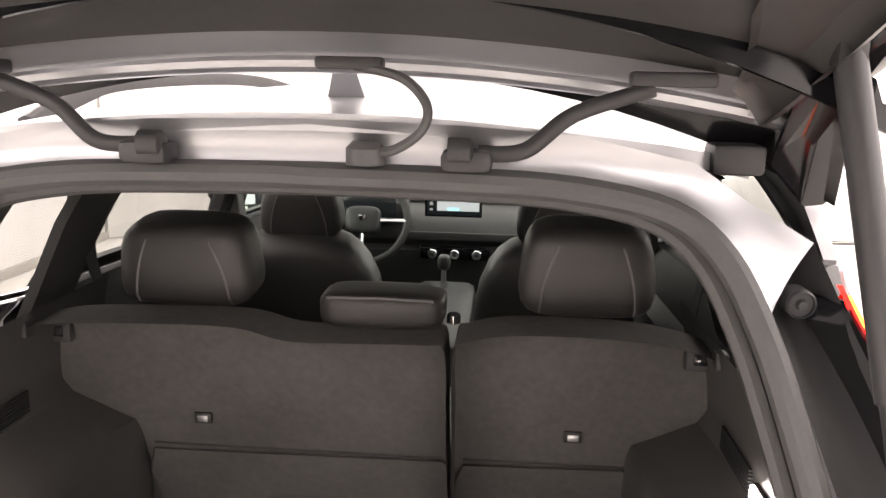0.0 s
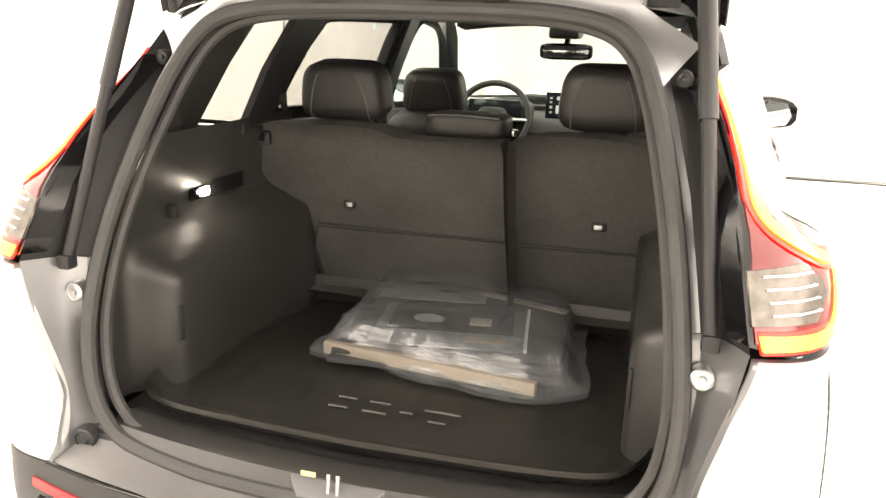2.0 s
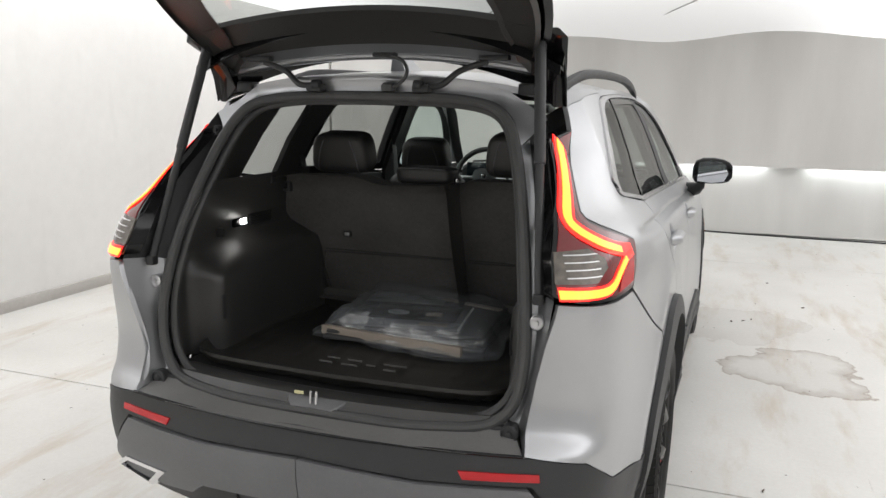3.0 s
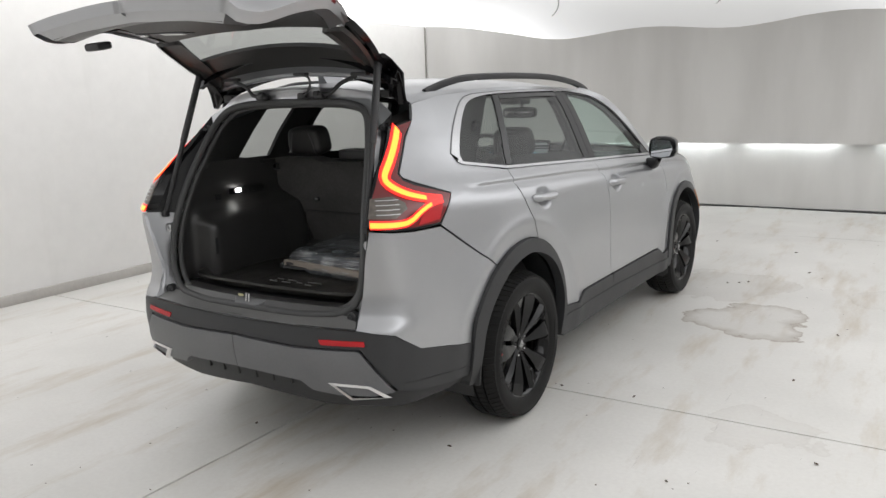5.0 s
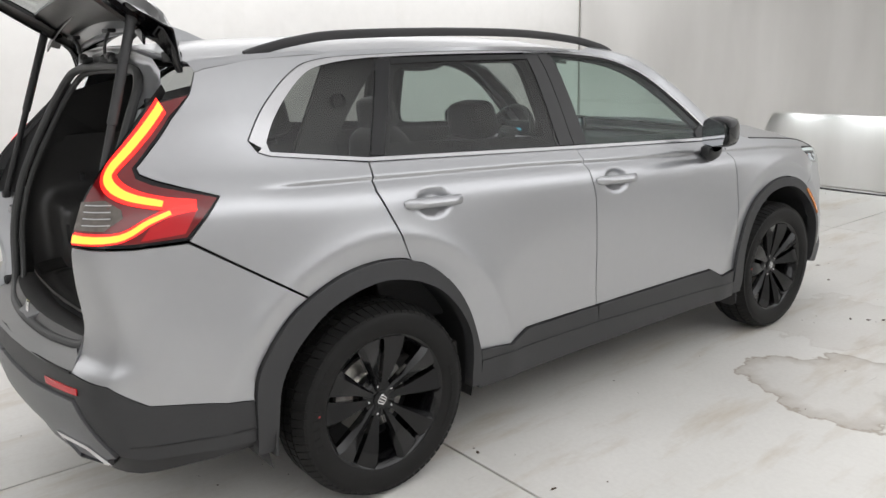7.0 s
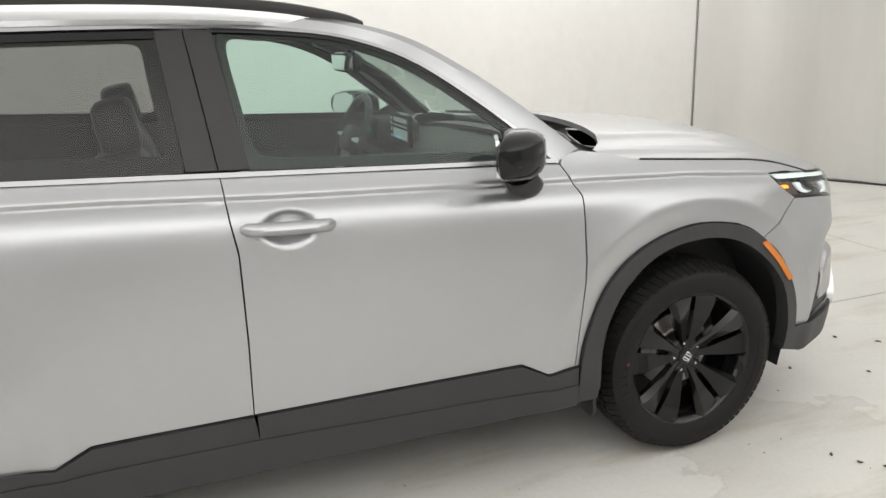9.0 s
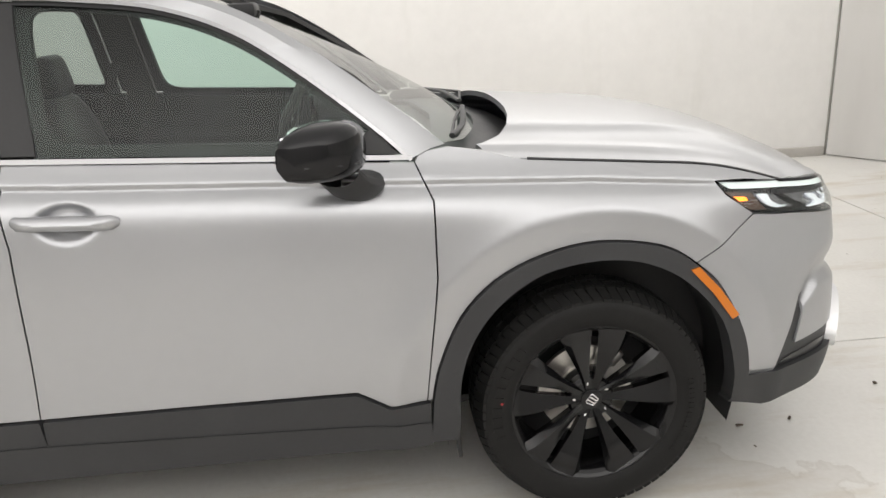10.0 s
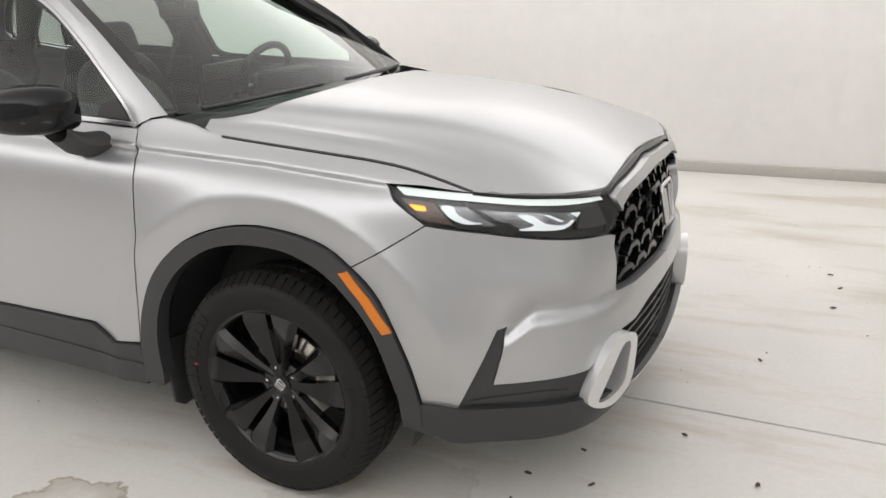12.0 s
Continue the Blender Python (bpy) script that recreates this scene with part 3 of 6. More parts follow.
curtain("curtain", [(X0 + .02, 6.275), (-3.4, 6.62), (-3.0, 6.96), (-2.55, 7.29), (-2.1, 7.43), (-1.5, 7.46), (1.0, 7.46), (X1 - .02, 7.48)], .012, 2.62, .026, 3, "creased white drape hanging from the wall end to the floor")
curtain("curtain", [(X0 + .03, 6.262), (-3.38, 6.60), (-2.98, 6.925), (-2.6, 7.175), (-2.25, 7.27), (-1.5, 7.29), (1.0, 7.28), (X1 - .02, 7.28)], .83, 2.62, .026, 3, "creased grey-white upper curtain with soft hanging folds", -1.75)
tube("lamp_bar", [(-1.7, 7.375, .905), (4.9, 7.375, .905)], .008, SATIN, n=8)
tagged(bpy.data.objects["lamp_bar"], "thin metal light bar hidden between curtain layers", "lamp")
for x, wide in ((-1.45, .4), (-.5, 1.1), (.85, 1.1), (2.4, 1.1), (4.0, 1.1)):
    ld = bpy.data.lights.new("curtain_light", "AREA")
    ld.shape, ld.size, ld.size_y, ld.energy, ld.color = "RECTANGLE", wide, .03, 2.2 * wide, (.95, 1, .98)
    lo = new("curtain_light", ld)
    lo.matrix_world = pose(x, 7.372, .875, 20, 0, 0)
CABLE = mat("cable_rubber", (.02, .02, .02), .6)
cab = tube("floor_cable", [(x, (7.34 if x > -2.1 else 7.34 - .62 * (-2.1 - x)) + .03 * math.sin(x * 1.7), .011 + .004 * math.sin(3.1 * x)) for x in np.linspace(-2.9, 5.1, 70)], .010, CABLE, n=6)
tagged(cab, "black cable lying along the curtain's hem", "cable")
DEBRIS = mat("dry_debris", (.09, .065, .045), .9)
rnd = random.Random(11)
for k, (x, y) in enumerate([(.88, .44), (1.276, .467), (1.95, 1.087), (2.056, 2.041), (1.637, 3.781), (1.12, 3.148), (1.2, 3.2), (1.256, 3.258), (.49, 3.362), (.473, 3.565), (.30, 3.49), (.646, 3.848), (-1.26, 4.202), (-1.53, 4.228), (-1.71, 4.18), (.282, 4.028), (.08, 3.776), (.41, 4.168), (-3.432, 5.62), (-.59, 3.952), (-.246, -.736), (.744, -.496), (2.2, .1), (1.7, -.35), (.2, -1.7), (2.55, 1.6), (1.4, 4.6), (.6, 4.9)]):
    bm = bmesh.new()
    bmesh.ops.create_icosphere(bm, subdivisions=1, radius=.010)
    for v in bm.verts:
        v.co = Vector((v.co.x * rnd.uniform(.8, 2.0), v.co.y * rnd.uniform(.3, .9), .006 + v.co.z * rnd.uniform(.3, .6)))
    d = finish("debris", bm, DEBRIS)
    d.location, d.rotation_euler = (x, y, 0), (0, 0, rnd.uniform(0, 6))
    tagged(d, "small dry brown crumb of dirt on the floor", "debris", "crumbs on the floor")
bm = bmesh.new()
for k in range(420):
    x, y = rnd.uniform(-3.9, 4.8), rnd.uniform(-5, 7.3)
    q = rnd.uniform(.0015, .005)
    v = [bm.verts.new((x + q * math.cos(a) * rnd.uniform(.6, 2), y + q * math.sin(a) * rnd.uniform(.6, 1.6), .0012)) for a in (0, 1.3, 2.5, 3.8, 5.1)]
    c = bm.verts.new((x, y, .003))
    for i in range(5):
        bm.faces.new((v[i], v[(i + 1) % 5], c))
tagged(finish("floor_grit", bm, DEBRIS), "scattered fine dark grit on the floor", "grit", kind="stuff")

# ---- car ----
car = tagged(empty("car"), "silver compact sport utility car with black cladding and open tailgate", "car")
D_TOP = [(-.372, 1.330), (-.295, 1.430), (-.165, 1.535), (-.04, 1.577), (.22, 1.590), (.6, 1.594), (1.08, 1.590), (1.35, 1.574), (1.55, 1.545), (1.74, 1.476), (1.92, 1.358), (2.10, 1.214), (2.20, 1.122)]
D_TOP = spline(D_TOP, 5)
D_BOT = [(-.350, 1.292), (-.31, 1.277), (.051, 1.226), (1.12, 1.171), (2.20, 1.118)]


def poly_between(a, b):
    return [tuple(p) for p in a] + [tuple(p) for p in b[::-1]]


def along(path, s0, s1):
    """The part of a path between two girths, with its ends put in."""
    P = sorted([tuple(p) for p in path])
    xs_, zs_ = [p[0] for p in P], [p[1] for p in P]
    mid = [p for p in P if s0 + .004 < p[0] < s1 - .004]
    return [(s0, float(np.interp(s0, xs_, zs_)))] + mid + [(s1, float(np.interp(s1, xs_, zs_)))]


R_ARCH = spline([(-.495, .49), (-.475, .62), (-.38, .755), (-.283, .825), (-.15, .88), (.0, .898), (.145, .872), (.276, .785), (.375, .645), (.441, .455)], 4)
R_ARCH_IN = spline([(-.42, .42), (-.405, .56), (-.33, .685), (-.2, .785), (-.0, .828), (.19, .775), (.31, .67), (.385, .53), (.40, .36)], 4)
F_ARCH = spline([(2.215, .445), (2.24, .553), (2.303, .687), (2.403, .786), (2.54, .849), (2.702, .874), (2.888, .846), (2.998, .782), (3.08, .697), (3.149, .54), (3.18, .40)], 4)
F_ARCH_IN = spline([(2.295, .36), (2.30, .50), (2.34, .62), (2.42, .72), (2.541, .795), (2.69, .820), (2.832, .803), (2.961, .735), (3.065, .61), (3.12, .42)], 4)
B_LINE = [(1.08, 1.585), (1.125, 1.171), (1.132, 1.06), (1.146, .965), (1.146, .70), (1.140, .484)]
A_LINE = [(2.205, 1.112), (2.248, 1.015), (2.246, .806), (2.20, .443)]
HOOD_LINE = spline([(2.524, 1.098), (2.835, 1.069), (3.10, 1.040), (3.245, 1.010), (3.345, .979)], 4)
LAMP_T = [(-.552, 1.483), (-.66, 1.408), (-.745, 1.325), (-.787, 1.276), (-.775, 1.258), (-.725, 1.238), (-.526, 1.180)]
LAMP_B = [(-.526, 1.180), (-.638, 1.062), (-.78, 1.060), (-.905, 1.069)]
GATE_SIDE = [(-.945, 1.067), (-.966, .949), (-.982, .801), (-1.012, .664)]
SC = SR - XC   # girth of the middle of the rear
BUMP_TOP = [(-.494, .517), (-.780, .575), (-.875, .648), (-1.012, .664)]


def inner_frame(poly, width, parent, side):
    """The door's black inner frame behind a pane, with rounded corners to its opening."""
    P = np.array(poly, float)
    P = np.vstack([P, P[:1]])
    L = np.concatenate([[0], np.cumsum(np.hypot(*np.diff(P, axis=0).T))])
    q = np.linspace(0, L[-1], 97)[:-1]
    P = np.stack([np.interp(q, L, P[:, 0]), np.interp(q, L, P[:, 1])], 1)
    Q = inset(P, width)
    for _ in range(14):
        Q = .5 * Q + .25 * (np.roll(Q, 1, 0) + np.roll(Q, -1, 0))
    close = lambda R: np.vstack([R, R[:1]])
    A, B = close(P), close(Q)
    loft("inner_window_frame", [skin(A[:, 0], A[:, 1], -.022), skin(B[:, 0], B[:, 1], -.028), skin(B[:, 0], B[:, 1], -.055)], DASH, parent, "black inner window frame", side=side)


def window_group(side, parent_r, parent_f, parent_q):
    ins = lambda p, d: [tuple(q) for q in offset_path(p, d)]
    # chrome surround
    top_in = ins(D_TOP, [-.046 * max(0, 1 - i / 19) - .010 for i in range(len(D_TOP))])
    panel("chrome_trim", poly_between(D_TOP, top_in), WINDOW_TRIM, parent_q, "satin chrome window surround", .006, .014, .03, side, 0)
    bot_in = [(p[0], p[1] + .0125) for p in D_BOT]
    bot_in[0] = (-.315, 1.318)
    panel("belt_trim", poly_between(D_BOT, bot_in), WINDOW_TRIM, parent_q, "chrome strip along the belt line", .006, .014, .05, side, 0)
    low = lambda s0, s1: along(bot_in, s0, s1)
    up = lambda s0, s1: along(top_in, s0, s1)
    # black inner frame, then the panes
    q0, q1 = low(-.31, .07), up(-.285, .205)
    panel("quarter_glass", poly_between(q0, q1), GLASS_R, parent_q, "dark privacy quarter glass", -.004, 0, .05, side, .001)
    panel("c_pillar_trim", [(.07, 1.243), (.125, 1.240), (.270, 1.575), (.205, 1.575)], GLOSS, parent_r, "gloss black window divider", -.001, .012, .05, side, 0)
    r0, r1 = low(.125, 1.035), up(.262, 1.0)
    panel("window_glass", poly_between(r0, r1), GLASS_R, parent_r, "dark privacy glass", -.004, 0, .05, side, .001)
    inner_frame(poly_between(r0, r1), .042, parent_r, side)
    panel("window_shade_border", poly_between(up(.27, 1.0), [(s, z - .028) for s, z in up(.27, 1.0)]), GLOSS, parent_r, "", -.002, .004, .05, side, 0)
    panel("b_pillar_trim", [(1.035, 1.192), (1.122, 1.188), (1.077, 1.575), (1.0, 1.575)], PLASTIC, parent_r, "", -.001, .012, .05, side, .001)
    panel("b_pillar_trim", [(1.125, 1.188), (1.212, 1.184), (1.158, 1.572), (1.080, 1.575)], PLASTIC, parent_f, "", -.001, .012, .05, side, .001)
    f0, f1 = low(1.212, 2.165), up(1.158, 2.165)
    panel("window_glass", poly_between(f0, f1), GLASS_F, parent_f, "clear green-tinted glass", -.004, 0, .05, side, .001)
    inner_frame(poly_between(f0, f1), .026, parent_f, side)
    panel("window_seal", poly_between(up(1.158, 2.14), [(s, z - .012) for s, z in up(1.158, 2.14)]), PLASTIC, parent_f, "", -.001, .01, .05, side, 0)


def door_handle(s, z, parent, side):
    u0, u1 = s - .135, s + .135
    sec = []
    for k in range(17):
        t = k / 16
        u = u0 + (u1 - u0) * t
        lift = .036 * min(1, 5 * t, 5 * (1 - t)) ** .6 + .008
        hh = .0195 * min(1, 9 * t + .45, 9 * (1 - t) + .45)
        c = skin(u, z - .006 * (u - s) / .135, 0)
        c[0] = max(c[0], .5 * (skin(u0, z, 0)[0] + skin(u1, z, 0)[0]) - .004)
        sec.append([(side * (c[0] + lift * (.45 + .55 * math.cos(a)) - .002), c[1], c[2] + hh * math.sin(a)) for a in np.linspace(0, 2 * math.pi, 13)[:-1]])
    bm = bmesh.new()
    V = [[bm.verts.new(p) for p in r] for r in sec]
    for a, b in zip(V, V[1:]):
        for i in range(12):
            bm.faces.new((a[i], a[(i + 1) % 12], b[(i + 1) % 12], b[i]))
    bm.faces.new(V[0])
    bm.faces.new(V[-1])
    bmesh.ops.recalc_face_normals(bm, faces=bm.faces[:])
    finish("door_handle", bm, PAINT, parent, "silver painted pull handle")


for side in (1, -1):
    # rear door, front door, fender, quarter
    poly = [(.051, 1.224), (.028, 1.13), (.083, 1.0), (.128, .873)] + [tuple(p) for p in R_ARCH if p[0] > .15] + [(.46, .448), (.603, .440), (.70, .484)] + B_LINE[::-1][:-1]
    rear_door = panel("rear_door", poly, PAINT, car, "silver rear passenger door", step=.015, side=side, dense=[(.262, 1.04, .13, .06, .012), (.58, 1.147, .56, .04, .0062)])
    poly = B_LINE[1:] + [(2.003, .484), (2.093, .436), (2.20, .443)] + A_LINE[::-1][1:]
    front_door = panel("front_door", poly, PAINT, car, "silver front door", step=.015, side=side, dense=[(1.292, 1.00, .13, .06, .012), (1.69, 1.090, .57, .04, .0062)])
    poly = A_LINE + [tuple(p) for p in F_ARCH if p[0] < 2.99] + [(2.998, .783), (3.208, .899), (3.116, .962), (3.088, 1.0)] + [(3.2, .994), (3.345, .979)] + [tuple(p) for p in HOOD_LINE[::-1][1:]] + [(2.46, 1.113), (2.40, 1.130), (2.30, 1.146), (2.222, 1.137)]
    fender = panel("front_fender", poly, PAINT, car, "silver front wing", step=.015, side=side, dense=[(2.72, 1.027, .48, .048, .0062)])
    poly = [(.048, 1.222)] + D_BOT[:2][::-1] + [tuple(p) for p in D_TOP if p[0] < .06] + [(.06, 1.60), (-.30, 1.585), (-.50, 1.55)] + LAMP_T + [(-.638, 1.060), (-.287, .824)] + [tuple(p) for p in R_ARCH if -.27 < p[0] < .12] + [(.126, .876), (.08, 1.0), (.024, 1.13)]
    quarter = panel("rear_quarter_panel", poly, PAINT, car, "silver rear quarter panel", step=.015, side=side, dense=[(-.2, 1.183, .26, .025, .0062)])
    window_group(side, rear_door, front_door, quarter)
    door_handle(.262, 1.066, rear_door, side)
    door_handle(1.292, 1.028, front_door, side)
    # cladding
    clad = panel("rear_arch_cladding", [tuple(p) for p in R_ARCH] + [(.455, .30), (.41, .30)] + [tuple(p) for p in R_ARCH_IN[::-1]] + [(-.42, .31), (-.49, .31)], CLAD, car, "matt black wheel arch cladding", .018, .05, .03, side)
    clad = panel("front_arch_cladding", [tuple(p) for p in F_ARCH] + [(3.18, .33), (3.125, .33)] + [tuple(p) for p in F_ARCH_IN[::-1]] + [(2.285, .31), (2.205, .31)], CLAD, car, "matt black wheel arch cladding", .016, .05, .03, side)
    mark = [(2.972, .772), (2.998, .778), (3.06, .708), (3.118, .622), (3.094, .614), (3.036, .700)]
    panel("side_marker", mark, AMBER, clad, "amber side marker", .021, .01, .02, side, 0)
    sill = panel("sill_cladding", [(.445, .455), (.603, .440), (.70, .482), (1.14, .482), (1.15, .412), (1.15, .405), (.45, .405)], CLAD, car, "matt black sill cladding", .012, .04, .04, side)
    panel("sill_cladding", [(1.147, .482), (2.003, .482), (2.093, .434), (2.21, .442), (2.21, .375), (1.147, .405)], CLAD, car, "matt black sill cladding", .012, .04, .04, side)
    panel("rocker", [(.45, .408), (1.147, .408), (2.21, .378), (2.21, .30), (1.15, .295), (.45, .285)], CLAD, car, "matt black rocker strip", .016, .06, .05, side, .001)
    loft("rocker_underside", [[(.87, .45, .29), (.885, 1.15, .297), (.87, 2.2, .303)], [(.72, .45, .245), (.72, 1.15, .245), (.72, 2.2, .25)], [(.0, .45, .24), (.0, 1.15, .24), (.0, 2.2, .24)]], PLASTIC, car, side=side)
    # rear bumper corner
    poly = [(-.640, 1.055), (-.291, .822)] + [tuple(p) for p in R_ARCH[::-1] if p[0] < -.29] + BUMP_TOP + GATE_SIDE[::-1] + [(-.78, 1.056)]
    panel("rear_bumper_corner", poly, PAINT, car, "silver rear bumper corner", step=.015, side=side)
    # A pillar and cantrail
    up = [skin(s, z, .004) for s, z in D_TOP if s > 1.33]
    ws = spline([(.53, 1.50, 1.602), (.60, 1.74, 1.535), (.655, 1.95, 1.415), (.70, 2.14, 1.275), (.733, 2.295, 1.150)], len(up))
    ws = [ws[int(round(i * (len(ws) - 1) / (len(up) - 1)))] for i in range(len(up))]
    mid = [(a * .5 + b * .5) + np.array((.008, .004, .008)) for a, b in zip(np.array(up), np.array(ws))]
    loft("a_pillar", [up, mid, ws], PAINT, car, side=side, flip=True)


# roof, hood, windscreen
roof_z = pchip([-.60, -.35, 0, .5, 1.0, 1.4, 1.62], [1.641, 1.656, 1.669, 1.676, 1.665, 1.634, 1.598])
hood_z = pchip([2.2, 2.4, 2.57, 2.72, 3.05, 3.25, 3.4, 3.55, 3.64], [1.188, 1.172, 1.163, 1.150, 1.120, 1.084, 1.04, .978, .935])
ws_y = pchip([1.10, 1.15, 1.30, 1.45, 1.58, 1.61], [2.50, 2.42, 2.16, 1.86, 1.56, 1.48])


def roof_fn(u, v, d):
    return np.stack([u, v, roof_z(v) - .20 * u * u - .35 * np.clip(np.abs(u) - .42, 0, 1) ** 2 + d], -1)


# the hood's rim: along the wings, over the lamps and across the nose
HOOD_RIM = [tuple(skin(s, z, -.004)) for s, z in HOOD_LINE] + [tuple(p) for p in spline([skin(s, z, -.004) for s, z in ((3.42, .973), (3.55, .961), (3.65, .950), (3.753, .938), (3.84, .947), (3.95, .958), (4.05, .965), (SF + XC, .968))], 3)]
RIM = np.array(HOOD_RIM + [(-x, y, z) for x, y, z in HOOD_RIM])


def hood_base(u, v):
    return hood_z(v) - .105 * u * u


def hood_fn(u, v, d):
    u, v = np.asarray(u, float), np.asarray(v, float)
    a = np.abs(u)
    # raised middle with a crease on each side, and a second one near the wing
    step = .010 / (1 + np.exp(np.clip((a - .50 + .11 * (v - 2.5)) / .013, -40, 40))) * np.clip((3.5 - v) / .5, 0, 1)
    rib = .006 * np.exp(-((a - .655 + .05 * (v - 2.5)) / .022) ** 2) * np.clip((3.3 - v) / .4, 0, 1)
    d2 = (u[..., None] - RIM[:, 0]) ** 2 + (v[..., None] - RIM[:, 1]) ** 2
    w = 1 / (d2 + 1e-6) ** 2
    fix = (w * (RIM[:, 2] - hood_base(RIM[:, 0], RIM[:, 1]))).sum(-1) / w.sum(-1)
    near = d2.min(-1)
    flat = 1 - np.exp(-near / .05 ** 2)
    return np.stack([u, v, hood_base(u, v) + fix * np.exp(-near / .17 ** 2) + (step + rib) * flat + d], -1)


def ws_fn(u, v, d):
    return np.stack([u, ws_y(v) - .23 * u * u + d * .5, v + d * .85], -1)


def mirrored(half):
    return [tuple(p) for p in half] + [(-p[0], p[1]) for p in half[::-1]]


roof = shaped("roof", mirrored([(.0, 1.515), (.3, 1.50), (.525, 1.44), (.545, 1.2), (.553, .6), (.55, 0), (.53, -.3), (.505, -.5), (.3, -.565), (0, -.58)]), roof_fn, PAINT, car, "silver roof", thick=.02, step=.05)
for side in (1, -1):
    ss = np.linspace(-.50, 1.46, 40)
    tz = [float(np.interp(s, [p[0] for p in D_TOP], [p[1] for p in D_TOP])) if s > -.04 else None for s in ss]
    top = [skin(s, z + .002, .002) if z is not None else skin(s, float(np.interp(s, [-.5, -.3, -.04], [1.55, 1.583, 1.597])), .0) for s, z in zip(ss, tz)]
    ed = [(float(np.interp(s, [-.5, -.3, 0, .6, 1.2, 1.44], [.505, .53, .55, .553, .545, .525])), s) for s in ss]
    edge = [tuple(roof_fn(np.array([x]), np.array([y]), 0.0)[0]) for x, y in ed]
    mid = [(np.array(a) * .5 + np.array(b) * .5 + np.array((.012, 0, .010))) for a, b in zip(top, edge)]
    loft("cantrail", [top, mid, edge], PAINT, car, side=side, flip=True)
    rp = [(.520, -.27, 1.606), (.522, -.20, 1.626), (.532, -.08, 1.652), (.545, .10, 1.672), (.552, .55, 1.680), (.550, 1.0, 1.672), (.540, 1.35, 1.643), (.53, 1.56, 1.604), (.525, 1.63, 1.578)]
    bm = bmesh.new()
    rows = []
    for p in spline(rp, 6):
        rows.append([bm.verts.new((side * (p[0] + dx), p[1], p[2] + dz)) for dx, dz in ((-.012, -.012), (-.009, .004), (.0, .007), (.012, .003), (.016, -.010), (.012, -.026), (-.010, -.026))])
    for a, b in zip(rows, rows[1:]):
        for i in range(7):
            bm.faces.new((a[i], a[(i + 1) % 7], b[(i + 1) % 7], b[i]))
    bm.faces.new(rows[0])
    bm.faces.new(rows[-1])
    bmesh.ops.recalc_face_normals(bm, faces=bm.faces[:])
    finish("roof_rail", bm, PLASTIC, car, "black roof rail")
hood_half = [(0, 2.565), (.2, 2.562), (.34, 2.548), (.47, 2.52), (.556, 2.48), (.61, 2.435), (.66, 2.395), (.715, 2.42), (.745, 2.48)] + [(p[0] - .004, p[1]) for p in HOOD_RIM]
for side in (1, -1):
    # black tube along the hood edge stands in for the gap's shade
    tube("hood_gap", [tuple(np.array(skin(s, z, -.003)) * (side, 1, 1) + (0, 0, .001)) for s, z in HOOD_LINE], .0042, PLASTIC, car, "black tube drawn as the shade in the hood's shut line", 6)
hood = shaped("hood", mirrored(hood_half), hood_fn, PAINT, car, "silver hood with raised creases", thick=.02, step=.022)
wind = shaped("windscreen", mirrored([(0, 1.6), (.40, 1.592), (.535, 1.575), (.60, 1.50), (.66, 1.38), (.70, 1.265), (.738, 1.155), (.6, 1.135), (.3, 1.125), (0, 1.12)]), ws_fn, GLASS_W, car, "clear windscreen", thick=0, step=.06)
cowl = shaped("cowl", mirrored([(0, 2.32), (.5, 2.28), (.73, 2.20), (.74, 2.33), (.69, 2.42), (.56, 2.53), (.34, 2.60), (0, 2.62)]), lambda u, v, d: np.stack([u, v, 1.128 - .06 * u * u - .25 * np.clip(v - 2.40, 0, .3) + d], -1), PLASTIC, car, "black windscreen cowl", thick=.02)
for pts, r in ((((.62, 2.33, 1.152), (.45, 2.385, 1.158), (.1, 2.43, 1.165)), .010), (((-.05, 2.44, 1.165), (-.35, 2.41, 1.165), (-.62, 2.34, 1.155)), .010)):
    w = tube("wiper", spline(pts, 6), r, PLASTIC, car, "black windscreen wiper", n=8, flat=.7)
    tube("wiper_arm", [pts[0], (pts[0][0] * .6 + pts[2][0] * .4, pts[0][1] + .03, pts[0][2] + .006), pts[2]], .006, PLASTIC, w, n=6)
# shark fin
bm = bmesh.new()
fin = [(-.36, .0), (-.39, .075), (-.34, .074), (-.26, .045), (-.19, .012), (-.15, 0)]
rows = []
for wd in (-1, -.5, 0, .5, 1):
    rows.append([bm.verts.new((wd * (.028 if z < .01 else .006 + .012 * (1 - z / .075)), y, 1.648 + z)) for y, z in fin])
for a, b in zip(rows, rows[1:]):
    for i in range(len(fin) - 1):
        bm.faces.new((a[i], a[i + 1], b[i + 1], b[i]))
bm.faces.new(rows[0])
bm.faces.new(rows[-1])
bmesh.ops.recalc_face_normals(bm, faces=bm.faces[:])
finish("antenna_fin", bm, PAINT, car, "silver shark-fin antenna")

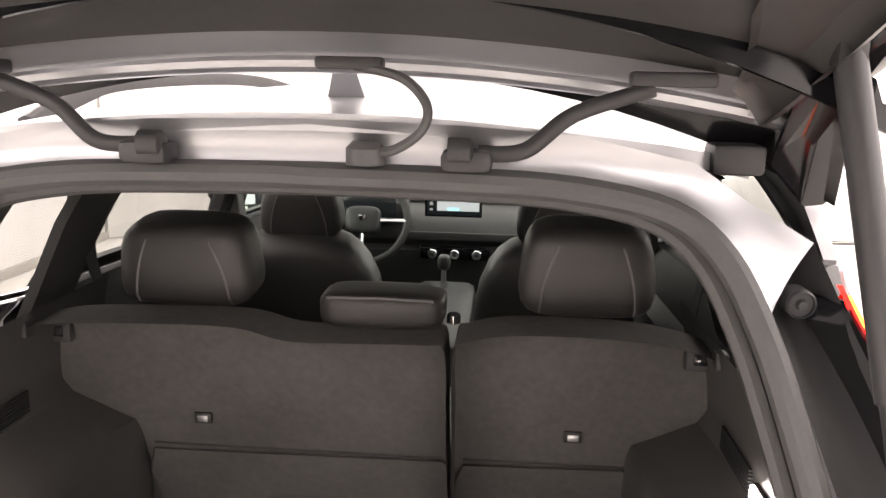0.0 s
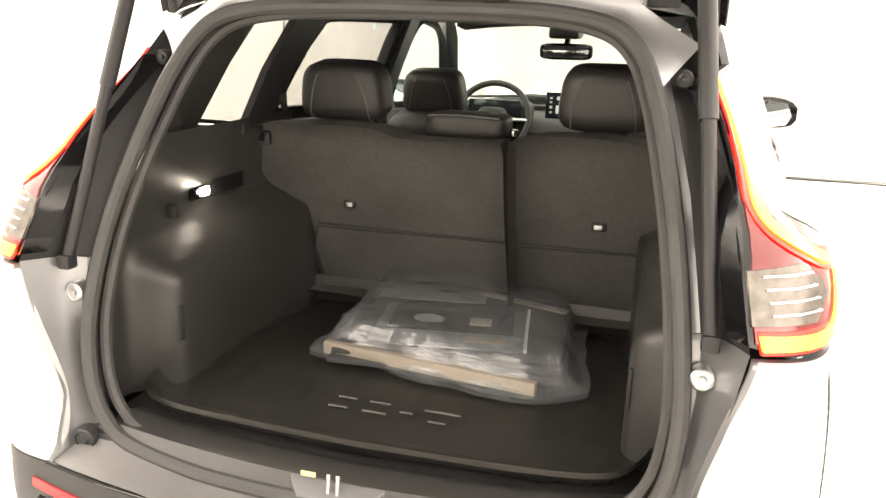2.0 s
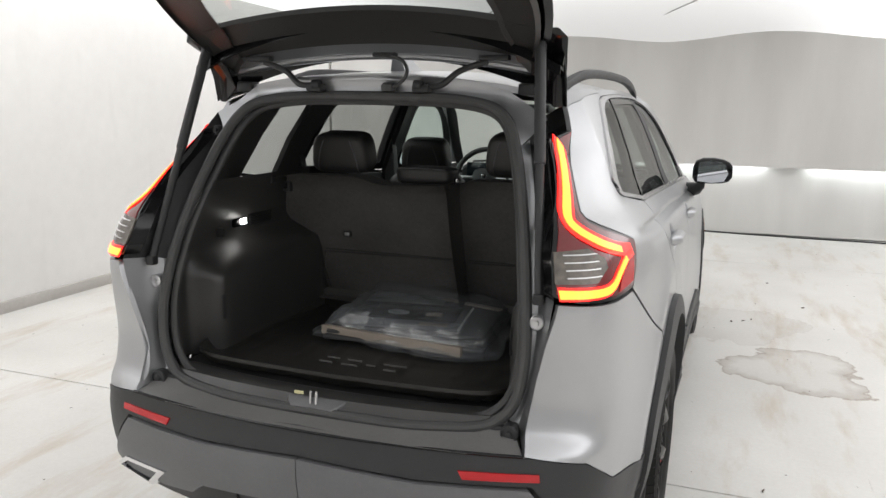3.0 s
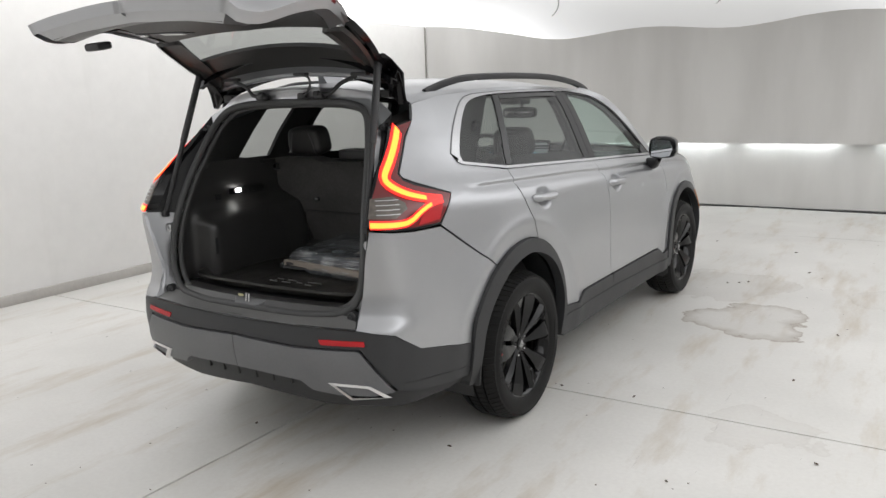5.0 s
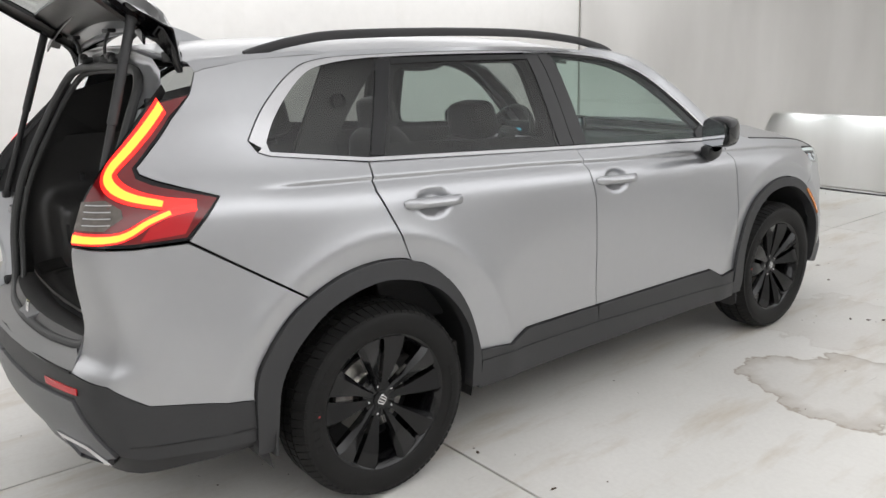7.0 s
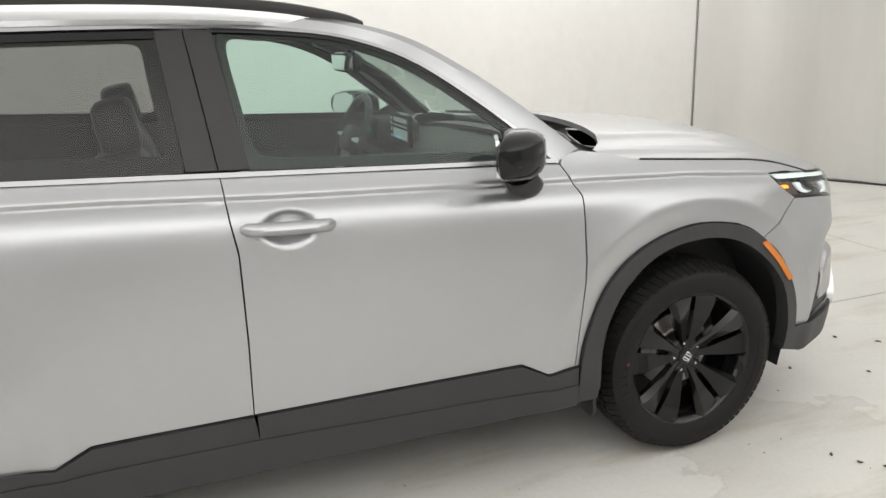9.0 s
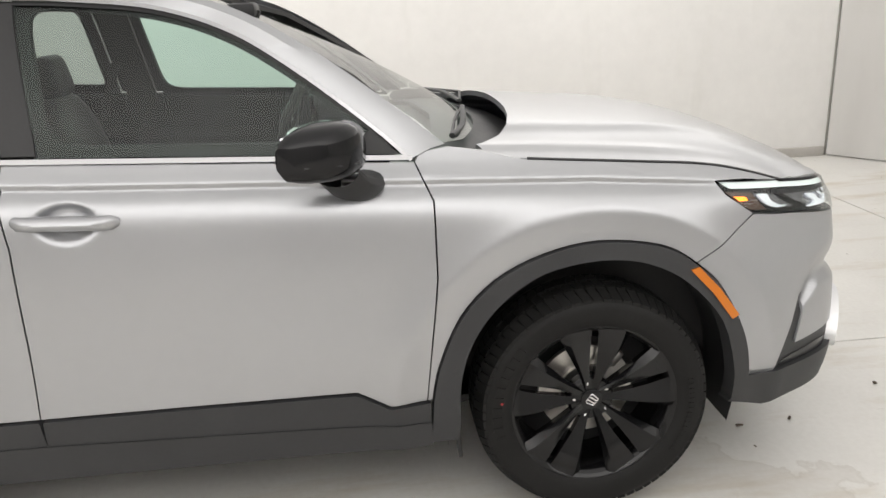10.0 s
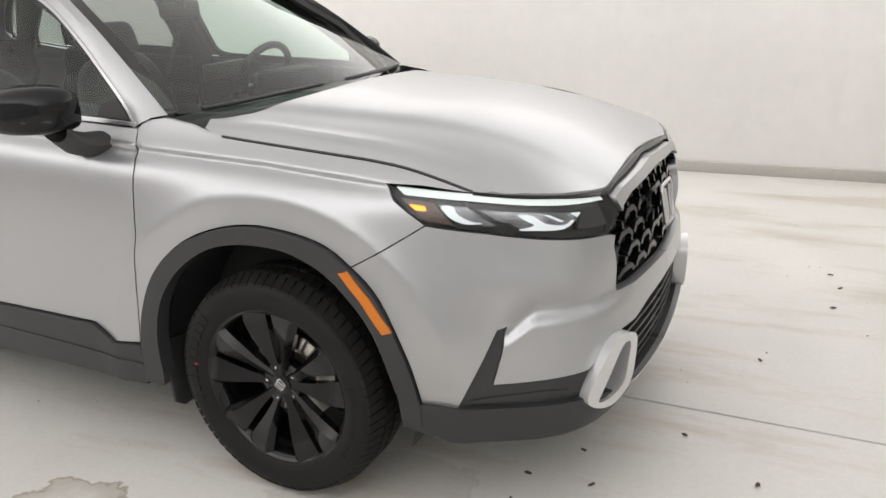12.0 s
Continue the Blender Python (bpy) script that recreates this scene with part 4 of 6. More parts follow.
# ---- wheels ----
def wheel():
    """A wheel about the origin, its axle along x, its face towards +x."""
    w = empty("wheel")
    ax = Matrix.Rotation(radians(90), 4, "Y")
    tyre = lathe("tyre", [(.245, -.095), (.262, -.108), (.30, -.118), (.335, -.116), (.348, -.103), (.356, -.080), (.359, -.03), (.359, .03), (.356, .080), (.348, .101), (.341, .107), (.330, .114), (.318, .1165), (.300, .116), (.285, .1135), (.268, .108), (.258, .100), (.245, .090)], ax, TYRE, w, "black road tyre", 96)
    # tread blocks and grooves
    bm = bmesh.new()
    for k in range(72):
        a0 = 2 * math.pi * k / 72
        for x0, x1, sk in ((.058, .109, .03), (-.109, -.058, -.03), (.006, .048, .02), (-.048, -.006, -.02)):
            r0 = .3575
            vs = []
            for dr in (-.004, .0115):
                for xx in (x0, x1):
                    for da in (0, 2 * math.pi / 72 * .84):
                        a = a0 + da + sk * (xx - x0) / (x1 - x0)
                        rr = r0 + dr - (.017 * max(0, (abs(xx) - .075) / .03) ** 1.5)
                        vs.append(bm.verts.new((xx, rr * math.sin(a), rr * math.cos(a))))
            for q in ((4, 5, 7, 6), (0, 4, 6, 2), (1, 3, 7, 5), (0, 1, 5, 4), (2, 6, 7, 3)):
                bm.faces.new([vs[i] for i in q])
    bmesh.ops.recalc_face_normals(bm, faces=bm.faces[:])
    tr = finish("tread", bm, TYRE, tyre, smooth=False)
    tagged(tr, kind="stuff")
    bm = bmesh.new()
    for k in range(10):
        a = -.9 + .11 * k
        box_bm(bm, Vector((.1165, .305 * math.sin(a), .305 * math.cos(a))), (.004, .020, .028), 0, Matrix.Rotation(-a, 4, "X"))
    for k in range(16):
        a = 2.3 + .055 * k
        box_bm(bm, Vector((.1165, .300 * math.sin(a), .300 * math.cos(a))), (.003, .010, .016), 0, Matrix.Rotation(-a, 4, "X"))
    tagged(finish("sidewall_marking", bm, TYRE, tyre), kind="stuff")
    bm = bmesh.new()
    bmesh.ops.create_uvsphere(bm, u_segments=10, v_segments=6, radius=.0055)
    dot = finish("red_dot", bm, mat("red_paint_dot", (.35, .03, .03), .6), tyre)
    dot.location = (.1155, -.1376, .2587)
    rim = lathe("rim", [(.232, -.09), (.227, .02), (.236, .078), (.250, .096), (.259, .101), (.263, .098), (.262, .088)], ax, RIMB, w, "gloss black alloy wheel", 96)
    # five pairs of twisted blades
    for k in range(10):
        a = 2 * math.pi * k / 10
        bm = bmesh.new()
        lean = .10 * (1 if k % 2 else -1)
        secs = []
        for r, hw, xo, lift in ((.030, .014, .062, 0), (.070, .013, .066, .006), (.120, .021, .074, .013), (.180, .035, .084, .018), (.225, .046, .090, .016), (.254, .055, .094, .005)):
            aa = a + lean * (.35 + .35 * (r - .03) / .22)
            c, s = math.cos(aa), math.sin(aa)
            row = []
            for t, x in ((-hw, xo - .004), (-hw * .55 * (1 if k % 2 else -1), xo + lift), (hw, xo - .004), (hw * .85, xo - .034), (-hw * .85, xo - .034)):
                row.append(bm.verts.new((x, r * s + t * c, r * c - t * s)))
            secs.append(row)
        for r0, r1 in zip(secs, secs[1:]):
            for i in range(5):
                bm.faces.new((r0[i], r0[(i + 1) % 5], r1[(i + 1) % 5], r1[i]))
        bm.faces.new(secs[0])
        bm.faces.new(secs[-1])
        bmesh.ops.recalc_face_normals(bm, faces=bm.faces[:])
        finish("spoke", bm, RIMB, rim, angle=20)
    hub = lathe("hub", [(.074, .02), (.074, .050), (.066, .060), (.034, .062), (.033, .066), (.030, .068), (.0, .068)], ax, RIMB, w, "", 40)
    for k in range(5):
        a = 2 * math.pi * (k + .5) / 5
        m = Matrix.Translation((.054, .0572 * math.sin(a), .0572 * math.cos(a))) @ ax
        lathe("lug_nut", [(.0095, -.01), (.0095, .006), (.007, .011), (0, .012)], m, CHROME, hub, "chrome lug nut", 6)
    # emblem: plain bright frame with two bars
    bm = bmesh.new()
    tube_bm(bm, [(.070, y, z) for y, z in ((-.013, .014), (.013, .014), (.0165, .010), (.013, -.013), (.010, -.015), (-.010, -.015), (-.013, -.013), (-.0165, .010))], .0022, 6, True)
    for y in (-.0055, .0055):
        box_bm(bm, Vector((.070, y, 0)), (.004, .0042, .024), 0)
    finish("emblem", bm, CHROME, hub, "plain chrome emblem")
    disc = lathe("brake_disc", [(.060, -.02), (.060, .0), (.085, .0), (.085, -.012), (.150, -.012), (.150, -.032), (.09, -.032)], ax, STEEL, w, "bare steel brake disc", 64)
    bm = bmesh.new()
    for k in range(3):
        a = radians(62) + .24 * k
        box_bm(bm, Vector((-.012, .140 * math.sin(a), .140 * math.cos(a))), (.075, .045, .055), .008, Matrix.Rotation(-a, 4, "X"))
    finish("brake_caliper", bm, STEEL, w, "grey cast brake caliper")
    lathe("wheel_back", [(.0, -.075), (.23, -.075), (.235, -.09)], ax, PLASTIC, w, "", 40)
    return w


w0 = wheel()
tagged(w0, "black alloy wheel with road tyre")
w0.parent = car
SPOTS = [(.795, 0, 0, 0), (.777, 2.70, 0, 54), (-.795, 0, 180, 40), (-.785, 2.70, 180, 70)]
for k, (x, y, rz, spin) in enumerate(SPOTS):
    m = pose(x, y, .365, 0, 0, rz) @ Matrix.Scale(.988, 4) @ Matrix.Rotation(radians(spin if k else 54), 4, "X")
    if k == 0:
        w0.matrix_basis = m
    else:
        copy_thing(w0, m)
# wheel wells and underbody
for y in (0, 2.70):
    for side in (1, -1):
        rows = []
        for x in (.60, .74, .83 if y else .85):
            rows.append([(x, y + .455 * math.sin(a), .37 + .462 * math.cos(a)) for a in np.linspace(-1.85, 1.85, 25)])
        loft("wheel_well", rows, PLASTIC, car, "", side=side)
        loft("wheel_well_back", [[(.60, y + .455 * math.sin(a), .37 + .462 * math.cos(a)) for a in np.linspace(-1.85, 1.85, 25)], [(.60, y, .37)] * 25], PLASTIC, car, side=side)
box("underbody", (0, 1.35, .34), (1.2, 3.9, .16), PLASTIC, car, "black underbody", bevel=.03)
for side in (1, -1):
    plate("mud_flap", [(side * .78, 2.275, .44), (side * .885, 2.27, .46), (side * .885, 2.285, .24), (side * .85, 2.29, .215), (side * .78, 2.29, .22)], (0, .012, 0), PLASTIC, car, "black mud flap", .003)
    plate("mud_flap", [(side * .78, -.425, .44), (side * .885, -.43, .46), (side * .88, -.44, .30), (side * .78, -.44, .29)], (0, .012, 0), PLASTIC, car, "black mud flap", .003)

# ---- rear end ----
RING = [(0, -.57, 1.573), (.18, -.572, 1.571), (.30, -.575, 1.565), (.40, -.588, 1.545), (.455, -.61, 1.502), (.49, -.65, 1.43), (.515, -.69, 1.35), (.54, -.74, 1.25), (.56, -.785, 1.15), (.575, -.82, 1.05), (.585, -.845, .95), (.585, -.858, .87), (.572, -.868, .79), (.538, -.88, .733), (.47, -.90, .700), (.3, -.935, .69), (.15, -.952, .692), (0, -.958, .694)]
sk = lambda s, z, o=-.006: tuple(skin(s, z, o))
OUTER = [(0, -.585, 1.636), (.18, -.582, 1.632), (.30, -.575, 1.624), (.43, -.552, 1.596), (.49, -.55, 1.556), sk(-.70, 1.515), sk(-.80, 1.43), sk(-.885, 1.305), sk(-.935, 1.20), sk(-.950, 1.072), sk(-.962, .955), sk(-.970, .88), sk(-.984, .79), sk(-1.012, .666), (.47, -1.008, .668), (.30, -1.031, .672), (.15, -1.043, .674), (0, -1.047, .675)]


def jamb(i0, i1, material, name, label, deep, t0=0, t1=1):
    a, b = [np.array(p) for p in RING[i0:i1 + 1]], [np.array(p) for p in OUTER[i0:i1 + 1]]
    rows = []
    for t in np.linspace(t0, t1, 7):
        rows.append([p * (1 - t) + q * t + np.array((0, deep * math.sin(math.pi * t), -.0 * t)) for p, q in zip(a, b)])
    for side in (1, -1):
        loft(name, rows, material, car, label, side=side)


jamb(0, 5, PAINT, "roof_jamb", "silver painted tailgate opening edge", .012)
jamb(5, 9, PAINT, "upper_jamb", "silver painted opening edge", .05, 0, .3)
jamb(5, 9, PLASTIC, "lamp_side_trim", "black plastic trim beside the tail lamp", .05, .3, 1)
jamb(9, 13, PAINT, "lower_jamb", "silver painted opening edge", .045)
jamb(13, 17, STEP, "bumper_step", "black plastic loading step, its sheen painted in as grey", .012)
ring_r = spline(RING, 4)
ring_all = ring_r + [np.array((-p[0], p[1], p[2])) for p in ring_r[::-1][1:-1]]
ws1 = tube("weatherstrip", [p + np.array((0, -.006, 0)) for p in ring_all], .016, RUBBER, car, "black rubber weatherstrip round the opening", 10, True)
inner = []
for p in ring_all:
    q = p - np.array((0, p[1], 1.13))
    inner.append(np.array((p[0] * .965, p[1] + .022, 1.13 + q[2] * .965)))
tube("weatherstrip_lip", inner, .012, RUBBER, ws1, "", 8, True)
for side in (1, -1):
    for c, r in (((.613, -.852, .993), .020), ((.536, -.615, 1.457), .016), ((.565, -.918, .702), .024)):
        m = Matrix.Translation((side * c[0], c[1], c[2])) @ Matrix.Rotation(radians(90), 4, "X")
        lathe("fixing_cap", [(r, -.02), (r, .006), (r * .86, .009), (r * .82, .005), (r * .4, .006), (r * .3, .012), (0, .012)], m, SATIN if c[2] > .9 and c[2] < 1.2 else CLAD, car, "round fixing cap", 24)
# striker in the sill
latch = plate("latch_cover", [(-.10, -.93, .728), (.10, -.93, .728), (.065, -.972, .708), (-.065, -.972, .708)], (0, 0, -.02), SKID, car, "dark grey latch cover", .004)
for x in (-.009, .009):
    tube("striker", [(x, -.956, .712), (x, -.950, .750)], .0042, CHROME, latch, "bright steel striker", 8)
box("label_tag", (-.055, -.94, .735), (.03, .004, .010), mat("pale_yellow_tag", (.65, .62, .35), .6), latch, "", bevel=.001)

# dark groove between the loading step and the bumper
for side in (1, -1):
    tube("ledge_groove", [tuple(np.array(skin(q, .668, .006)) * (side, 1, 1)) for q in (-1.012, -1.08, -1.16, -1.25, -1.40, -1.52, SC)], .0045, GLOSS, car, "dark groove along the bumper", 6)
for side in (1, -1):
    # bumper: black band, grey skid, lower lip
    band = BUMP_TOP + [(-1.3, .672), (SC, .678), (SC, .597), (-1.27, .582), (-.995, .590), (-.93, .50), (-.872, .415), (-.80, .392), (-.492, .365)]
    bumper = panel("rear_bumper", band, CLAD, car, "black textured rear bumper", .004, .03, .035, side, 0)
    skid = [(SC, .590), (-1.27, .575), (-1.002, .584), (-.938, .494), (-.880, .410), (-.96, .385), (-1.1, .375), (-1.22, .385), (-1.27, .425), (-1.45, .435), (SC, .44)]
    panel("skid_plate", skid, SKID, bumper, "dark grey skid plate", .012, .03, .03, side, .002)
    panel("bumper_lip", [(-.89, .40), (-1.2, .40), (-1.27, .455), (SC, .47), (SC, .33), (-1.2, .30), (-.9, .32), (-.487, .33), (-.487, .36)], PLASTIC, bumper, "black lower bumper lip", -.03, .06, .05, side, 0)
    for s in (-1.36, -1.46, -1.56):
        c = skin(s, .40, -.02)
        box("diffuser_fin", (side * c[0], c[1] + .03, .405), (.010, .05, .05), PLASTIC, bumper, "", bevel=.003)
    panel("reflector", [(-1.166, .620), (-.980, .625), (-.979, .605), (-1.155, .598)], RED, bumper, "red bumper reflector", .008, .01, .03, side, 0)
    ex = [(-1.136, .438), (-.969, .440), (-.893, .388), (-1.045, .362)]
    exi = [(-1.100, .427), (-.975, .428), (-.918, .389), (-1.038, .374)]
    rows = [[skin(s, z, o) for s, z in poly + poly[:1]] for poly, o in ((ex, -.03), (ex, .022), (exi, .024), (exi, -.08))]
    exh = loft("exhaust_finisher", rows, CHROME, bumper, "chrome exhaust finisher", side=side, flip=False, angle=20)
    panel("exhaust_opening", exi, PLASTIC, exh, "", -.07, 0, .05, side, 0)
    panel("joint_line", [(-.487, .415), (-.84, .445), (-.84, .440), (-.487, .410)], PLASTIC, bumper, "", .007, .002, .06, side, 0)
    # tail lamp
    lamp_poly = LAMP_T + LAMP_B[1:] + [(-.955, 1.085), (-.943, 1.18), (-.905, 1.275), (-.77, 1.462)]
    lamp = panel("tail_lamp", lamp_poly, GLOSS, car, "L-shaped smoked tail lamp, lit red", .0, .05, .03, side, .002)
    panel("smoked_lens", inset(lamp_poly, .012), DARKRED, lamp, "smoked red lens", .003, .004, .03, side, 0)

    def strip(name, path, w0_, w1_, material, off):
        path = spline(path, 5)
        w = np.linspace(w0_, w1_, len(path))
        a, b = offset_path(path, w / 2), offset_path(path, -w / 2)
        panel(name, [tuple(p) for p in a] + [tuple(p) for p in b[::-1]], material, lamp, "", off, .006, .02, side, 0)

    up_path = [(-.703, 1.452), (-.765, 1.390), (-.820, 1.330), (-.862, 1.276), (-.852, 1.242), (-.79, 1.205), (-.70, 1.178), (-.605, 1.164)]
    lo_path = [(-.605, 1.158), (-.68, 1.152), (-.74, 1.130), (-.785, 1.103), (-.83, 1.092), (-.940, 1.092)]
    strip("light_guide", up_path, .066, .030, LED_RED, .006)
    strip("light_guide_core", up_path[:-1], .034, .016, LED_CORE, .010)
    strip("light_guide", lo_path, .020, .032, LED_RED, .006)
    strip("light_guide_core", lo_path[1:], .012, .020, LED_CORE, .010)
    panel("red_reflector", [(-.605, 1.150), (-.645, 1.085), (-.76, 1.078), (-.735, 1.115), (-.67, 1.143)], RED, lamp, "red reflector", .006, .006, .03, side, 0)
    clr = [(-.935, 1.190), (-.85, 1.198), (-.805, 1.172), (-.80, 1.148), (-.845, 1.115), (-.945, 1.115)]
    panel("indicator_lens", clr, INDICATOR, lamp, "clear ribbed indicator lens", .005, .006, .03, side, 0)
    for k in range(4):
        z = 1.128 + .018 * k
        panel("lens_rib", [(-.915, z), (-.83, z + .002), (-.83, z + .0045), (-.915, z + .0025)], SATIN, lamp, "", .008, .004, .04, side, 0)

# ---- tailgate, hinged at the roof ----
gate = empty("tailgate")
gate.parent = car
tagged(gate, "raised silver tailgate with rear glass")
G_LOW = [(-.972, 1.248), (-1.2, 1.266), (SC, 1.275)]
for side in (1, -1):
    poly = G_LOW + [(SC, .688), (-1.3, .684), (-1.05, .672), (-1.012, .796), (-.992, .942), (-.95, 1.055), (-.953, 1.16)]
    skin_g = panel("tailgate_skin", poly, PAINT, gate, "silver tailgate panel", 0, .045, .035, side, 0)
    lampg = panel("tailgate_lamp", [(-1.255, 1.134), (-1.21, 1.158), (-.958, 1.165), (-.948, 1.075), (-1.165, 1.080)], DARKRED, gate, "smoked tailgate lamp, lit red", .006, .02, .03, side, 0)
    panel("light_guide", [(-1.19, 1.115), (-1.16, 1.098), (-1.0, 1.09), (-.965, 1.10), (-.965, 1.14), (-.99, 1.14), (-1.0, 1.118), (-1.05, 1.114), (-1.065, 1.135), (-1.085, 1.135), (-1.085, 1.115)], LED_RED, lampg, "", .010, .004, .03, side, 0)
    glass_poly = [(-.985, 1.252), (-1.2, 1.270), (SC, 1.278), (SC, 1.50), (-1.2, 1.492), (-.93, 1.472), (-.83, 1.44)]
    panel("rear_glass", glass_poly, GLASS_R, gate, "dark privacy rear glass", -.002, 0, .05, side, 0)
    frame_poly = [(-.972, 1.25), (-.80, 1.455), (-.70, 1.53), (-.78, 1.53), (-.90, 1.462), (-1.03, 1.262)]
    panel("glass_frame", frame_poly, GLOSS, gate, "", .002, .03, .04, side, 0)
    panel("gate_inner_frame", [(-.975, 1.25), (-.80, 1.45), (-.70, 1.53), (-.84, 1.52), (-1.0, 1.43), (-1.13, 1.28)], TRIM, gate, "", -.045, .02, .04, side, 0)
    # inner trim, standing in from the skin
    inn = [(-1.06, 1.26), (SC, 1.29), (SC, .72), (-1.3, .715), (-1.10, .71), (-1.075, .80), (-1.06, .95), (-1.03, 1.08)]
    panel("inner_trim", inn, TRIM, gate, "black plastic tailgate inner trim", -.055, -.05, .04, side, 0)
    # gutter between the skin and the trim
    a = [skin(s, z, -.02) for s, z in [(-.95, 1.24), (-.953, 1.16), (-.95, 1.055), (-.992, .942), (-1.012, .796), (-1.05, .674), (-1.3, .686), (SC, .69)]]
    b = [skin(s, z, -.058) for s, z in [(-1.06, 1.26), (-1.03, 1.17), (-1.03, 1.08), (-1.06, .95), (-1.075, .80), (-1.10, .715), (-1.3, .717), (SC, .722)]]
    loft("gate_edge", [a, b], PAINT, gate, side=side)
xs_ = np.linspace(-.60, .60, 25)
rows = []
for y, z, o in ((-.585, 1.622, 0), (-.66, 1.618, 0), (-.725, 1.600, 0), (-.735, 1.585, 0), (-.715, 1.560, 0), (-.70, 1.535, 1), (-.715, 1.50, 1), (-.69, 1.49, 1)):
    row = []
    for x in xs_:
        t = abs(x) / .60
        row.append((x, y + .13 * t ** 2.2, z - .045 * t ** 2 - (.035 * max(0, t - .85) / .15 if o == 0 else 0)))
    rows.append(row)
spo = loft("spoiler", rows, GLOSS, gate, "gloss black roof spoiler", flip=True, thick=.006)
plate("brake_light", [(-.16, -.731, 1.594), (.16, -.731, 1.594), (.15, -.728, 1.577), (-.15, -.728, 1.577)], (0, .01, 0), RED, spo, "dark red high brake light")
for side in (1, -1):
    plate("spoiler_side", [(side * .595, -.45, 1.545), (side * .60, -.585, 1.545), (side * .625, -.66, 1.45), (side * .60, -.69, 1.43), (side * .56, -.66, 1.49), (side * .55, -.50, 1.555)], (-side * .035, .0, -.01), GLOSS, gate, "gloss black spoiler side piece", .006)
# inner underside of the gate's upper edge
loft("gate_header", [[(x, -.60 + .055 * (abs(x) / .56) ** 2, 1.585 - .03 * (x / .56) ** 2) for x in np.linspace(-.56, .56, 21)], [(x, -.70 + .055 * (abs(x) / .56) ** 2, 1.50 - .03 * (x / .56) ** 2) for x in np.linspace(-.56, .56, 21)]], PAINT, gate, "silver upper tailgate frame", thick=.012)
tube("gate_edge", [(x, -.598 + .055 * (abs(x) / .56) ** 2, 1.588 - .03 * (x / .56) ** 2) for x in np.linspace(-.56, .56, 25)], .013, PAINT, gate, "silver folded tailgate edge", 10)
loft("gate_header_trim", [[(x, -.640 + .055 * (abs(x) / .56) ** 2, 1.535 - .03 * (x / .56) ** 2) for x in np.linspace(-.54, .54, 21)], [(x, -.745 + .055 * (abs(x) / .54) ** 2, 1.43 - .03 * (x / .56) ** 2) for x in np.linspace(-.54, .54, 21)]], TRIM, gate, "black trim above the rear glass", thick=.02)


def rear_c(x, z, o=0.0):
    return np.array((x, float(rear_y(z)) + .16 * x * x - .03 - o, z))


# plate, emblem, lettering, wiper, inner handle
pl = [rear_c(x, z, .004) for x, z in ((-.16, 1.115), (.16, 1.115), (.16, .955), (-.16, .955))]
holder = plate("number_plate", pl, (0, -.012, 0), GLOSS, gate, "dealer plate in a black frame", .003)
pl = [rear_c(x, z, .018) for x, z in ((-.148, 1.095), (.148, 1.095), (.148, .972), (-.148, .972))]
plate("plate_face", pl, (0, -.002, 0), WHITE, holder)
for x0, x1, z0, z1, mt in ((-.12, -.01, 1.038, 1.066, BLUE), (.01, .115, 1.038, 1.066, BLUE), (-.05, .06, 1.012, 1.018, BLUE), (-.075, .075, .990, 1.000, BLUE), (-.06, .06, 1.101, 1.108, WHITE), (-.07, .07, .960, .966, WHITE)):
    plate("print_bar", [rear_c(x, z, .021) for x, z in ((x0, z1), (x1, z1), (x1, z0), (x0, z0))], (0, -.001, 0), mt, holder)
bm = bmesh.new()
em = [rear_c(x, z, .012) for x, z in ((-.045, 1.235), (.045, 1.235), (.052, 1.222), (.042, 1.158), (.034, 1.150), (-.034, 1.150), (-.042, 1.158), (-.052, 1.222))]
tube_bm(bm, em, .005, 8, True)
for x in (-.02, .02):
    tube_bm(bm, [rear_c(x * 1.15, 1.225, .012), rear_c(x * .85, 1.158, .012)], .006, 8)
finish("emblem", bm, CHROME, gate, "plain chrome emblem")


def lettering(text, x, z, size, material, parent, bold=0.0):
    cu = bpy.data.curves.new("lettering", "FONT")
    cu.body, cu.size, cu.extrude, cu.align_x, cu.offset = text, size, .0012, "CENTER", bold
    tmp = bpy.data.objects.new("tmp", cu)
    scene.collection.objects.link(tmp)
    me = bpy.data.meshes.new_from_object(tmp.evaluated_get(bpy.context.evaluated_depsgraph_get()))
    bpy.data.objects.remove(tmp)
    for v in me.vertices:
        p = rear_c(x + v.co.x * 1.25, z + v.co.y, .002 + v.co.z)
        v.co = p
    me.materials.append(material)
    ob = new("lettering", me)
    ob.parent = parent
    tagged(ob, "raised badge lettering")


lettering("SPORT", .47, .895, .042, GLOSS, gate, .0016)
lettering("TOURING", .47, .868, .022, CHROME, gate)
for x0, x1 in ((-.56, -.52), (-.515, -.48), (-.475, -.43)):
    plate("badge_bar", [rear_c(x, z, .003) for x, z in ((x0, .915), (x1, .915), (x1 - .004, .890), (x0, .890))], (0, -.003, 0), CHROME, gate)
wp = tube("rear_wiper", [(.02, -.955, 1.30), (-.10, -.94, 1.315), (-.28, -.915, 1.325)], .014, PLASTIC, gate, "black rear wiper", 8)
tube("wiper_blade", [(.06, -.945, 1.325), (-.29, -.90, 1.345)], .006, RUBBER, wp, "", 6)
hb = [np.array((x, float(rear_y(z)) + .16 * x * x + .098, z)) for x, z in ((-.02, .80), (.24, .80), (.25, .735), (-.01, .735))]
hd = plate("pull_recess", hb, (0, .004, 0), PLASTIC, gate, "inner pull recess and button")
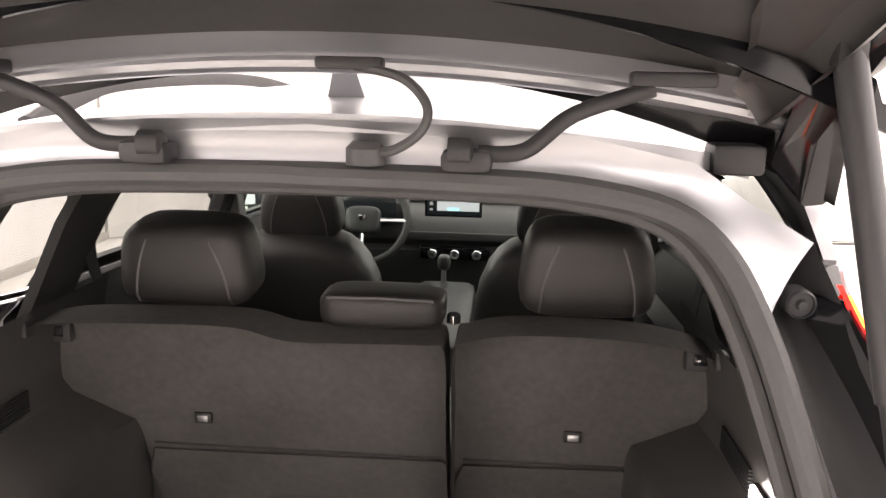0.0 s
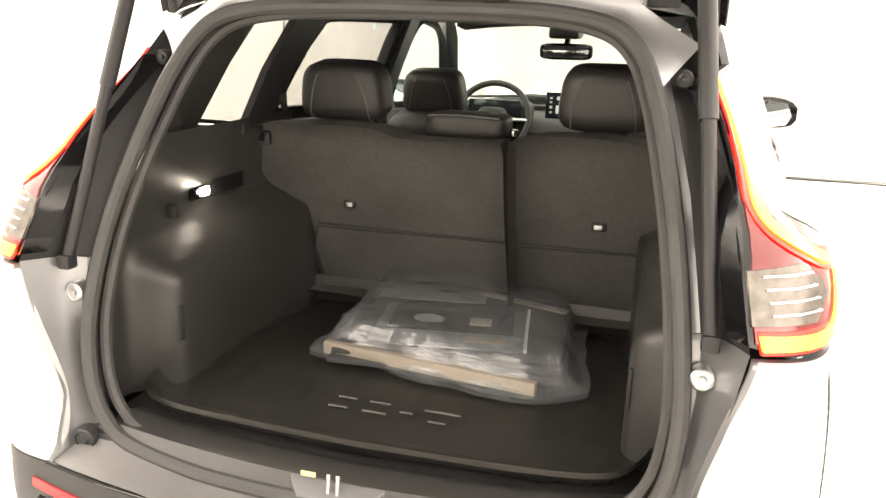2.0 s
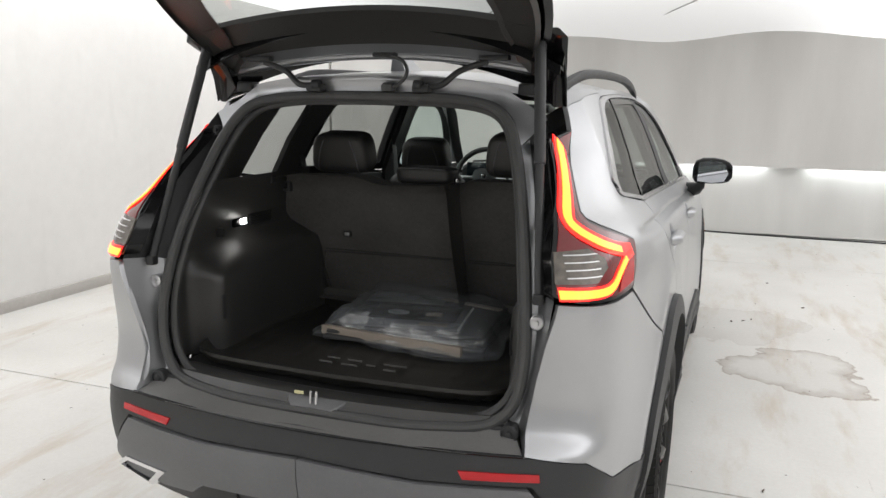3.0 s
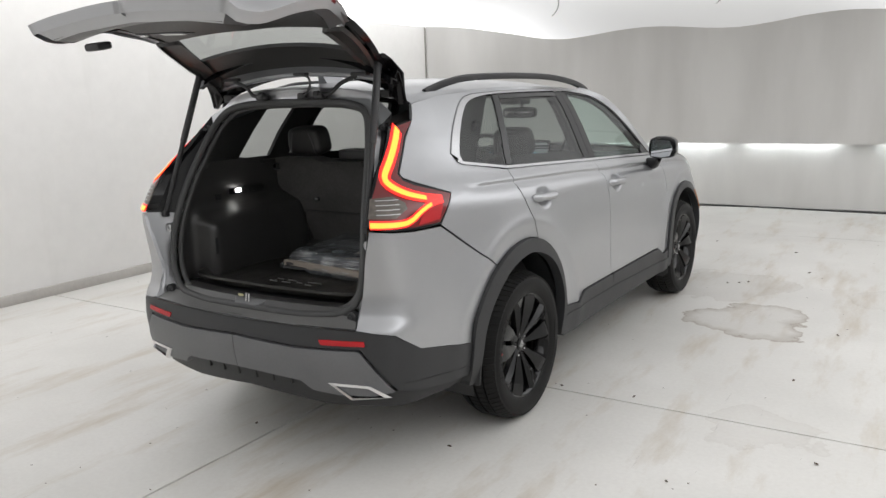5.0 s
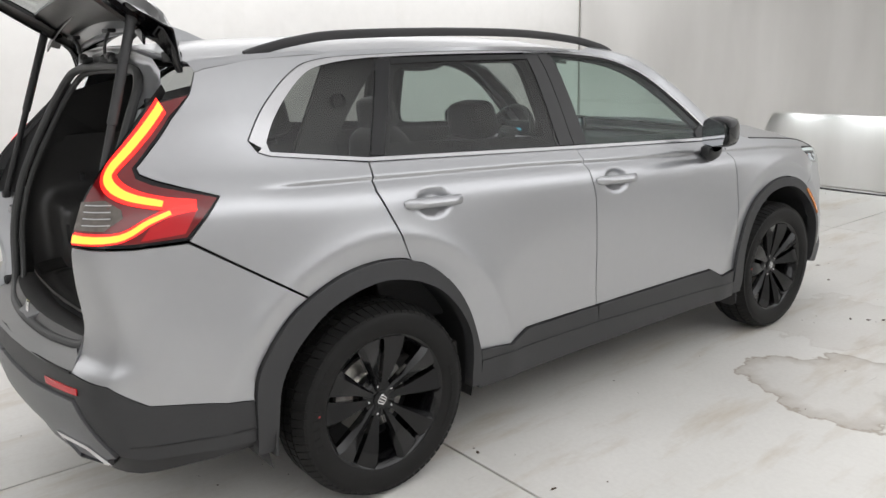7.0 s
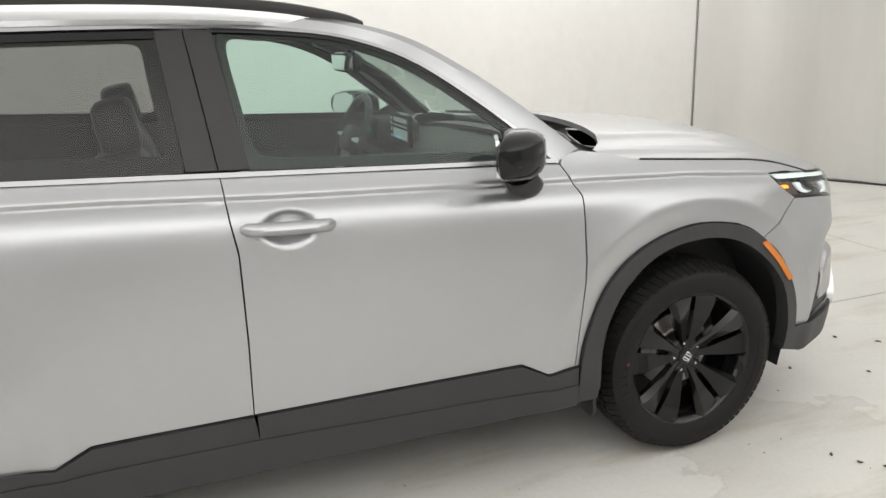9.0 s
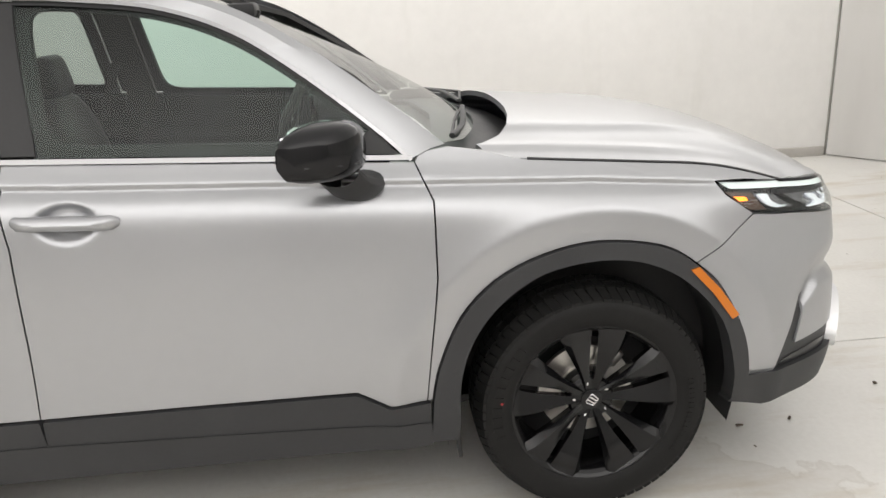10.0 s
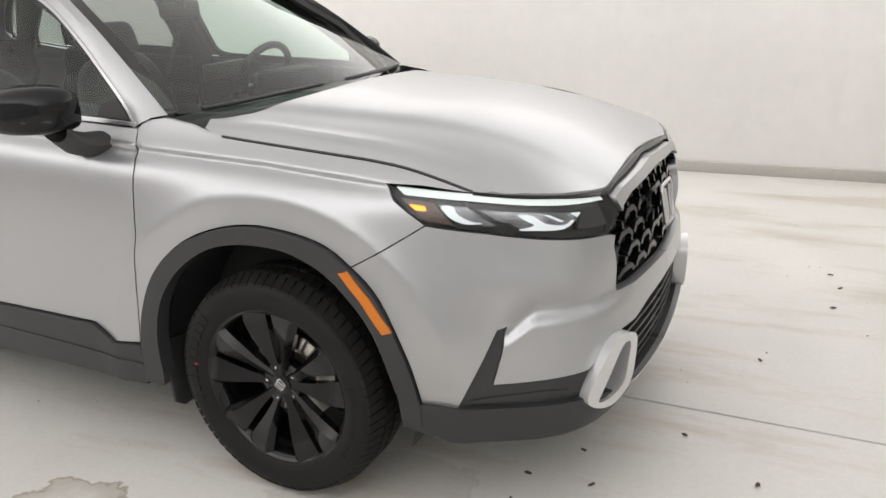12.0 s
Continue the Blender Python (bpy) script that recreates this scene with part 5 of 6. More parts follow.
hb = [p + np.array((0, .005, 0)) for p in (hb[0] * .7 + hb[1] * .3 + np.array((.03, 0, -.012)), hb[1] + np.array((-.02, 0, -.012)), hb[2] + np.array((-.02, 0, .014)), hb[3] * .7 + hb[2] * .3 + np.array((.03, 0, .014)))]
plate("pull_pocket", hb, (0, .002, 0), GLOSS, hd)
bx = box("close_button", (.0, float(rear_y(.768)) + .104, .768), (.03, .008, .022), SATIN, hd, "", bevel=.003)
box("latch_housing", (-.29, float(rear_y(.77)) + .125, .765), (.09, .03, .07), PLASTIC, gate, "black latch housing", bevel=.01)
# the goose-neck hinges lift the gate's upper edge above the roof as it swings up
GATE_ANGLE = 80
gate.matrix_basis = Matrix.Translation((0, -.50, 1.70)) @ Matrix.Rotation(-radians(GATE_ANGLE), 4, "X") @ Matrix.Translation((0, .60, -1.585))


def on_gate(p):
    return gate.matrix_basis @ Vector(p)


for side in (1, -1):
    a, b = Vector((side * .618, -.862, 1.06)), Vector((side * .545, -.64, 1.715))
    mid = a.lerp(b, .52)
    st = tube("strut", [a, mid], .0125, PLASTIC, car, "black power tailgate strut", 12)
    tube("strut_sleeve", [mid, b], .016, CLAD, st, "", 12)
    box("strut_mount", a, (.03, .03, .03), PLASTIC, st, bevel=.006)
    box("strut_mount", b, (.03, .03, .03), PLASTIC, st, bevel=.006)
    # hinge: goose-neck arm
    p0, p1 = Vector((side * .19, -.592, 1.604)), Vector((side * .375, -.575, 1.676))
    hg = tube("hinge", spline([p0, p0 + Vector((side * .05, 0, .004)), p0.lerp(p1, .55) + Vector((0, 0, .004)), p1], 6), .0078, PLASTIC, car, "black tailgate hinge arm", 10, flat=1.2)
    lathe("hinge_pin", [(.0, -.012), (.015, -.012), (.015, .012), (.010, .015), (0, .015)], Matrix.Translation(p0 + Vector((-side * .02, -.012, .002))) @ Matrix.Rotation(radians(90), 4, "Y"), PLASTIC, hg, "", 16)
    box("hinge_plate", p1 + Vector((side * .02, .004, .010)), (.09, .03, .016), PLASTIC, hg, bevel=.004)
    box("hinge_foot", p0 + Vector((-side * .012, 0, -.008)), (.055, .045, .025), PLASTIC, hg, bevel=.008)
    box("rubber_stop", (side * .485, -.505, 1.598), (.06, .05, .035), PLASTIC, car, "black rubber stop", bevel=.006)
tube("wiring_loom", spline([(.070, -.590, 1.602), (.100, -.600, 1.606), (.130, -.610, 1.628), (.134, -.605, 1.655), (.105, -.585, 1.682), (.050, -.565, 1.694)], 8), .0055, RUBBER, car, "black wiring loom to the tailgate", 8)
lathe("loom_grommet", [(.022, -.01), (.022, .008), (.014, .016), (0, .016)], Matrix.Translation((.066, -.588, 1.598)), RUBBER, car, "black rubber grommet", 20)
box("loom_clip", (.044, -.562, 1.697), (.075, .03, .014), PLASTIC, car, "black loom clip on the tailgate", bevel=.004)

# ---- front end ----
FC = SF + XC   # girth of the middle of the front
HEAD_T = [(3.09, .997), (3.344, .978), (3.55, .954), (3.753, .924)]
HEAD_B = [(3.778, .868), (3.697, .828), (3.55, .850), (3.365, .880), (3.281, .889), (3.208, .899), (3.116, .962)]
GRILLE_DARK = mat("grille_black", (.012, .012, .013), .3, coat=.3)
SILVERBAR = mat("silver_bar", (.42, .42, .43), .3, .7, coat=.3)
for side in (1, -1):
    poly = [(2.998, .783), (3.208, .899), (3.281, .889), (3.365, .880), (3.55, .850), (3.697, .828), (3.735, .815), (3.722, .786), (3.748, .645), (3.932, .640), (FC, .630), (FC, .555), (3.95, .548), (3.82, .528), (3.70, .535), (3.66, .515), (3.60, .468), (3.363, .462), (3.405, .622), (3.381, .616), (3.275, .393), (3.19, .398)] + [tuple(p) for p in F_ARCH[::-1] if p[0] > 3.0]
    bump = panel("front_bumper", poly, PAINT, car, "silver front bumper", 0, .03, .016, side, dense=[(3.47, .64, .15, .075, .007)])
    panel("vent_trim", [(3.405, .624), (3.363, .464), (3.60, .470), (3.66, .515), (3.70, .40), (3.60, .385), (3.275, .393), (3.381, .618)], CLAD, bump, "black bumper corner vent", -.006, .03, .03, side, 0)
    panel("vent_slot", [(3.305, .414), (3.36, .424), (3.48, .432), (3.545, .424), (3.535, .412), (3.40, .402), (3.31, .400)], GRILLE_DARK, bump, "", -.003, .01, .03, side, 0)
    lip = panel("front_lip", [(3.18, .403), (3.275, .396), (3.60, .390), (3.70, .36), (3.85, .325), (FC, .315), (FC, .25), (3.85, .262), (3.60, .285), (3.40, .285), (3.25, .282), (3.12, .325)], CLAD, car, "black lower front lip", .012, .05, .03, side, 0)
    panel("splitter", [(3.72, .36), (3.85, .328), (FC, .318), (FC, .30), (3.85, .308), (3.70, .335)], SILVERBAR, lip, "silver lower trim", .02, .02, .04, side, 0)
    ck = [tuple(p) for p in spline([(3.752, .524), (3.705, .540), (3.658, .532), (3.612, .475), (3.580, .408), (3.584, .374), (3.625, .345), (3.68, .328), (3.735, .338), (3.765, .38), (3.774, .44), (3.776, .496)], 3, True)]
    cki = [tuple(p) for p in spline([(3.728, .490), (3.712, .496), (3.692, .486), (3.666, .450), (3.634, .392), (3.632, .378), (3.650, .372), (3.688, .374), (3.712, .385), (3.722, .41), (3.728, .45), (3.732, .478)], 3, True)]
    cki = [(3.683 + 1.28 * (a - 3.683), .434 + 1.18 * (b - .434)) for a, b in cki]
    rows = [[skin(s, z, o) for s, z in q + q[:1]] for q, o in ((ck, -.02), (ck, .028), (cki, .024), (cki, -.03))]
    loft("bumper_accent", rows, mat("white_satin_silver", (.72, .72, .73), .35, .6, coat=.3) if side > 0 else bpy.data.materials["white_satin_silver"], bump, "bright satin silver bumper accent", side=side, angle=25)
    panel("accent_recess", cki, CLAD, bump, "", -.025, 0, .04, side, 0)
    low = panel("lower_grille", [(3.80, .530), (3.95, .55), (FC, .558), (FC, .315), (3.85, .325), (3.735, .33), (3.79, .41)], GRILLE_DARK, car, "black lower grille", -.05, 0, .05, side, 0)
    for k in range(6):
        z = .345 + .034 * k
        panel("grille_slat", [(3.80, z), (3.95, z + .004), (FC, z + .006), (FC, z + .016), (3.95, z + .014), (3.80, z + .010)], CLAD, low, "", -.02, .03, .06, side, 0)
    # upper grille
    gr = panel("grille", [(3.74, .90), (3.69, .80), (3.71, .60), (3.932, .60), (FC, .59), (FC, .93), (3.80, .92)], GRILLE_DARK, car, "black mesh radiator grille", -.055, 0, .05, side, 0)
    for r in range(5):
        for c in range(4):
            s, z = 3.775 + .118 * c + (.059 if r % 2 else 0), .668 + .054 * r
            if s > FC - .04 or (s < 3.80 and z > .86):
                continue
            panel("grille_cell", [(s, z), (s + .028, z + .020), (s + .084, z + .020), (s + .110, z), (s + .100, z - .011), (s + .078, z + .005), (s + .034, z + .005), (s + .010, z - .011)], GLOSS, gr, "", -.018, .03, .08, side, 0)
            panel("grille_link", [(s + .048, z + .020), (s + .062, z + .020), (s + .058, z + .045), (s + .052, z + .045)], GLOSS, gr, "", -.024, .02, .08, side, 0)
    bar = panel("grille_bar", [(3.765, .913), (3.84, .926), (FC, .945), (FC, .918), (3.86, .902), (3.79, .884), (3.776, .870)], SILVERBAR, car, "grey bar above the grille", .012, .04, .04, side, 0)
    # black strip under the hood's front edge, put there as the gap's shade
    panel("hood_gap_trim", [(3.344, .980), (3.55, .957), (3.753, .930), (3.84, .945), (FC, .965), (FC, .955), (3.84, .935), (3.753, .918), (3.55, .95), (3.344, .972)], GLOSS, car, "", -.004, .03, .05, side, 0)
    # head lamp
    hl = panel("head_lamp", HEAD_T + HEAD_B, GLOSS, car, "slim black head lamp, switched on", -.03, -.028, .04, side, .002)
    panel("lamp_lens", HEAD_T + HEAD_B, LENS, hl, "clear outer lens", .003, 0, .04, side, .003)
    panel("light_bar", [(3.117, .990), (3.344, .974), (3.55, .951), (3.715, .928), (3.728, .912), (3.55, .934), (3.344, .957), (3.145, .972)], DRL, hl, "white daytime light bar", -.008, .012, .03, side, 0)
    panel("turn_lamp", [(3.160, .947), (3.205, .942), (3.210, .932), (3.180, .933)], AMBER_ON, hl, "lit amber lamp", -.016, .008, .02, side, 0)
    panel("lamp_bezel", [(3.33, .950), (3.55, .930), (3.70, .908), (3.70, .898), (3.55, .918), (3.33, .938)], CLAD, hl, "", -.012, .02, .03, side, 0)
    panel("amber_surround", [(3.13, .963), (3.235, .950), (3.262, .918), (3.285, .896), (3.212, .904)], mat("smoked_amber", (.10, .06, .045), .2, coat=.4) if side > 0 else bpy.data.materials["smoked_amber"], hl, "smoked amber corner", -.022, .006, .02, side, 0)
    # chromed bowls, the lit projectors in them, and the dark outer end
    panel("reflector_bowl", [(3.245, .946), (3.33, .938), (3.452, .925), (3.44, .902), (3.385, .890), (3.312, .899), (3.268, .920)], CLEAR, hl, "chromed reflector bowl", -.024, .006, .012, side, 0)
    panel("reflector_bowl", [(3.40, .930), (3.52, .918), (3.635, .905), (3.622, .888), (3.565, .868), (3.455, .880), (3.43, .900)], CLEAR, hl, "chromed reflector bowl", -.024, .006, .012, side, 0)
    panel("bowl_divider", [(3.33, .938), (3.352, .936), (3.405, .905), (3.455, .884), (3.42, .886), (3.362, .912)], GLOSS, hl, "", -.017, .008, .02, side, 0)
    panel("bowl_divider", [(3.63, .905), (3.715, .893), (3.725, .845), (3.60, .862)], CLAD, hl, "dark grey lamp end", -.019, .008, .02, side, 0)
    panel("low_beam", [tuple(p) for p in spline([(3.255, .943), (3.288, .942), (3.300, .922), (3.335, .904), (3.362, .900), (3.318, .899), (3.282, .912), (3.262, .930)], 3, True)], BEAM, hl, "lit white projector lens", -.014, .008, .012, side, 0)
    panel("low_beam", [tuple(p) for p in spline([(3.455, .918), (3.488, .914), (3.515, .892), (3.565, .880), (3.595, .889), (3.560, .872), (3.485, .877), (3.452, .880), (3.490, .888), (3.466, .905)], 3, True)], BEAM, hl, "lit white projector lens", -.014, .008, .012, side, 0)
    panel("beam_fin", [(3.515, .914), (3.528, .912), (3.565, .892), (3.553, .891)], BEAM, hl, "", -.013, .006, .02, side, 0)
    panel("beam_fin", [(3.590, .907), (3.622, .903), (3.606, .894)], BEAM, hl, "", -.013, .006, .02, side, 0)
# nose emblem
bm = bmesh.new()
em = [np.array((x, float(front_y(z)) + .012, z)) for x, z in ((-.058, .86), (.058, .86), (.066, .845), (.052, .745), (.042, .735), (-.042, .735), (-.052, .745), (-.066, .845))]
tube_bm(bm, em, .007, 8, True)
for x in (-.026, .026):
    tube_bm(bm, [(x * 1.15, float(front_y(.85)) + .012, .85), (x * .85, float(front_y(.745)) + .012, .745)], .008, 8)
finish("emblem", bm, SATIN, car, "plain chrome emblem")


# ---- outside mirrors ----
def mirror(side):
    bm = bmesh.new()
    # shell: rounded box drawn from elliptical sections along x
    rows = []
    for x, y, z, ry, rz in ((.835, 1.965, 1.165, .040, .034), (.85, 1.96, 1.172, .076, .062), (.89, 1.95, 1.177, .102, .074), (.95, 1.93, 1.180, .110, .074), (1.00, 1.905, 1.180, .102, .068), (1.035, 1.875, 1.180, .076, .054), (1.052, 1.85, 1.182, .032, .030)):
        ring = []
        for k in range(20):
            a = 2 * math.pi * k / 20
            c, s = math.cos(a), math.sin(a)
            yy = y + ry * (1 if c > 0 else .45) * math.copysign(abs(c) ** .6, c)
            ring.append(bm.verts.new((side * x, yy, z + rz * math.copysign(abs(s) ** .62, s))))
        rows.append(ring)
    for a, b in zip(rows, rows[1:]):
        for i in range(20):
            bm.faces.new((a[i], a[(i + 1) % 20], b[(i + 1) % 20], b[i]))
    bm.faces.new(rows[0])
    bm.faces.new(rows[-1])
    bmesh.ops.recalc_face_normals(bm, faces=bm.faces[:])
    shell = finish("side_mirror", bm, GLOSS, car, "gloss black side mirror")
    plate("mirror_glass", [(side * .865, 1.905, 1.120), (side * .945, 1.875, 1.115), (side * 1.01, 1.848, 1.128), (side * 1.03, 1.838, 1.172), (side * 1.008, 1.848, 1.228), (side * .93, 1.875, 1.242), (side * .868, 1.905, 1.225)], (0, .012, 0), MIRROR, shell, "silvered mirror glass")
    rows = []
    for x, y, z, q in ((.80, 2.040, 1.058, .050), (.845, 2.025, 1.060, .050), (.88, 2.000, 1.075, .048), (.905, 1.970, 1.115, .048)):
        rows.append([(x, y + q * 1.2 * math.cos(a), z + q * .8 * math.sin(a)) for a in np.linspace(0, 2 * math.pi, 17)])
    loft("mirror_foot", rows, PLASTIC, shell, "black mirror foot", side=side)
    tube("mirror_seam", [(side * .852, 2.020, 1.152), (side * .90, 2.040, 1.150), (side * .96, 2.030, 1.150), (side * 1.01, 1.985, 1.154), (side * 1.045, 1.90, 1.160)], .004, PLASTIC, shell, "", 6)
    panel("mirror_corner", [(2.09, 1.20), (2.165, 1.135), (2.03, 1.142), (2.03, 1.17)], PLASTIC, shell, "black corner cover", .004, .01, .04, side, 0)
    for ob in [shell] + [c for c in shell.children if c.name.split(".")[0] != "mirror_corner"]:
        ob.data.transform(Matrix.Translation((0, .024, .007)))


mirror(1)
mirror(-1)

# ---- interior ----
def cushion(name, c, size, material, parent, label="", m=None, power=4):
    """A soft block with rounded edges."""
    bm = bmesh.new()
    bmesh.ops.create_cube(bm, size=2)
    bmesh.ops.subdivide_edges(bm, edges=bm.edges[:], cuts=7, use_grid_fill=True)
    mm = Matrix.Translation(c) @ (m if m is not None else Matrix())
    for v in bm.verts:
        p = v.co
        r = (abs(p.x) ** power + abs(p.y) ** power + abs(p.z) ** power) ** (1 / power)
        q = p / r
        v.co = mm @ Vector((q.x * size[0] / 2, q.y * size[1] / 2, q.z * size[2] / 2))
    return finish(name, bm, material, parent, label)


STITCH = mat("grey_stitching", (.12, .12, .12), .7)


def headrest(name, c, w, h, lean, parent):
    """A leather headrest with side panels, seams and posts."""
    m = Matrix.Rotation(radians(lean), 4, "X")
    hr = cushion(name, c, (w, .125, h), LEATHER, parent, "black leather headrest", m, 5)
    bm = bmesh.new()
    for v in hr.data.vertices:
        q = m.inverted() @ (v.co - Vector(c))
        t = q.z / h + .5
        q.x *= 1.06 - .16 * t * t
        v.co = Vector(c) + m @ q
    for sx in (-1, 1):
        pts = []
        for k in range(9):
            t = k / 8
            q = Vector((sx * (w * .36 - .03 * t * t * w / .2), -.0615 + .012 * max(0, abs(t - .5) - .38) / .12, (-.44 + .86 * t) * h))
            pts.append(Vector(c) + m @ q)
        tube("seam", pts, .0022, STITCH, hr, "", 5)
        p0 = Vector(c) + m @ Vector((sx * w * .22, .01, -h * .42))
        tube("post", [p0, p0 + Vector((0, .01, -.09))], .006, CHROME, hr, "chrome post", 8)
    bm.free()
    return hr


# rear seat backs: sheets in a leaning plane, u across, v up
def seat_fn(u, v, d):
    puff = .012 * np.sin(np.clip((v - .80) / .46, 0, 1) * math.pi) * (1 - .3 * np.abs(u))
    y = -.073 - .36 * (v - 1.045) - puff - d
    return np.stack([u, y, v + .0 * d], -1)


def seat_back(name, poly, label):
    return shaped(name, spline(poly, 4, True), seat_fn, CARPET, car, label, thick=-.11, step=.03)


sb1 = seat_back("rear_seat_back", [(-.585, 1.02), (-.605, 1.12), (-.612, 1.215), (-.585, 1.255), (-.50, 1.279), (-.33, 1.287), (-.20, 1.286), (-.12, 1.265), (.0, 1.266), (.105, 1.268), (.134, 1.255), (.136, 1.10), (.136, .80), (.10, .775), (-.45, .775), (-.472, .80), (-.49, .90)], "carpeted back of the wide rear seat section")
sb2 = seat_back("rear_seat_back", [(.148, 1.255), (.17, 1.277), (.235, 1.293), (.35, 1.296), (.47, 1.288), (.56, 1.262), (.605, 1.215), (.605, 1.12), (.585, 1.02), (.52, .90), (.50, .80), (.47, .775), (.18, .775), (.146, .80), (.146, 1.1)], "carpeted back of the narrow rear seat section")
for sb, x0, x1 in ((sb1, -.455, .132), (sb2, .15, .49)):
    pts = [tuple(p) for p in ((x0, .785), (x0 - .01, .90), (x0 + .012, .965), (x1 - .01, .972), (x1, .96), (x1, .785))]
    shaped("carpet_flap", pts, lambda u, v, d: seat_fn(u, v, d + .008), CARPET, sb, "folded carpet flap", thick=-.006, step=.05)
    box("seat_seam", ((x0 + x1) / 2, -.058, .974), (x1 - x0 - .02, .004, .004), PLASTIC, sb, bevel=.001)
for x in (-.332, .362):
    p = seat_fn(np.array([x]), np.array([1.045]), np.array([.0]))[0]
    lt = box("tether_anchor", (p[0], p[1] - .004, p[2]), (.034, .012, .022), PLASTIC, sb1 if x < 0 else sb2, "anchor with a white symbol", bevel=.003)
    box("symbol_plate", (p[0], p[1] - .011, p[2]), (.020, .002, .012), SATIN, lt, bevel=.0008)
for x, par in ((-.572, sb1), (.565, sb2)):
    p = seat_fn(np.array([x]), np.array([1.225]), np.array([.0]))[0]
    lt = box("seat_release", (p[0], p[1] - .006, p[2]), (.060, .022, .040), PLASTIC, par, "black seat release catch", bevel=.006)
    box("catch_slot", (p[0], p[1] - .018, p[2] + .003), (.034, .004, .020), GLOSS, lt, bevel=.002)
headrest("headrest", (-.318, -.135, 1.368), .225, .150, 8, sb1)
headrest("headrest", (.362, -.140, 1.380), .215, .155, 8, sb2)
hc = cushion("headrest", (.02, -.135, 1.296), (.215, .12, .062), LEATHER, sb1, "low black leather centre headrest", None, 5)
tube("piping", [(-.07, -.19, 1.320), (.02, -.197, 1.324), (.11, -.19, 1.320)], .0025, STITCH, hc, "", 5)
lathe("lock_button", [(.012, -.01), (.012, .004), (.008, .007), (0, .007)], Matrix.Translation((.142, -.155, 1.285)), CHROME, sb2, "bright lock button", 16)
cushion("rear_bench", (0, .38, .76), (1.15, .56, .18), LEATHER, car, "black leather rear bench", None, 6)
for x0 in (-.38, .385):
    fs = cushion("front_seat_back", (x0, .93, .93), (.49, .20, .62), LEATHER, car, "black leather front seat", Matrix.Rotation(radians(16), 4, "X"), 4)
    for v in fs.data.vertices:
        t = max(0, (v.co.z - .93) / .31)
        v.co.x = x0 + (v.co.x - x0) * (1 - .22 * t * t)
    headrest("headrest", (x0, .865, 1.295), .235, .165, 10, fs)
    cushion("front_seat_cushion", (x0, 1.20, .66), (.50, .54, .20), LEATHER, fs, "", None, 5)
    cushion("seat_base", (x0, 1.15, .48), (.42, .46, .20), PLASTIC, fs, "", None, 6)

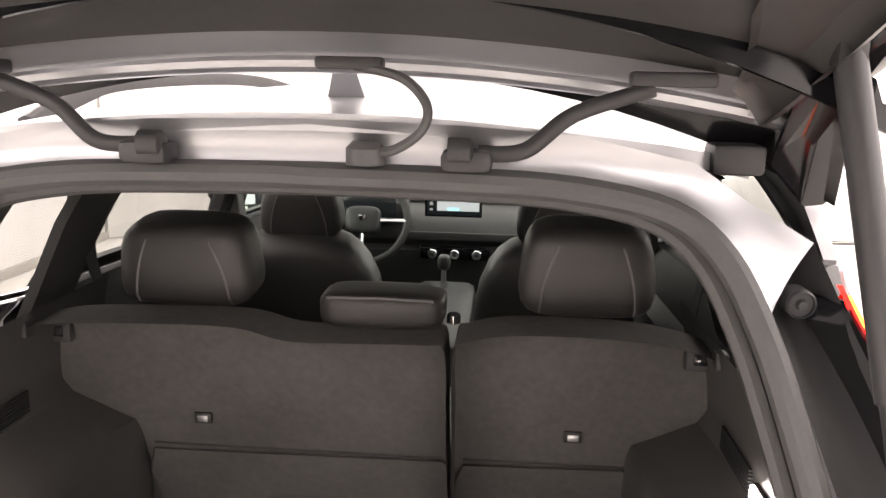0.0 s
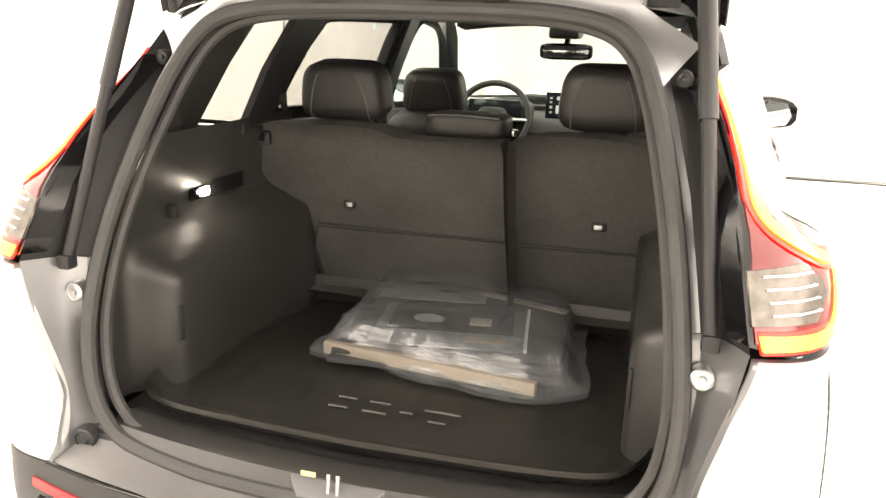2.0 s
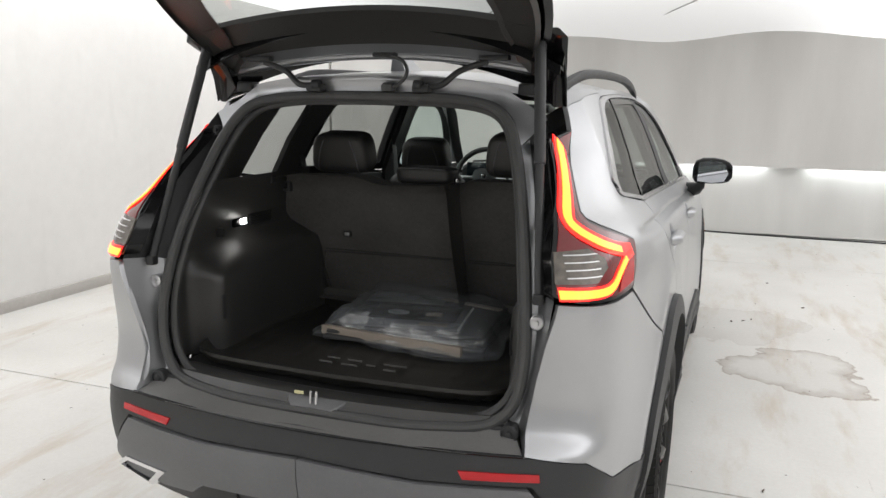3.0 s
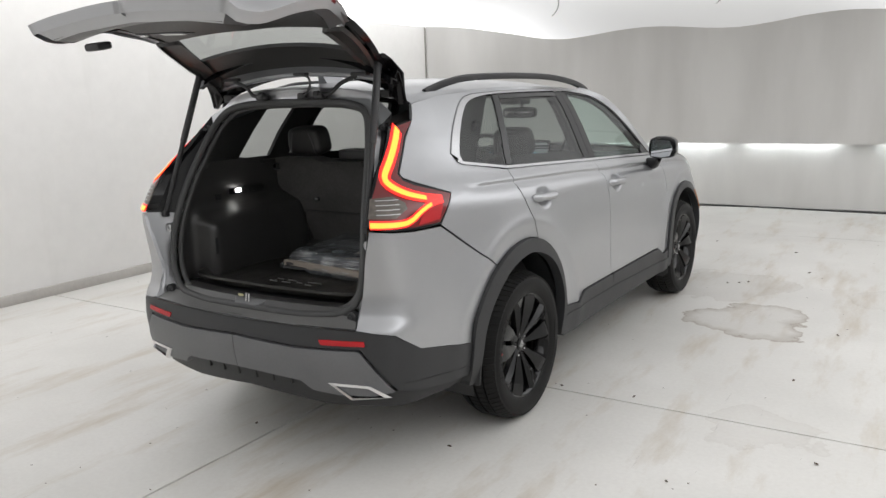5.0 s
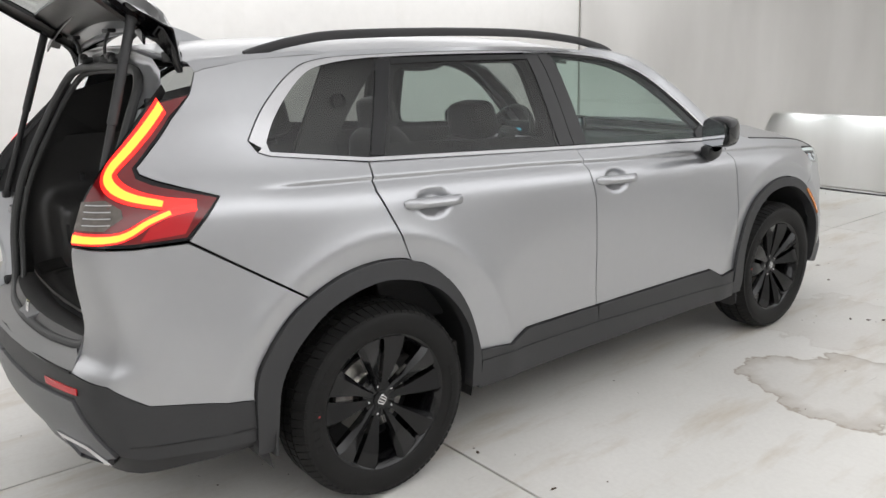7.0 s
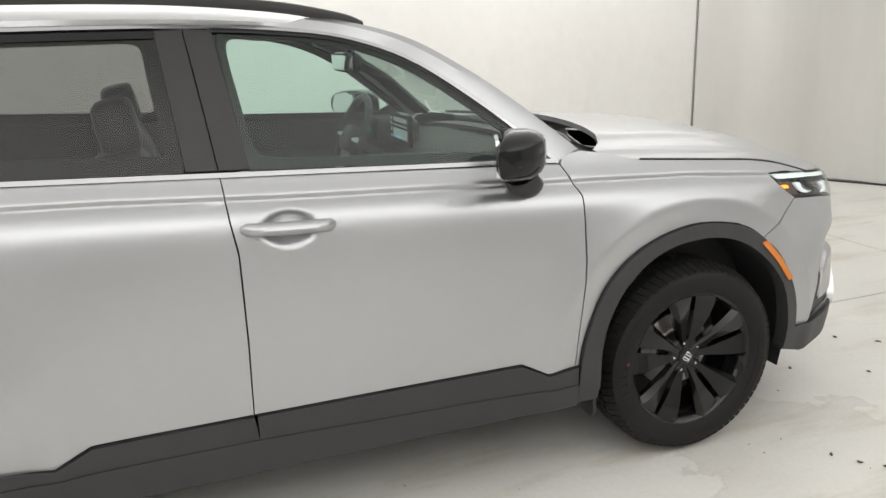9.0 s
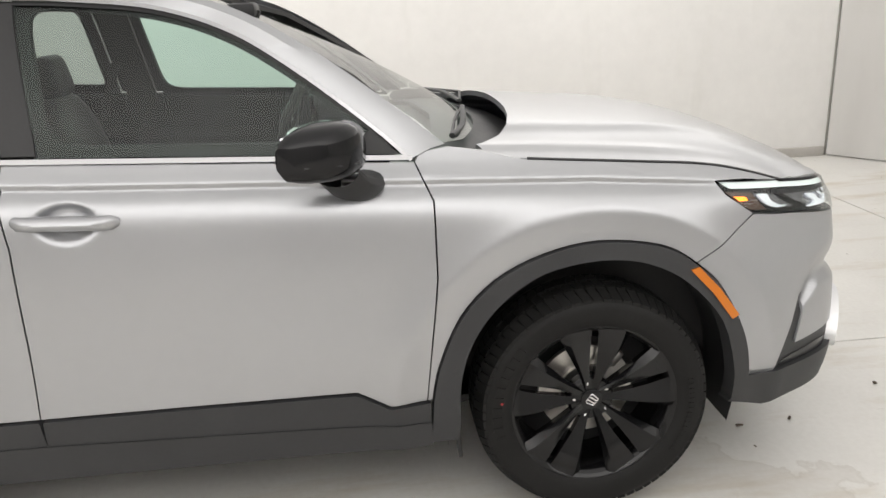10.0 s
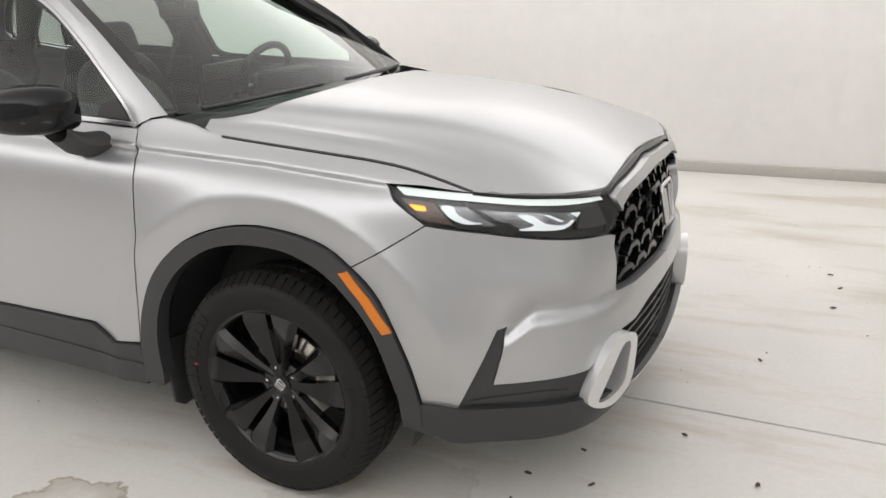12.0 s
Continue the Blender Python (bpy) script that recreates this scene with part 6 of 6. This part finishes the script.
# cargo floor, tray, side trims
box("cargo_floor", (0, -.40, .675), (1.16, 1.02, .08), PLASTIC, car, "black cargo floor", bevel=.01)
box("cabin_floor", (0, 1.1, .42), (1.50, 2.2, .06), CARPET, car, "dark cabin carpet", bevel=.01)
loft("sill_trim", [[(p[0] * q, p[1] + dy, .705 + dz) for p in [(x, -.955 + .20 * x * x, 0) for x in np.linspace(-.54, .54, 25)]] for q, dy, dz in ((1, .0, -.005), (1, .02, .022), (.985, .07, .026), (.97, .11, .012))], TRIM, car, "black ribbed sill trim", flip=True)
for side in (1, -1):
    # side trim: sections along y from the opening to the seat
    ys = np.linspace(-.86, .02, 60)
    zz = [.715, .76, .80, .85, .90, .94, .97, .99, 1.01, 1.03, 1.05, 1.07, 1.09, 1.12, 1.16, 1.20, 1.255, 1.285, 1.29]
    rows = []
    for z in zz:
        row = []
        for y in ys:
            bump = 1 / (1 + math.exp(-(y + .70) / .011)) / (1 + math.exp((y - .02) / .02))
            top = 1 / (1 + math.exp((z - 1.035 - .10 * (y + .45)) / .014))
            x = .600 - .045 * max(0, (z - 1.1) / .19) + .0 * y
            x -= .112 * bump * top
            x -= .03 / (1 + math.exp(-(y + .12) / .03)) * (z < 1.05)
            edge = max(0, (-y - .80) / .06)
            x = x * (1 - .02 * edge)
            lim = float(np.interp(z, [.70, .79, .87, .95, 1.05, 1.15, 1.25, 1.35], [.50, .562, .575, .578, .568, .553, .533, .508]))
            yl = float(np.interp(z, [.70, .87, 1.05, 1.15, 1.25, 1.35], [-.87, -.85, -.81, -.775, -.73, -.68]))
            if y < yl + .06:
                x = lim + (x - lim) * max(0, (y - yl) / .06)
            row.append((x, max(y, yl + .002), z))
        rows.append(row)
    tr = loft("cargo_side_trim", rows, TRIM, car, "grained black cargo side trim with wheel housing", side=side)
    # lamp, hook, vents, pocket
    lx = .585
    lm = box("cargo_lamp", (side * (lx + .004), -.435, 1.122), (.012, .075, .030), GLOSS, tr, "lit cargo lamp", bevel=.004)
    box("lamp_lens", (side * (lx - .004), -.42, 1.124), (.006, .034, .022), LAMP_ON, lm, "glowing white lens", bevel=.002)
    ld = bpy.data.lights.new("cargo_lamp_light", "POINT")
    ld.energy, ld.shadow_soft_size, ld.color = .05, .012, (1, .96, .88)
    new("cargo_lamp_light", ld).location = (side * (lx - .022), -.42, 1.124)
    for k in range(7):
        box("vent_slat", (side * (lx + .004), -.30 + .0 * k, 1.105 + .006 * k), (.010, .15, .003), PLASTIC, tr, "", bevel=.001)
    box("bag_hook", (side * (lx - .012), -.565, 1.105), (.028, .022, .034), PLASTIC, tr, "folding bag hook", bevel=.005)
    box("hook_plate", (side * (lx + .002), -.60, 1.218), (.012, .05, .016), PLASTIC, tr, "", bevel=.003)
    box("pocket_slot", (side * .496, -.655, .875), (.008, .045, .085), PLASTIC, tr, "", bevel=.004)
    box("side_cleat", (side * (lx - .02), -.25, 1.262), (.02, .028, .028), PLASTIC, tr, "", bevel=.004)
    # D and C pillar linings, belts
    loft("d_pillar_trim", [[(.505, -.675, 1.345), (.53, -.72, 1.28)], [(.545, -.50, 1.47), (.60, -.46, 1.29)], [(.575, -.40, 1.50), (.66, -.36, 1.30)]], TRIM, car, "black rear pillar lining", side=side)
    loft("d_pillar_lining", [[(.47, -.62, 1.47), (.50, -.665, 1.40), (.535, -.72, 1.262)], [(.53, -.19, 1.56), (.585, -.27, 1.43), (.635, -.37, 1.262)]], TRIM, car, "black rear pillar lining", side=side)
    cl = loft("c_pillar_trim", [[(.545, .03, 1.575), (.60, -.08, 1.41), (.635, -.17, 1.245)], [(.545, .27, 1.58), (.605, .10, 1.41), (.635, -.04, 1.235)]], TRIM, car, "black centre-rear pillar lining", side=side, thick=.02)
    loft("b_pillar_trim", [[(.55, 1.03, 1.575), (.715, 1.07, 1.20), (.74, 1.07, .8)], [(.55, 1.15, 1.575), (.715, 1.19, 1.20), (.74, 1.19, .8)]], TRIM, car, "black door pillar lining", side=side, thick=.02)
    loft("a_pillar_trim", [[(.52, 1.46, 1.585), (.60, 1.74, 1.50), (.67, 2.0, 1.34), (.70, 2.20, 1.16)], [(.50, 1.52, 1.585), (.56, 1.80, 1.50), (.63, 2.06, 1.34), (.665, 2.26, 1.16)]], TRIM, car, "black windscreen pillar lining", side=side, thick=.02)
    lathe("belt_guide", [(.026, -.01), (.026, .012), (.015, .018), (0, .018)], Matrix.Translation((side * .615, .035, 1.43)) @ Matrix.Rotation(-side * radians(90), 4, "Y"), PLASTIC, car, "black belt guide", 20)
    loft("seat_belt", [[(.605, .01, 1.43), (.60, .02, 1.31), (.595, .04, 1.24)], [(.60, .05, 1.43), (.598, .055, 1.31), (.59, .07, 1.24)]], PLASTIC, car, "black seat belt", side=side, thick=.002)
    loft("seat_belt", [[(.66, 1.06, 1.38), (.60, .98, 1.15), (.55, .90, .9)], [(.655, 1.10, 1.38), (.595, 1.02, 1.15), (.545, .95, .9)]], PLASTIC, car, "black seat belt", side=side, thick=.002)
    tube("grab_handle", spline([(.54, .35, 1.575), (.52, .40, 1.535), (.52, .56, 1.535), (.54, .61, 1.575)], 5), .010, PLASTIC, car, "black grab handle", 8)  if side > 0 else None
    # door linings
    for y0, y1 in ((.10, 1.10), (1.16, 2.14)):
        zs = lambda y: 1.232 - .0518 * y
        rows = [[(x, y, zs(y) * f + .5 * (1 - f)) for y in np.linspace(y0, y1, 14)] for x, f in ((.755, 1.0), (.725, .995), (.70, .93), (.70, .80), (.66, .74), (.66, .66), (.71, .60), (.72, .1))]
        loft("door_lining", rows, DASH, car, "black door lining with armrest", side=side)
# headliner
shaped("headliner", mirrored([(0, 1.47), (.45, 1.43), (.53, 1.30), (.545, .6), (.54, 0), (.50, -.42), (.44, -.54), (0, -.56)]), lambda u, v, d: np.stack([u, v, roof_z(v) - .17 * u * u - .045 + d], -1), HEADLINER, car, "grey cloth headliner", thick=0, step=.08)

# dashboard
rows = []
for y, z in ((2.38, 1.10), (2.28, 1.10), (2.12, 1.095), (2.02, 1.085), (1.95, 1.06), (1.92, 1.03), (1.935, 1.00), (1.945, .97), (1.91, .95), (1.92, .86), (1.97, .70), (2.0, .5)):
    rows.append([(x, y - .02 * (x / .7) ** 2, z - .015 * (x / .7) ** 4) for x in np.linspace(-.70, .70, 29)])
dash = loft("dashboard", rows, DASH, car, "black soft-touch dashboard")
scr = box("centre_screen", (.01, 1.735, 1.168), (.245, .018, .130), GLOSS, dash, "lit centre touch screen", bevel=.004)
box("screen_face", (.012, 1.724, 1.168), (.232, .002, .116), SCREEN_D, scr, bevel=0)
for x, z, w_, h_, mt in ((.03, 1.205, .175, .018, SCREEN), (.035, 1.182, .165, .006, SCREEN), (.03, 1.150, .18, .040, SCREEN), (.01, 1.138, .05, .012, SCREEN_B), (-.085, 1.205, .012, .010, WHITE), (-.085, 1.185, .012, .010, WHITE), (-.085, 1.160, .014, .014, WHITE), (-.085, 1.135, .014, .010, WHITE)):
    box("screen_tile", (x, 1.7225, z), (w_, .001, h_), mt, scr, bevel=0)
box("vent_band", (.02, 1.742, 1.015), (1.28, .012, .035), PLASTIC, dash, "gloss black vent band", bevel=.004)
box("control_panel", (.02, 1.735, .945), (.30, .03, .055), GLOSS, dash, "climate control panel", bevel=.006)
for x in (-.075, .02, .115):
    m = Matrix.Translation((x, 1.715, .945)) @ Matrix.Rotation(radians(90), 4, "X")
    kb = lathe("knob", [(.021, -.006), (.021, .020), (.018, .024), (0, .024)], m, CHROME, dash, "chrome ringed knob", 28)
    box("knob_face", (x, 1.689, .945), (.018, .002, .016), PLASTIC, kb, bevel=.001)
con = cushion("centre_console", (0, 1.30, .70), (.26, .90, .36), PLASTIC, car, "black centre console with shifter", None, 8)
tube("shifter", [(.0, 1.56, .87), (.0, 1.545, .97)], .016, CHROME, con, "shift lever", 12)
cushion("shift_knob", (0, 1.543, .985), (.05, .06, .06), LEATHER, con, "", None, 3)
hood_c = cushion("instrument_hood", (-.37, 1.80, 1.125), (.36, .20, .10), DASH, dash, "instrument binnacle", None, 5)
box("instrument_screen", (-.37, 1.705, 1.135), (.27, .01, .10), SCREEN_D, dash, "dark instrument display", bevel=.004)
box("instrument_readout", (-.36, 1.698, 1.135), (.05, .002, .014), SCREEN_B, dash, bevel=0)
for ob in dash.children_recursive:
    ob.data.transform(Matrix.Translation((0, .17, 0)))
# steering wheel
m = Matrix.Translation((-.36, 1.785, 1.10)) @ Matrix.Rotation(radians(90 - 24), 4, "X")
ring = [m @ Vector((.185 * math.cos(a), .185 * math.sin(a), 0)) for a in np.linspace(0, 2 * math.pi, 49)[:-1]]
sw = tube("steering_wheel", ring, .016, LEATHER, car, "black leather steering wheel", 12, True)
cushion("airbag_cover", m @ Vector((0, -.005, .0)), (.15, .12, .06), PLASTIC, sw, "", Matrix.Rotation(radians(66), 4, "X"), 4)
for a in (0, math.pi, -math.pi / 2):
    tube("spoke", [m @ Vector((.06 * math.cos(a), .06 * math.sin(a), .0)), m @ Vector((.18 * math.cos(a), .18 * math.sin(a), 0))], .018, SATIN if a else SATIN, sw, "", 8, flat=.5)
box("emblem", m @ Vector((0, 0, .034)), (.030, .006, .024), CHROME, sw, bevel=.002)
# inner mirror
mm = Matrix.Rotation(radians(8), 4, "Z")
im = cushion("inner_mirror", (.0, 1.70, 1.437), (.245, .035, .075), GLOSS, car, "black inside mirror", mm, 5)
box("mirror_glass", Vector((.0, 1.682, 1.437)), (.21, .003, .055), MIRROR, im, bevel=.001, m=mm)
tube("mirror_stem", [(0, 1.71, 1.45), (0, 1.74, 1.52)], .014, PLASTIC, im, "", 8)
box("camera_housing", (0, 1.66, 1.52), (.14, .16, .05), PLASTIC, car, "black windscreen sensor housing", bevel=.015)
for side in (1, -1):
    vz = shaped("sun_visor", [(side * .06, 1.30), (side * .42, 1.30), (side * .42, 1.44), (side * .06, 1.46)], lambda u, v, d: np.stack([u, v, roof_z(v) - .17 * u * u - .062 + d], -1), HEADLINER, car, "grey sun visor", thick=.015, step=.1)

# ---- loose things in the cargo bay ----
mat_z = .742
half = spline([(.0, -.862), (.30, -.850), (.46, -.825), (.525, -.76), (.555, -.62), (.548, -.30), (.505, -.20), (.490, -.07), (.470, -.012), (0, -.004)], 5)
outline = [tuple(p) for p in half] + [(-p[0], p[1]) for p in half[::-1][1:-1]]
O = np.array(outline)


def tray_fn(u, v, d):
    seg_d = np.full(u.shape, 9.0)
    A_, B_ = O, np.roll(O, -1, 0)
    for a, b in zip(A_, B_):
        ab = b - a
        t = np.clip(((u - a[0]) * ab[0] + (v - a[1]) * ab[1]) / (ab @ ab + 1e-9), 0, 1)
        seg_d = np.minimum(seg_d, np.hypot(u - a[0] - t * ab[0], v - a[1] - t * ab[1]))
    lip = (.042 + .022 * np.clip((v + .16) / .1, 0, 1)) * np.clip(1 - seg_d / .022, 0, 1) ** .7 + .006 * np.exp(-((seg_d - .07) / .008) ** 2)
    ribs = .0035 * ((np.abs((u * 11) % 1 - .5) < .07) & (v < -.50) & (v > -.66) & (np.abs(u) < .42))
    step_ = .006 / (1 + np.exp(-(v + .56 + .03 * np.cos(u * 5)) / .01))
    return np.stack([u, v, mat_z - .012 + lip + ribs + step_ + d], -1)


tray = shaped("cargo_tray", outline, tray_fn, MATRUB, None, "", thick=.012, step=.016)
tagged(tray, "black moulded rubber cargo tray with raised lip, on the cargo floor", "cargo mat")
# raised bars a little lighter than the tray's rubber
EMBOSS = mat("pale_emboss", (.045, .044, .041), .3)
for pts in ([(-.15, -.655), (-.195, -.655)], [(-.20, -.70), (-.155, -.70)], [(-.12, -.655), (-.07, -.655)], [(-.12, -.70), (-.065, -.70)], [(-.04, -.68), (-.01, -.68)], [(.01, -.655), (.09, -.655)], [(.03, -.70), (.07, -.70)]):
    tube("embossed_bar", [Vector((.015 + .98 * (x + .05), y + .02 - .01 * (x + .05), mat_z - .004)) for x, y in pts], .0035, EMBOSS, tray, "", 6)
# clear bag with folded mats and a booklet
BAG = glass("clear_plastic_film", (.93, .945, .95), .10, .20, .8)
nt = BAG.node_tree
no = nt.nodes.new("ShaderNodeTexNoise")
no.inputs["Scale"].default_value, no.inputs["Detail"].default_value = 9, 4
bp = nt.nodes.new("ShaderNodeBump")
bp.inputs["Strength"].default_value, bp.inputs["Distance"].default_value = .8, .012
nt.links.new(no.outputs["Fac"], bp.inputs["Height"])
nt.links.new(bp.outputs[0], nt.nodes["Glossy BSDF"].inputs["Normal"])
nt.links.new(bp.outputs[0], nt.nodes["Layer Weight"].inputs["Normal"])
# slightly milky film, with the glints on its creases painted as white streaks
df = nt.nodes.new("ShaderNodeBsdfDiffuse")
df.inputs[0].default_value = (.78, .84, .90, 1)
tcb = nt.nodes.new("ShaderNodeTexCoord")
mpb = nt.nodes.new("ShaderNodeMapping")
mpb.inputs["Rotation"].default_value, mpb.inputs["Scale"].default_value = (0, 0, .6), (5, 16, 8)
no2 = nt.nodes.new("ShaderNodeTexNoise")
no2.noise_type = "RIDGED_MULTIFRACTAL"
no2.inputs["Scale"].default_value, no2.inputs["Detail"].default_value = 1.0, 4
nt.links.new(tcb.outputs["Object"], mpb.inputs[0])
nt.links.new(mpb.outputs[0], no2.inputs["Vector"])
mr = nt.nodes.new("ShaderNodeMapRange")
mr.inputs["From Min"].default_value, mr.inputs["From Max"].default_value = .4, .9
mr.inputs["To Min"].default_value, mr.inputs["To Max"].default_value = .09, .60
nt.links.new(no2.outputs["Fac"], mr.inputs["Value"])
m2 = nt.nodes.new("ShaderNodeMixShader")
nt.links.new(mr.outputs[0], m2.inputs[0])
nt.links.new(nt.nodes["Mix Shader"].outputs[0], m2.inputs[1])
nt.links.new(df.outputs[0], m2.inputs[2])
nt.links.new(m2.outputs[0], nt.nodes["Material Output"].inputs[0])
BEIGE = mat("beige_card", (.33, .285, .24), .7, noise_scale=8, noise_amt=.1)
MATC = mat("folded_mat_carpet", (.06, .06, .062), .9, noise_scale=9, noise_amt=.2, bump=.4, bump_scale=900)
rz = Matrix.Rotation(radians(4), 4, "Z")
C0 = Vector((.045, -.23, mat_z + .002))


def bag_p(u, v, z):
    return C0 + rz @ Vector((u, v, z))


pack = empty("accessory_bag", C0)
tagged(pack, "clear plastic bag of folded floor mats lying on the tray", "bag")
inv = Matrix.Translation(-C0)


def in_pack(ob):
    ob.data.transform(inv)
    ob.parent = pack
    return ob


EDGE_B = [(-.285, -.46), (-.10, -.475), (.105, -.525), (.295, -.545), (.40, -.475), (.372, -.30), (.355, -.16), (.338, .0), (.216, .068), (.10, .115), (-.02, .150), (-.16, .105), (-.310, .06), (-.300, -.06), (-.305, -.15), (-.28, -.30)]
ea = [math.atan2(y - C0.y, x - C0.x) for x, y in EDGE_B]
er = [math.hypot(y - C0.y, x - C0.x) for x, y in EDGE_B]
o_ = sorted(range(len(ea)), key=lambda i: ea[i])
ea, er = [ea[i] for i in o_], [er[i] for i in o_]


def ridged(p):
    return 1 - 2 * abs(noise.noise(p))


bm = bmesh.new()
N = 72
grid = {}
for lay in (0, 1):
    for i in range(N + 1):
        for j in range(N + 1):
            a, b = -1 + 2 * i / N, -1 + 2 * j / N
            e = max(abs(a), abs(b))
            th = math.atan2(b, a)
            r = float(np.interp(th, ea, er, period=2 * math.pi)) * e
            x, y = r * math.cos(th), r * math.sin(th)
            side_ = 1 / (1 + math.exp((e - .86) / .035))
            puff = side_ * (.078 + .012 * math.sin(x * 9 + .4) * math.cos(y * 8) + .016 * max(0, (y + .1) / .4))
            cr = .014 * ridged(Vector((x * 5 + y * 3, y * 3, 2.0))) + .006 * ridged(Vector((x * 9, y * 11 - x * 6, 5.0))) + .003 * noise.noise(Vector((x * 60, y * 45, 5.0)))
            z = .006 + puff + cr * min(1, (1 - e) * 7)
            if e > .93:
                z += .012 * (e - .93) / .07 * (.5 + noise.noise(Vector((th * 4, 1, 1))))
            grid[lay, i, j] = bm.verts.new(C0 + Vector((x, y, z if lay else .002)))
    for i in range(N):
        for j in range(N):
            q = [grid[lay, i, j], grid[lay, i + 1, j], grid[lay, i + 1, j + 1], grid[lay, i, j + 1]]
            bm.faces.new(q if lay else q[::-1])
in_pack(part("plastic_film", bm, BAG, None, "creased clear plastic film", angle=35))
for k, (z, w_, d_) in enumerate(((.012, .57, .48), (.028, .56, .46), (.044, .54, .43))):
    in_pack(box("folded_mat", bag_p(.0, -.01 + .01 * k, z), (w_, d_, .014), MATC, None, "folded dark carpet mat", bevel=.005, m=rz))
rf = Matrix.Rotation(radians(-7), 4, "Z")
in_pack(box("cardboard_edge", C0 + Vector((-.02, -.258, .028)), (.54, .022, .032), BEIGE, None, "beige card edge", bevel=.004, m=rf))
in_pack(box("cardboard_flap", C0 + Vector((.13, .17, .062)), (.26, .030, .006), BEIGE, None, "beige card edge", bevel=.002, m=Matrix.Rotation(radians(-17), 4, "Z")))
rb_ = Matrix.Rotation(radians(9), 4, "Z")


def C0_AT(x, y, z):
    return Matrix.Translation(C0 + Vector((x, y, z)))


in_pack(box("clear_pouch", C0 + Vector((-.012, -.055, .0545)), (.385, .285, .004), mat("milky_pouch", (.21, .22, .232), .25, noise_scale=9, noise_amt=.25), None, "milky clear booklet pouch", bevel=.001, m=rb_))
bk = in_pack(box("booklet", C0 + Vector((-.02, -.018, .061)), (.315, .165, .010), GLOSS, None, "black printed booklet", bevel=.003, m=rb_))
oval = lathe_bm(bmesh.new(), [(.040, -.001), (.040, .001), (.036, .002), (0, .002)], C0_AT(-.075, -.05, .067) @ Matrix.Diagonal((1, .7, 1, 1)), 24)
in_pack(finish("printed_oval", oval, mat("pale_print", (.42, .45, .47), .5), None, "pale oval printed on the booklet"))
in_pack(box("printed_patch", C0 + Vector((.057, -.034, .067)), (.055, .05, .002), BEIGE, None, "", bevel=.0005, m=rb_))
in_pack(box("printed_patch", C0 + Vector((.09, -.129, .0585)), (.10, .036, .002), BEIGE, None, "", bevel=.0005, m=rb_))
in_pack(box("white_sheet", C0 + Vector((-.13, .18, .060)), (.30, .16, .003), mat("milky_plastic", (.20, .205, .21), .3, noise_scale=8, noise_amt=.25), None, "milky folded plastic sheet", bevel=.001, m=rb_))
in_pack(tube("zip_edge", [C0 + Vector(p) for p in ((.200, -.185, .066), (.178, -.04, .068), (.158, .10, .066))], .004, WHITE, None, "white zip edge", 6))
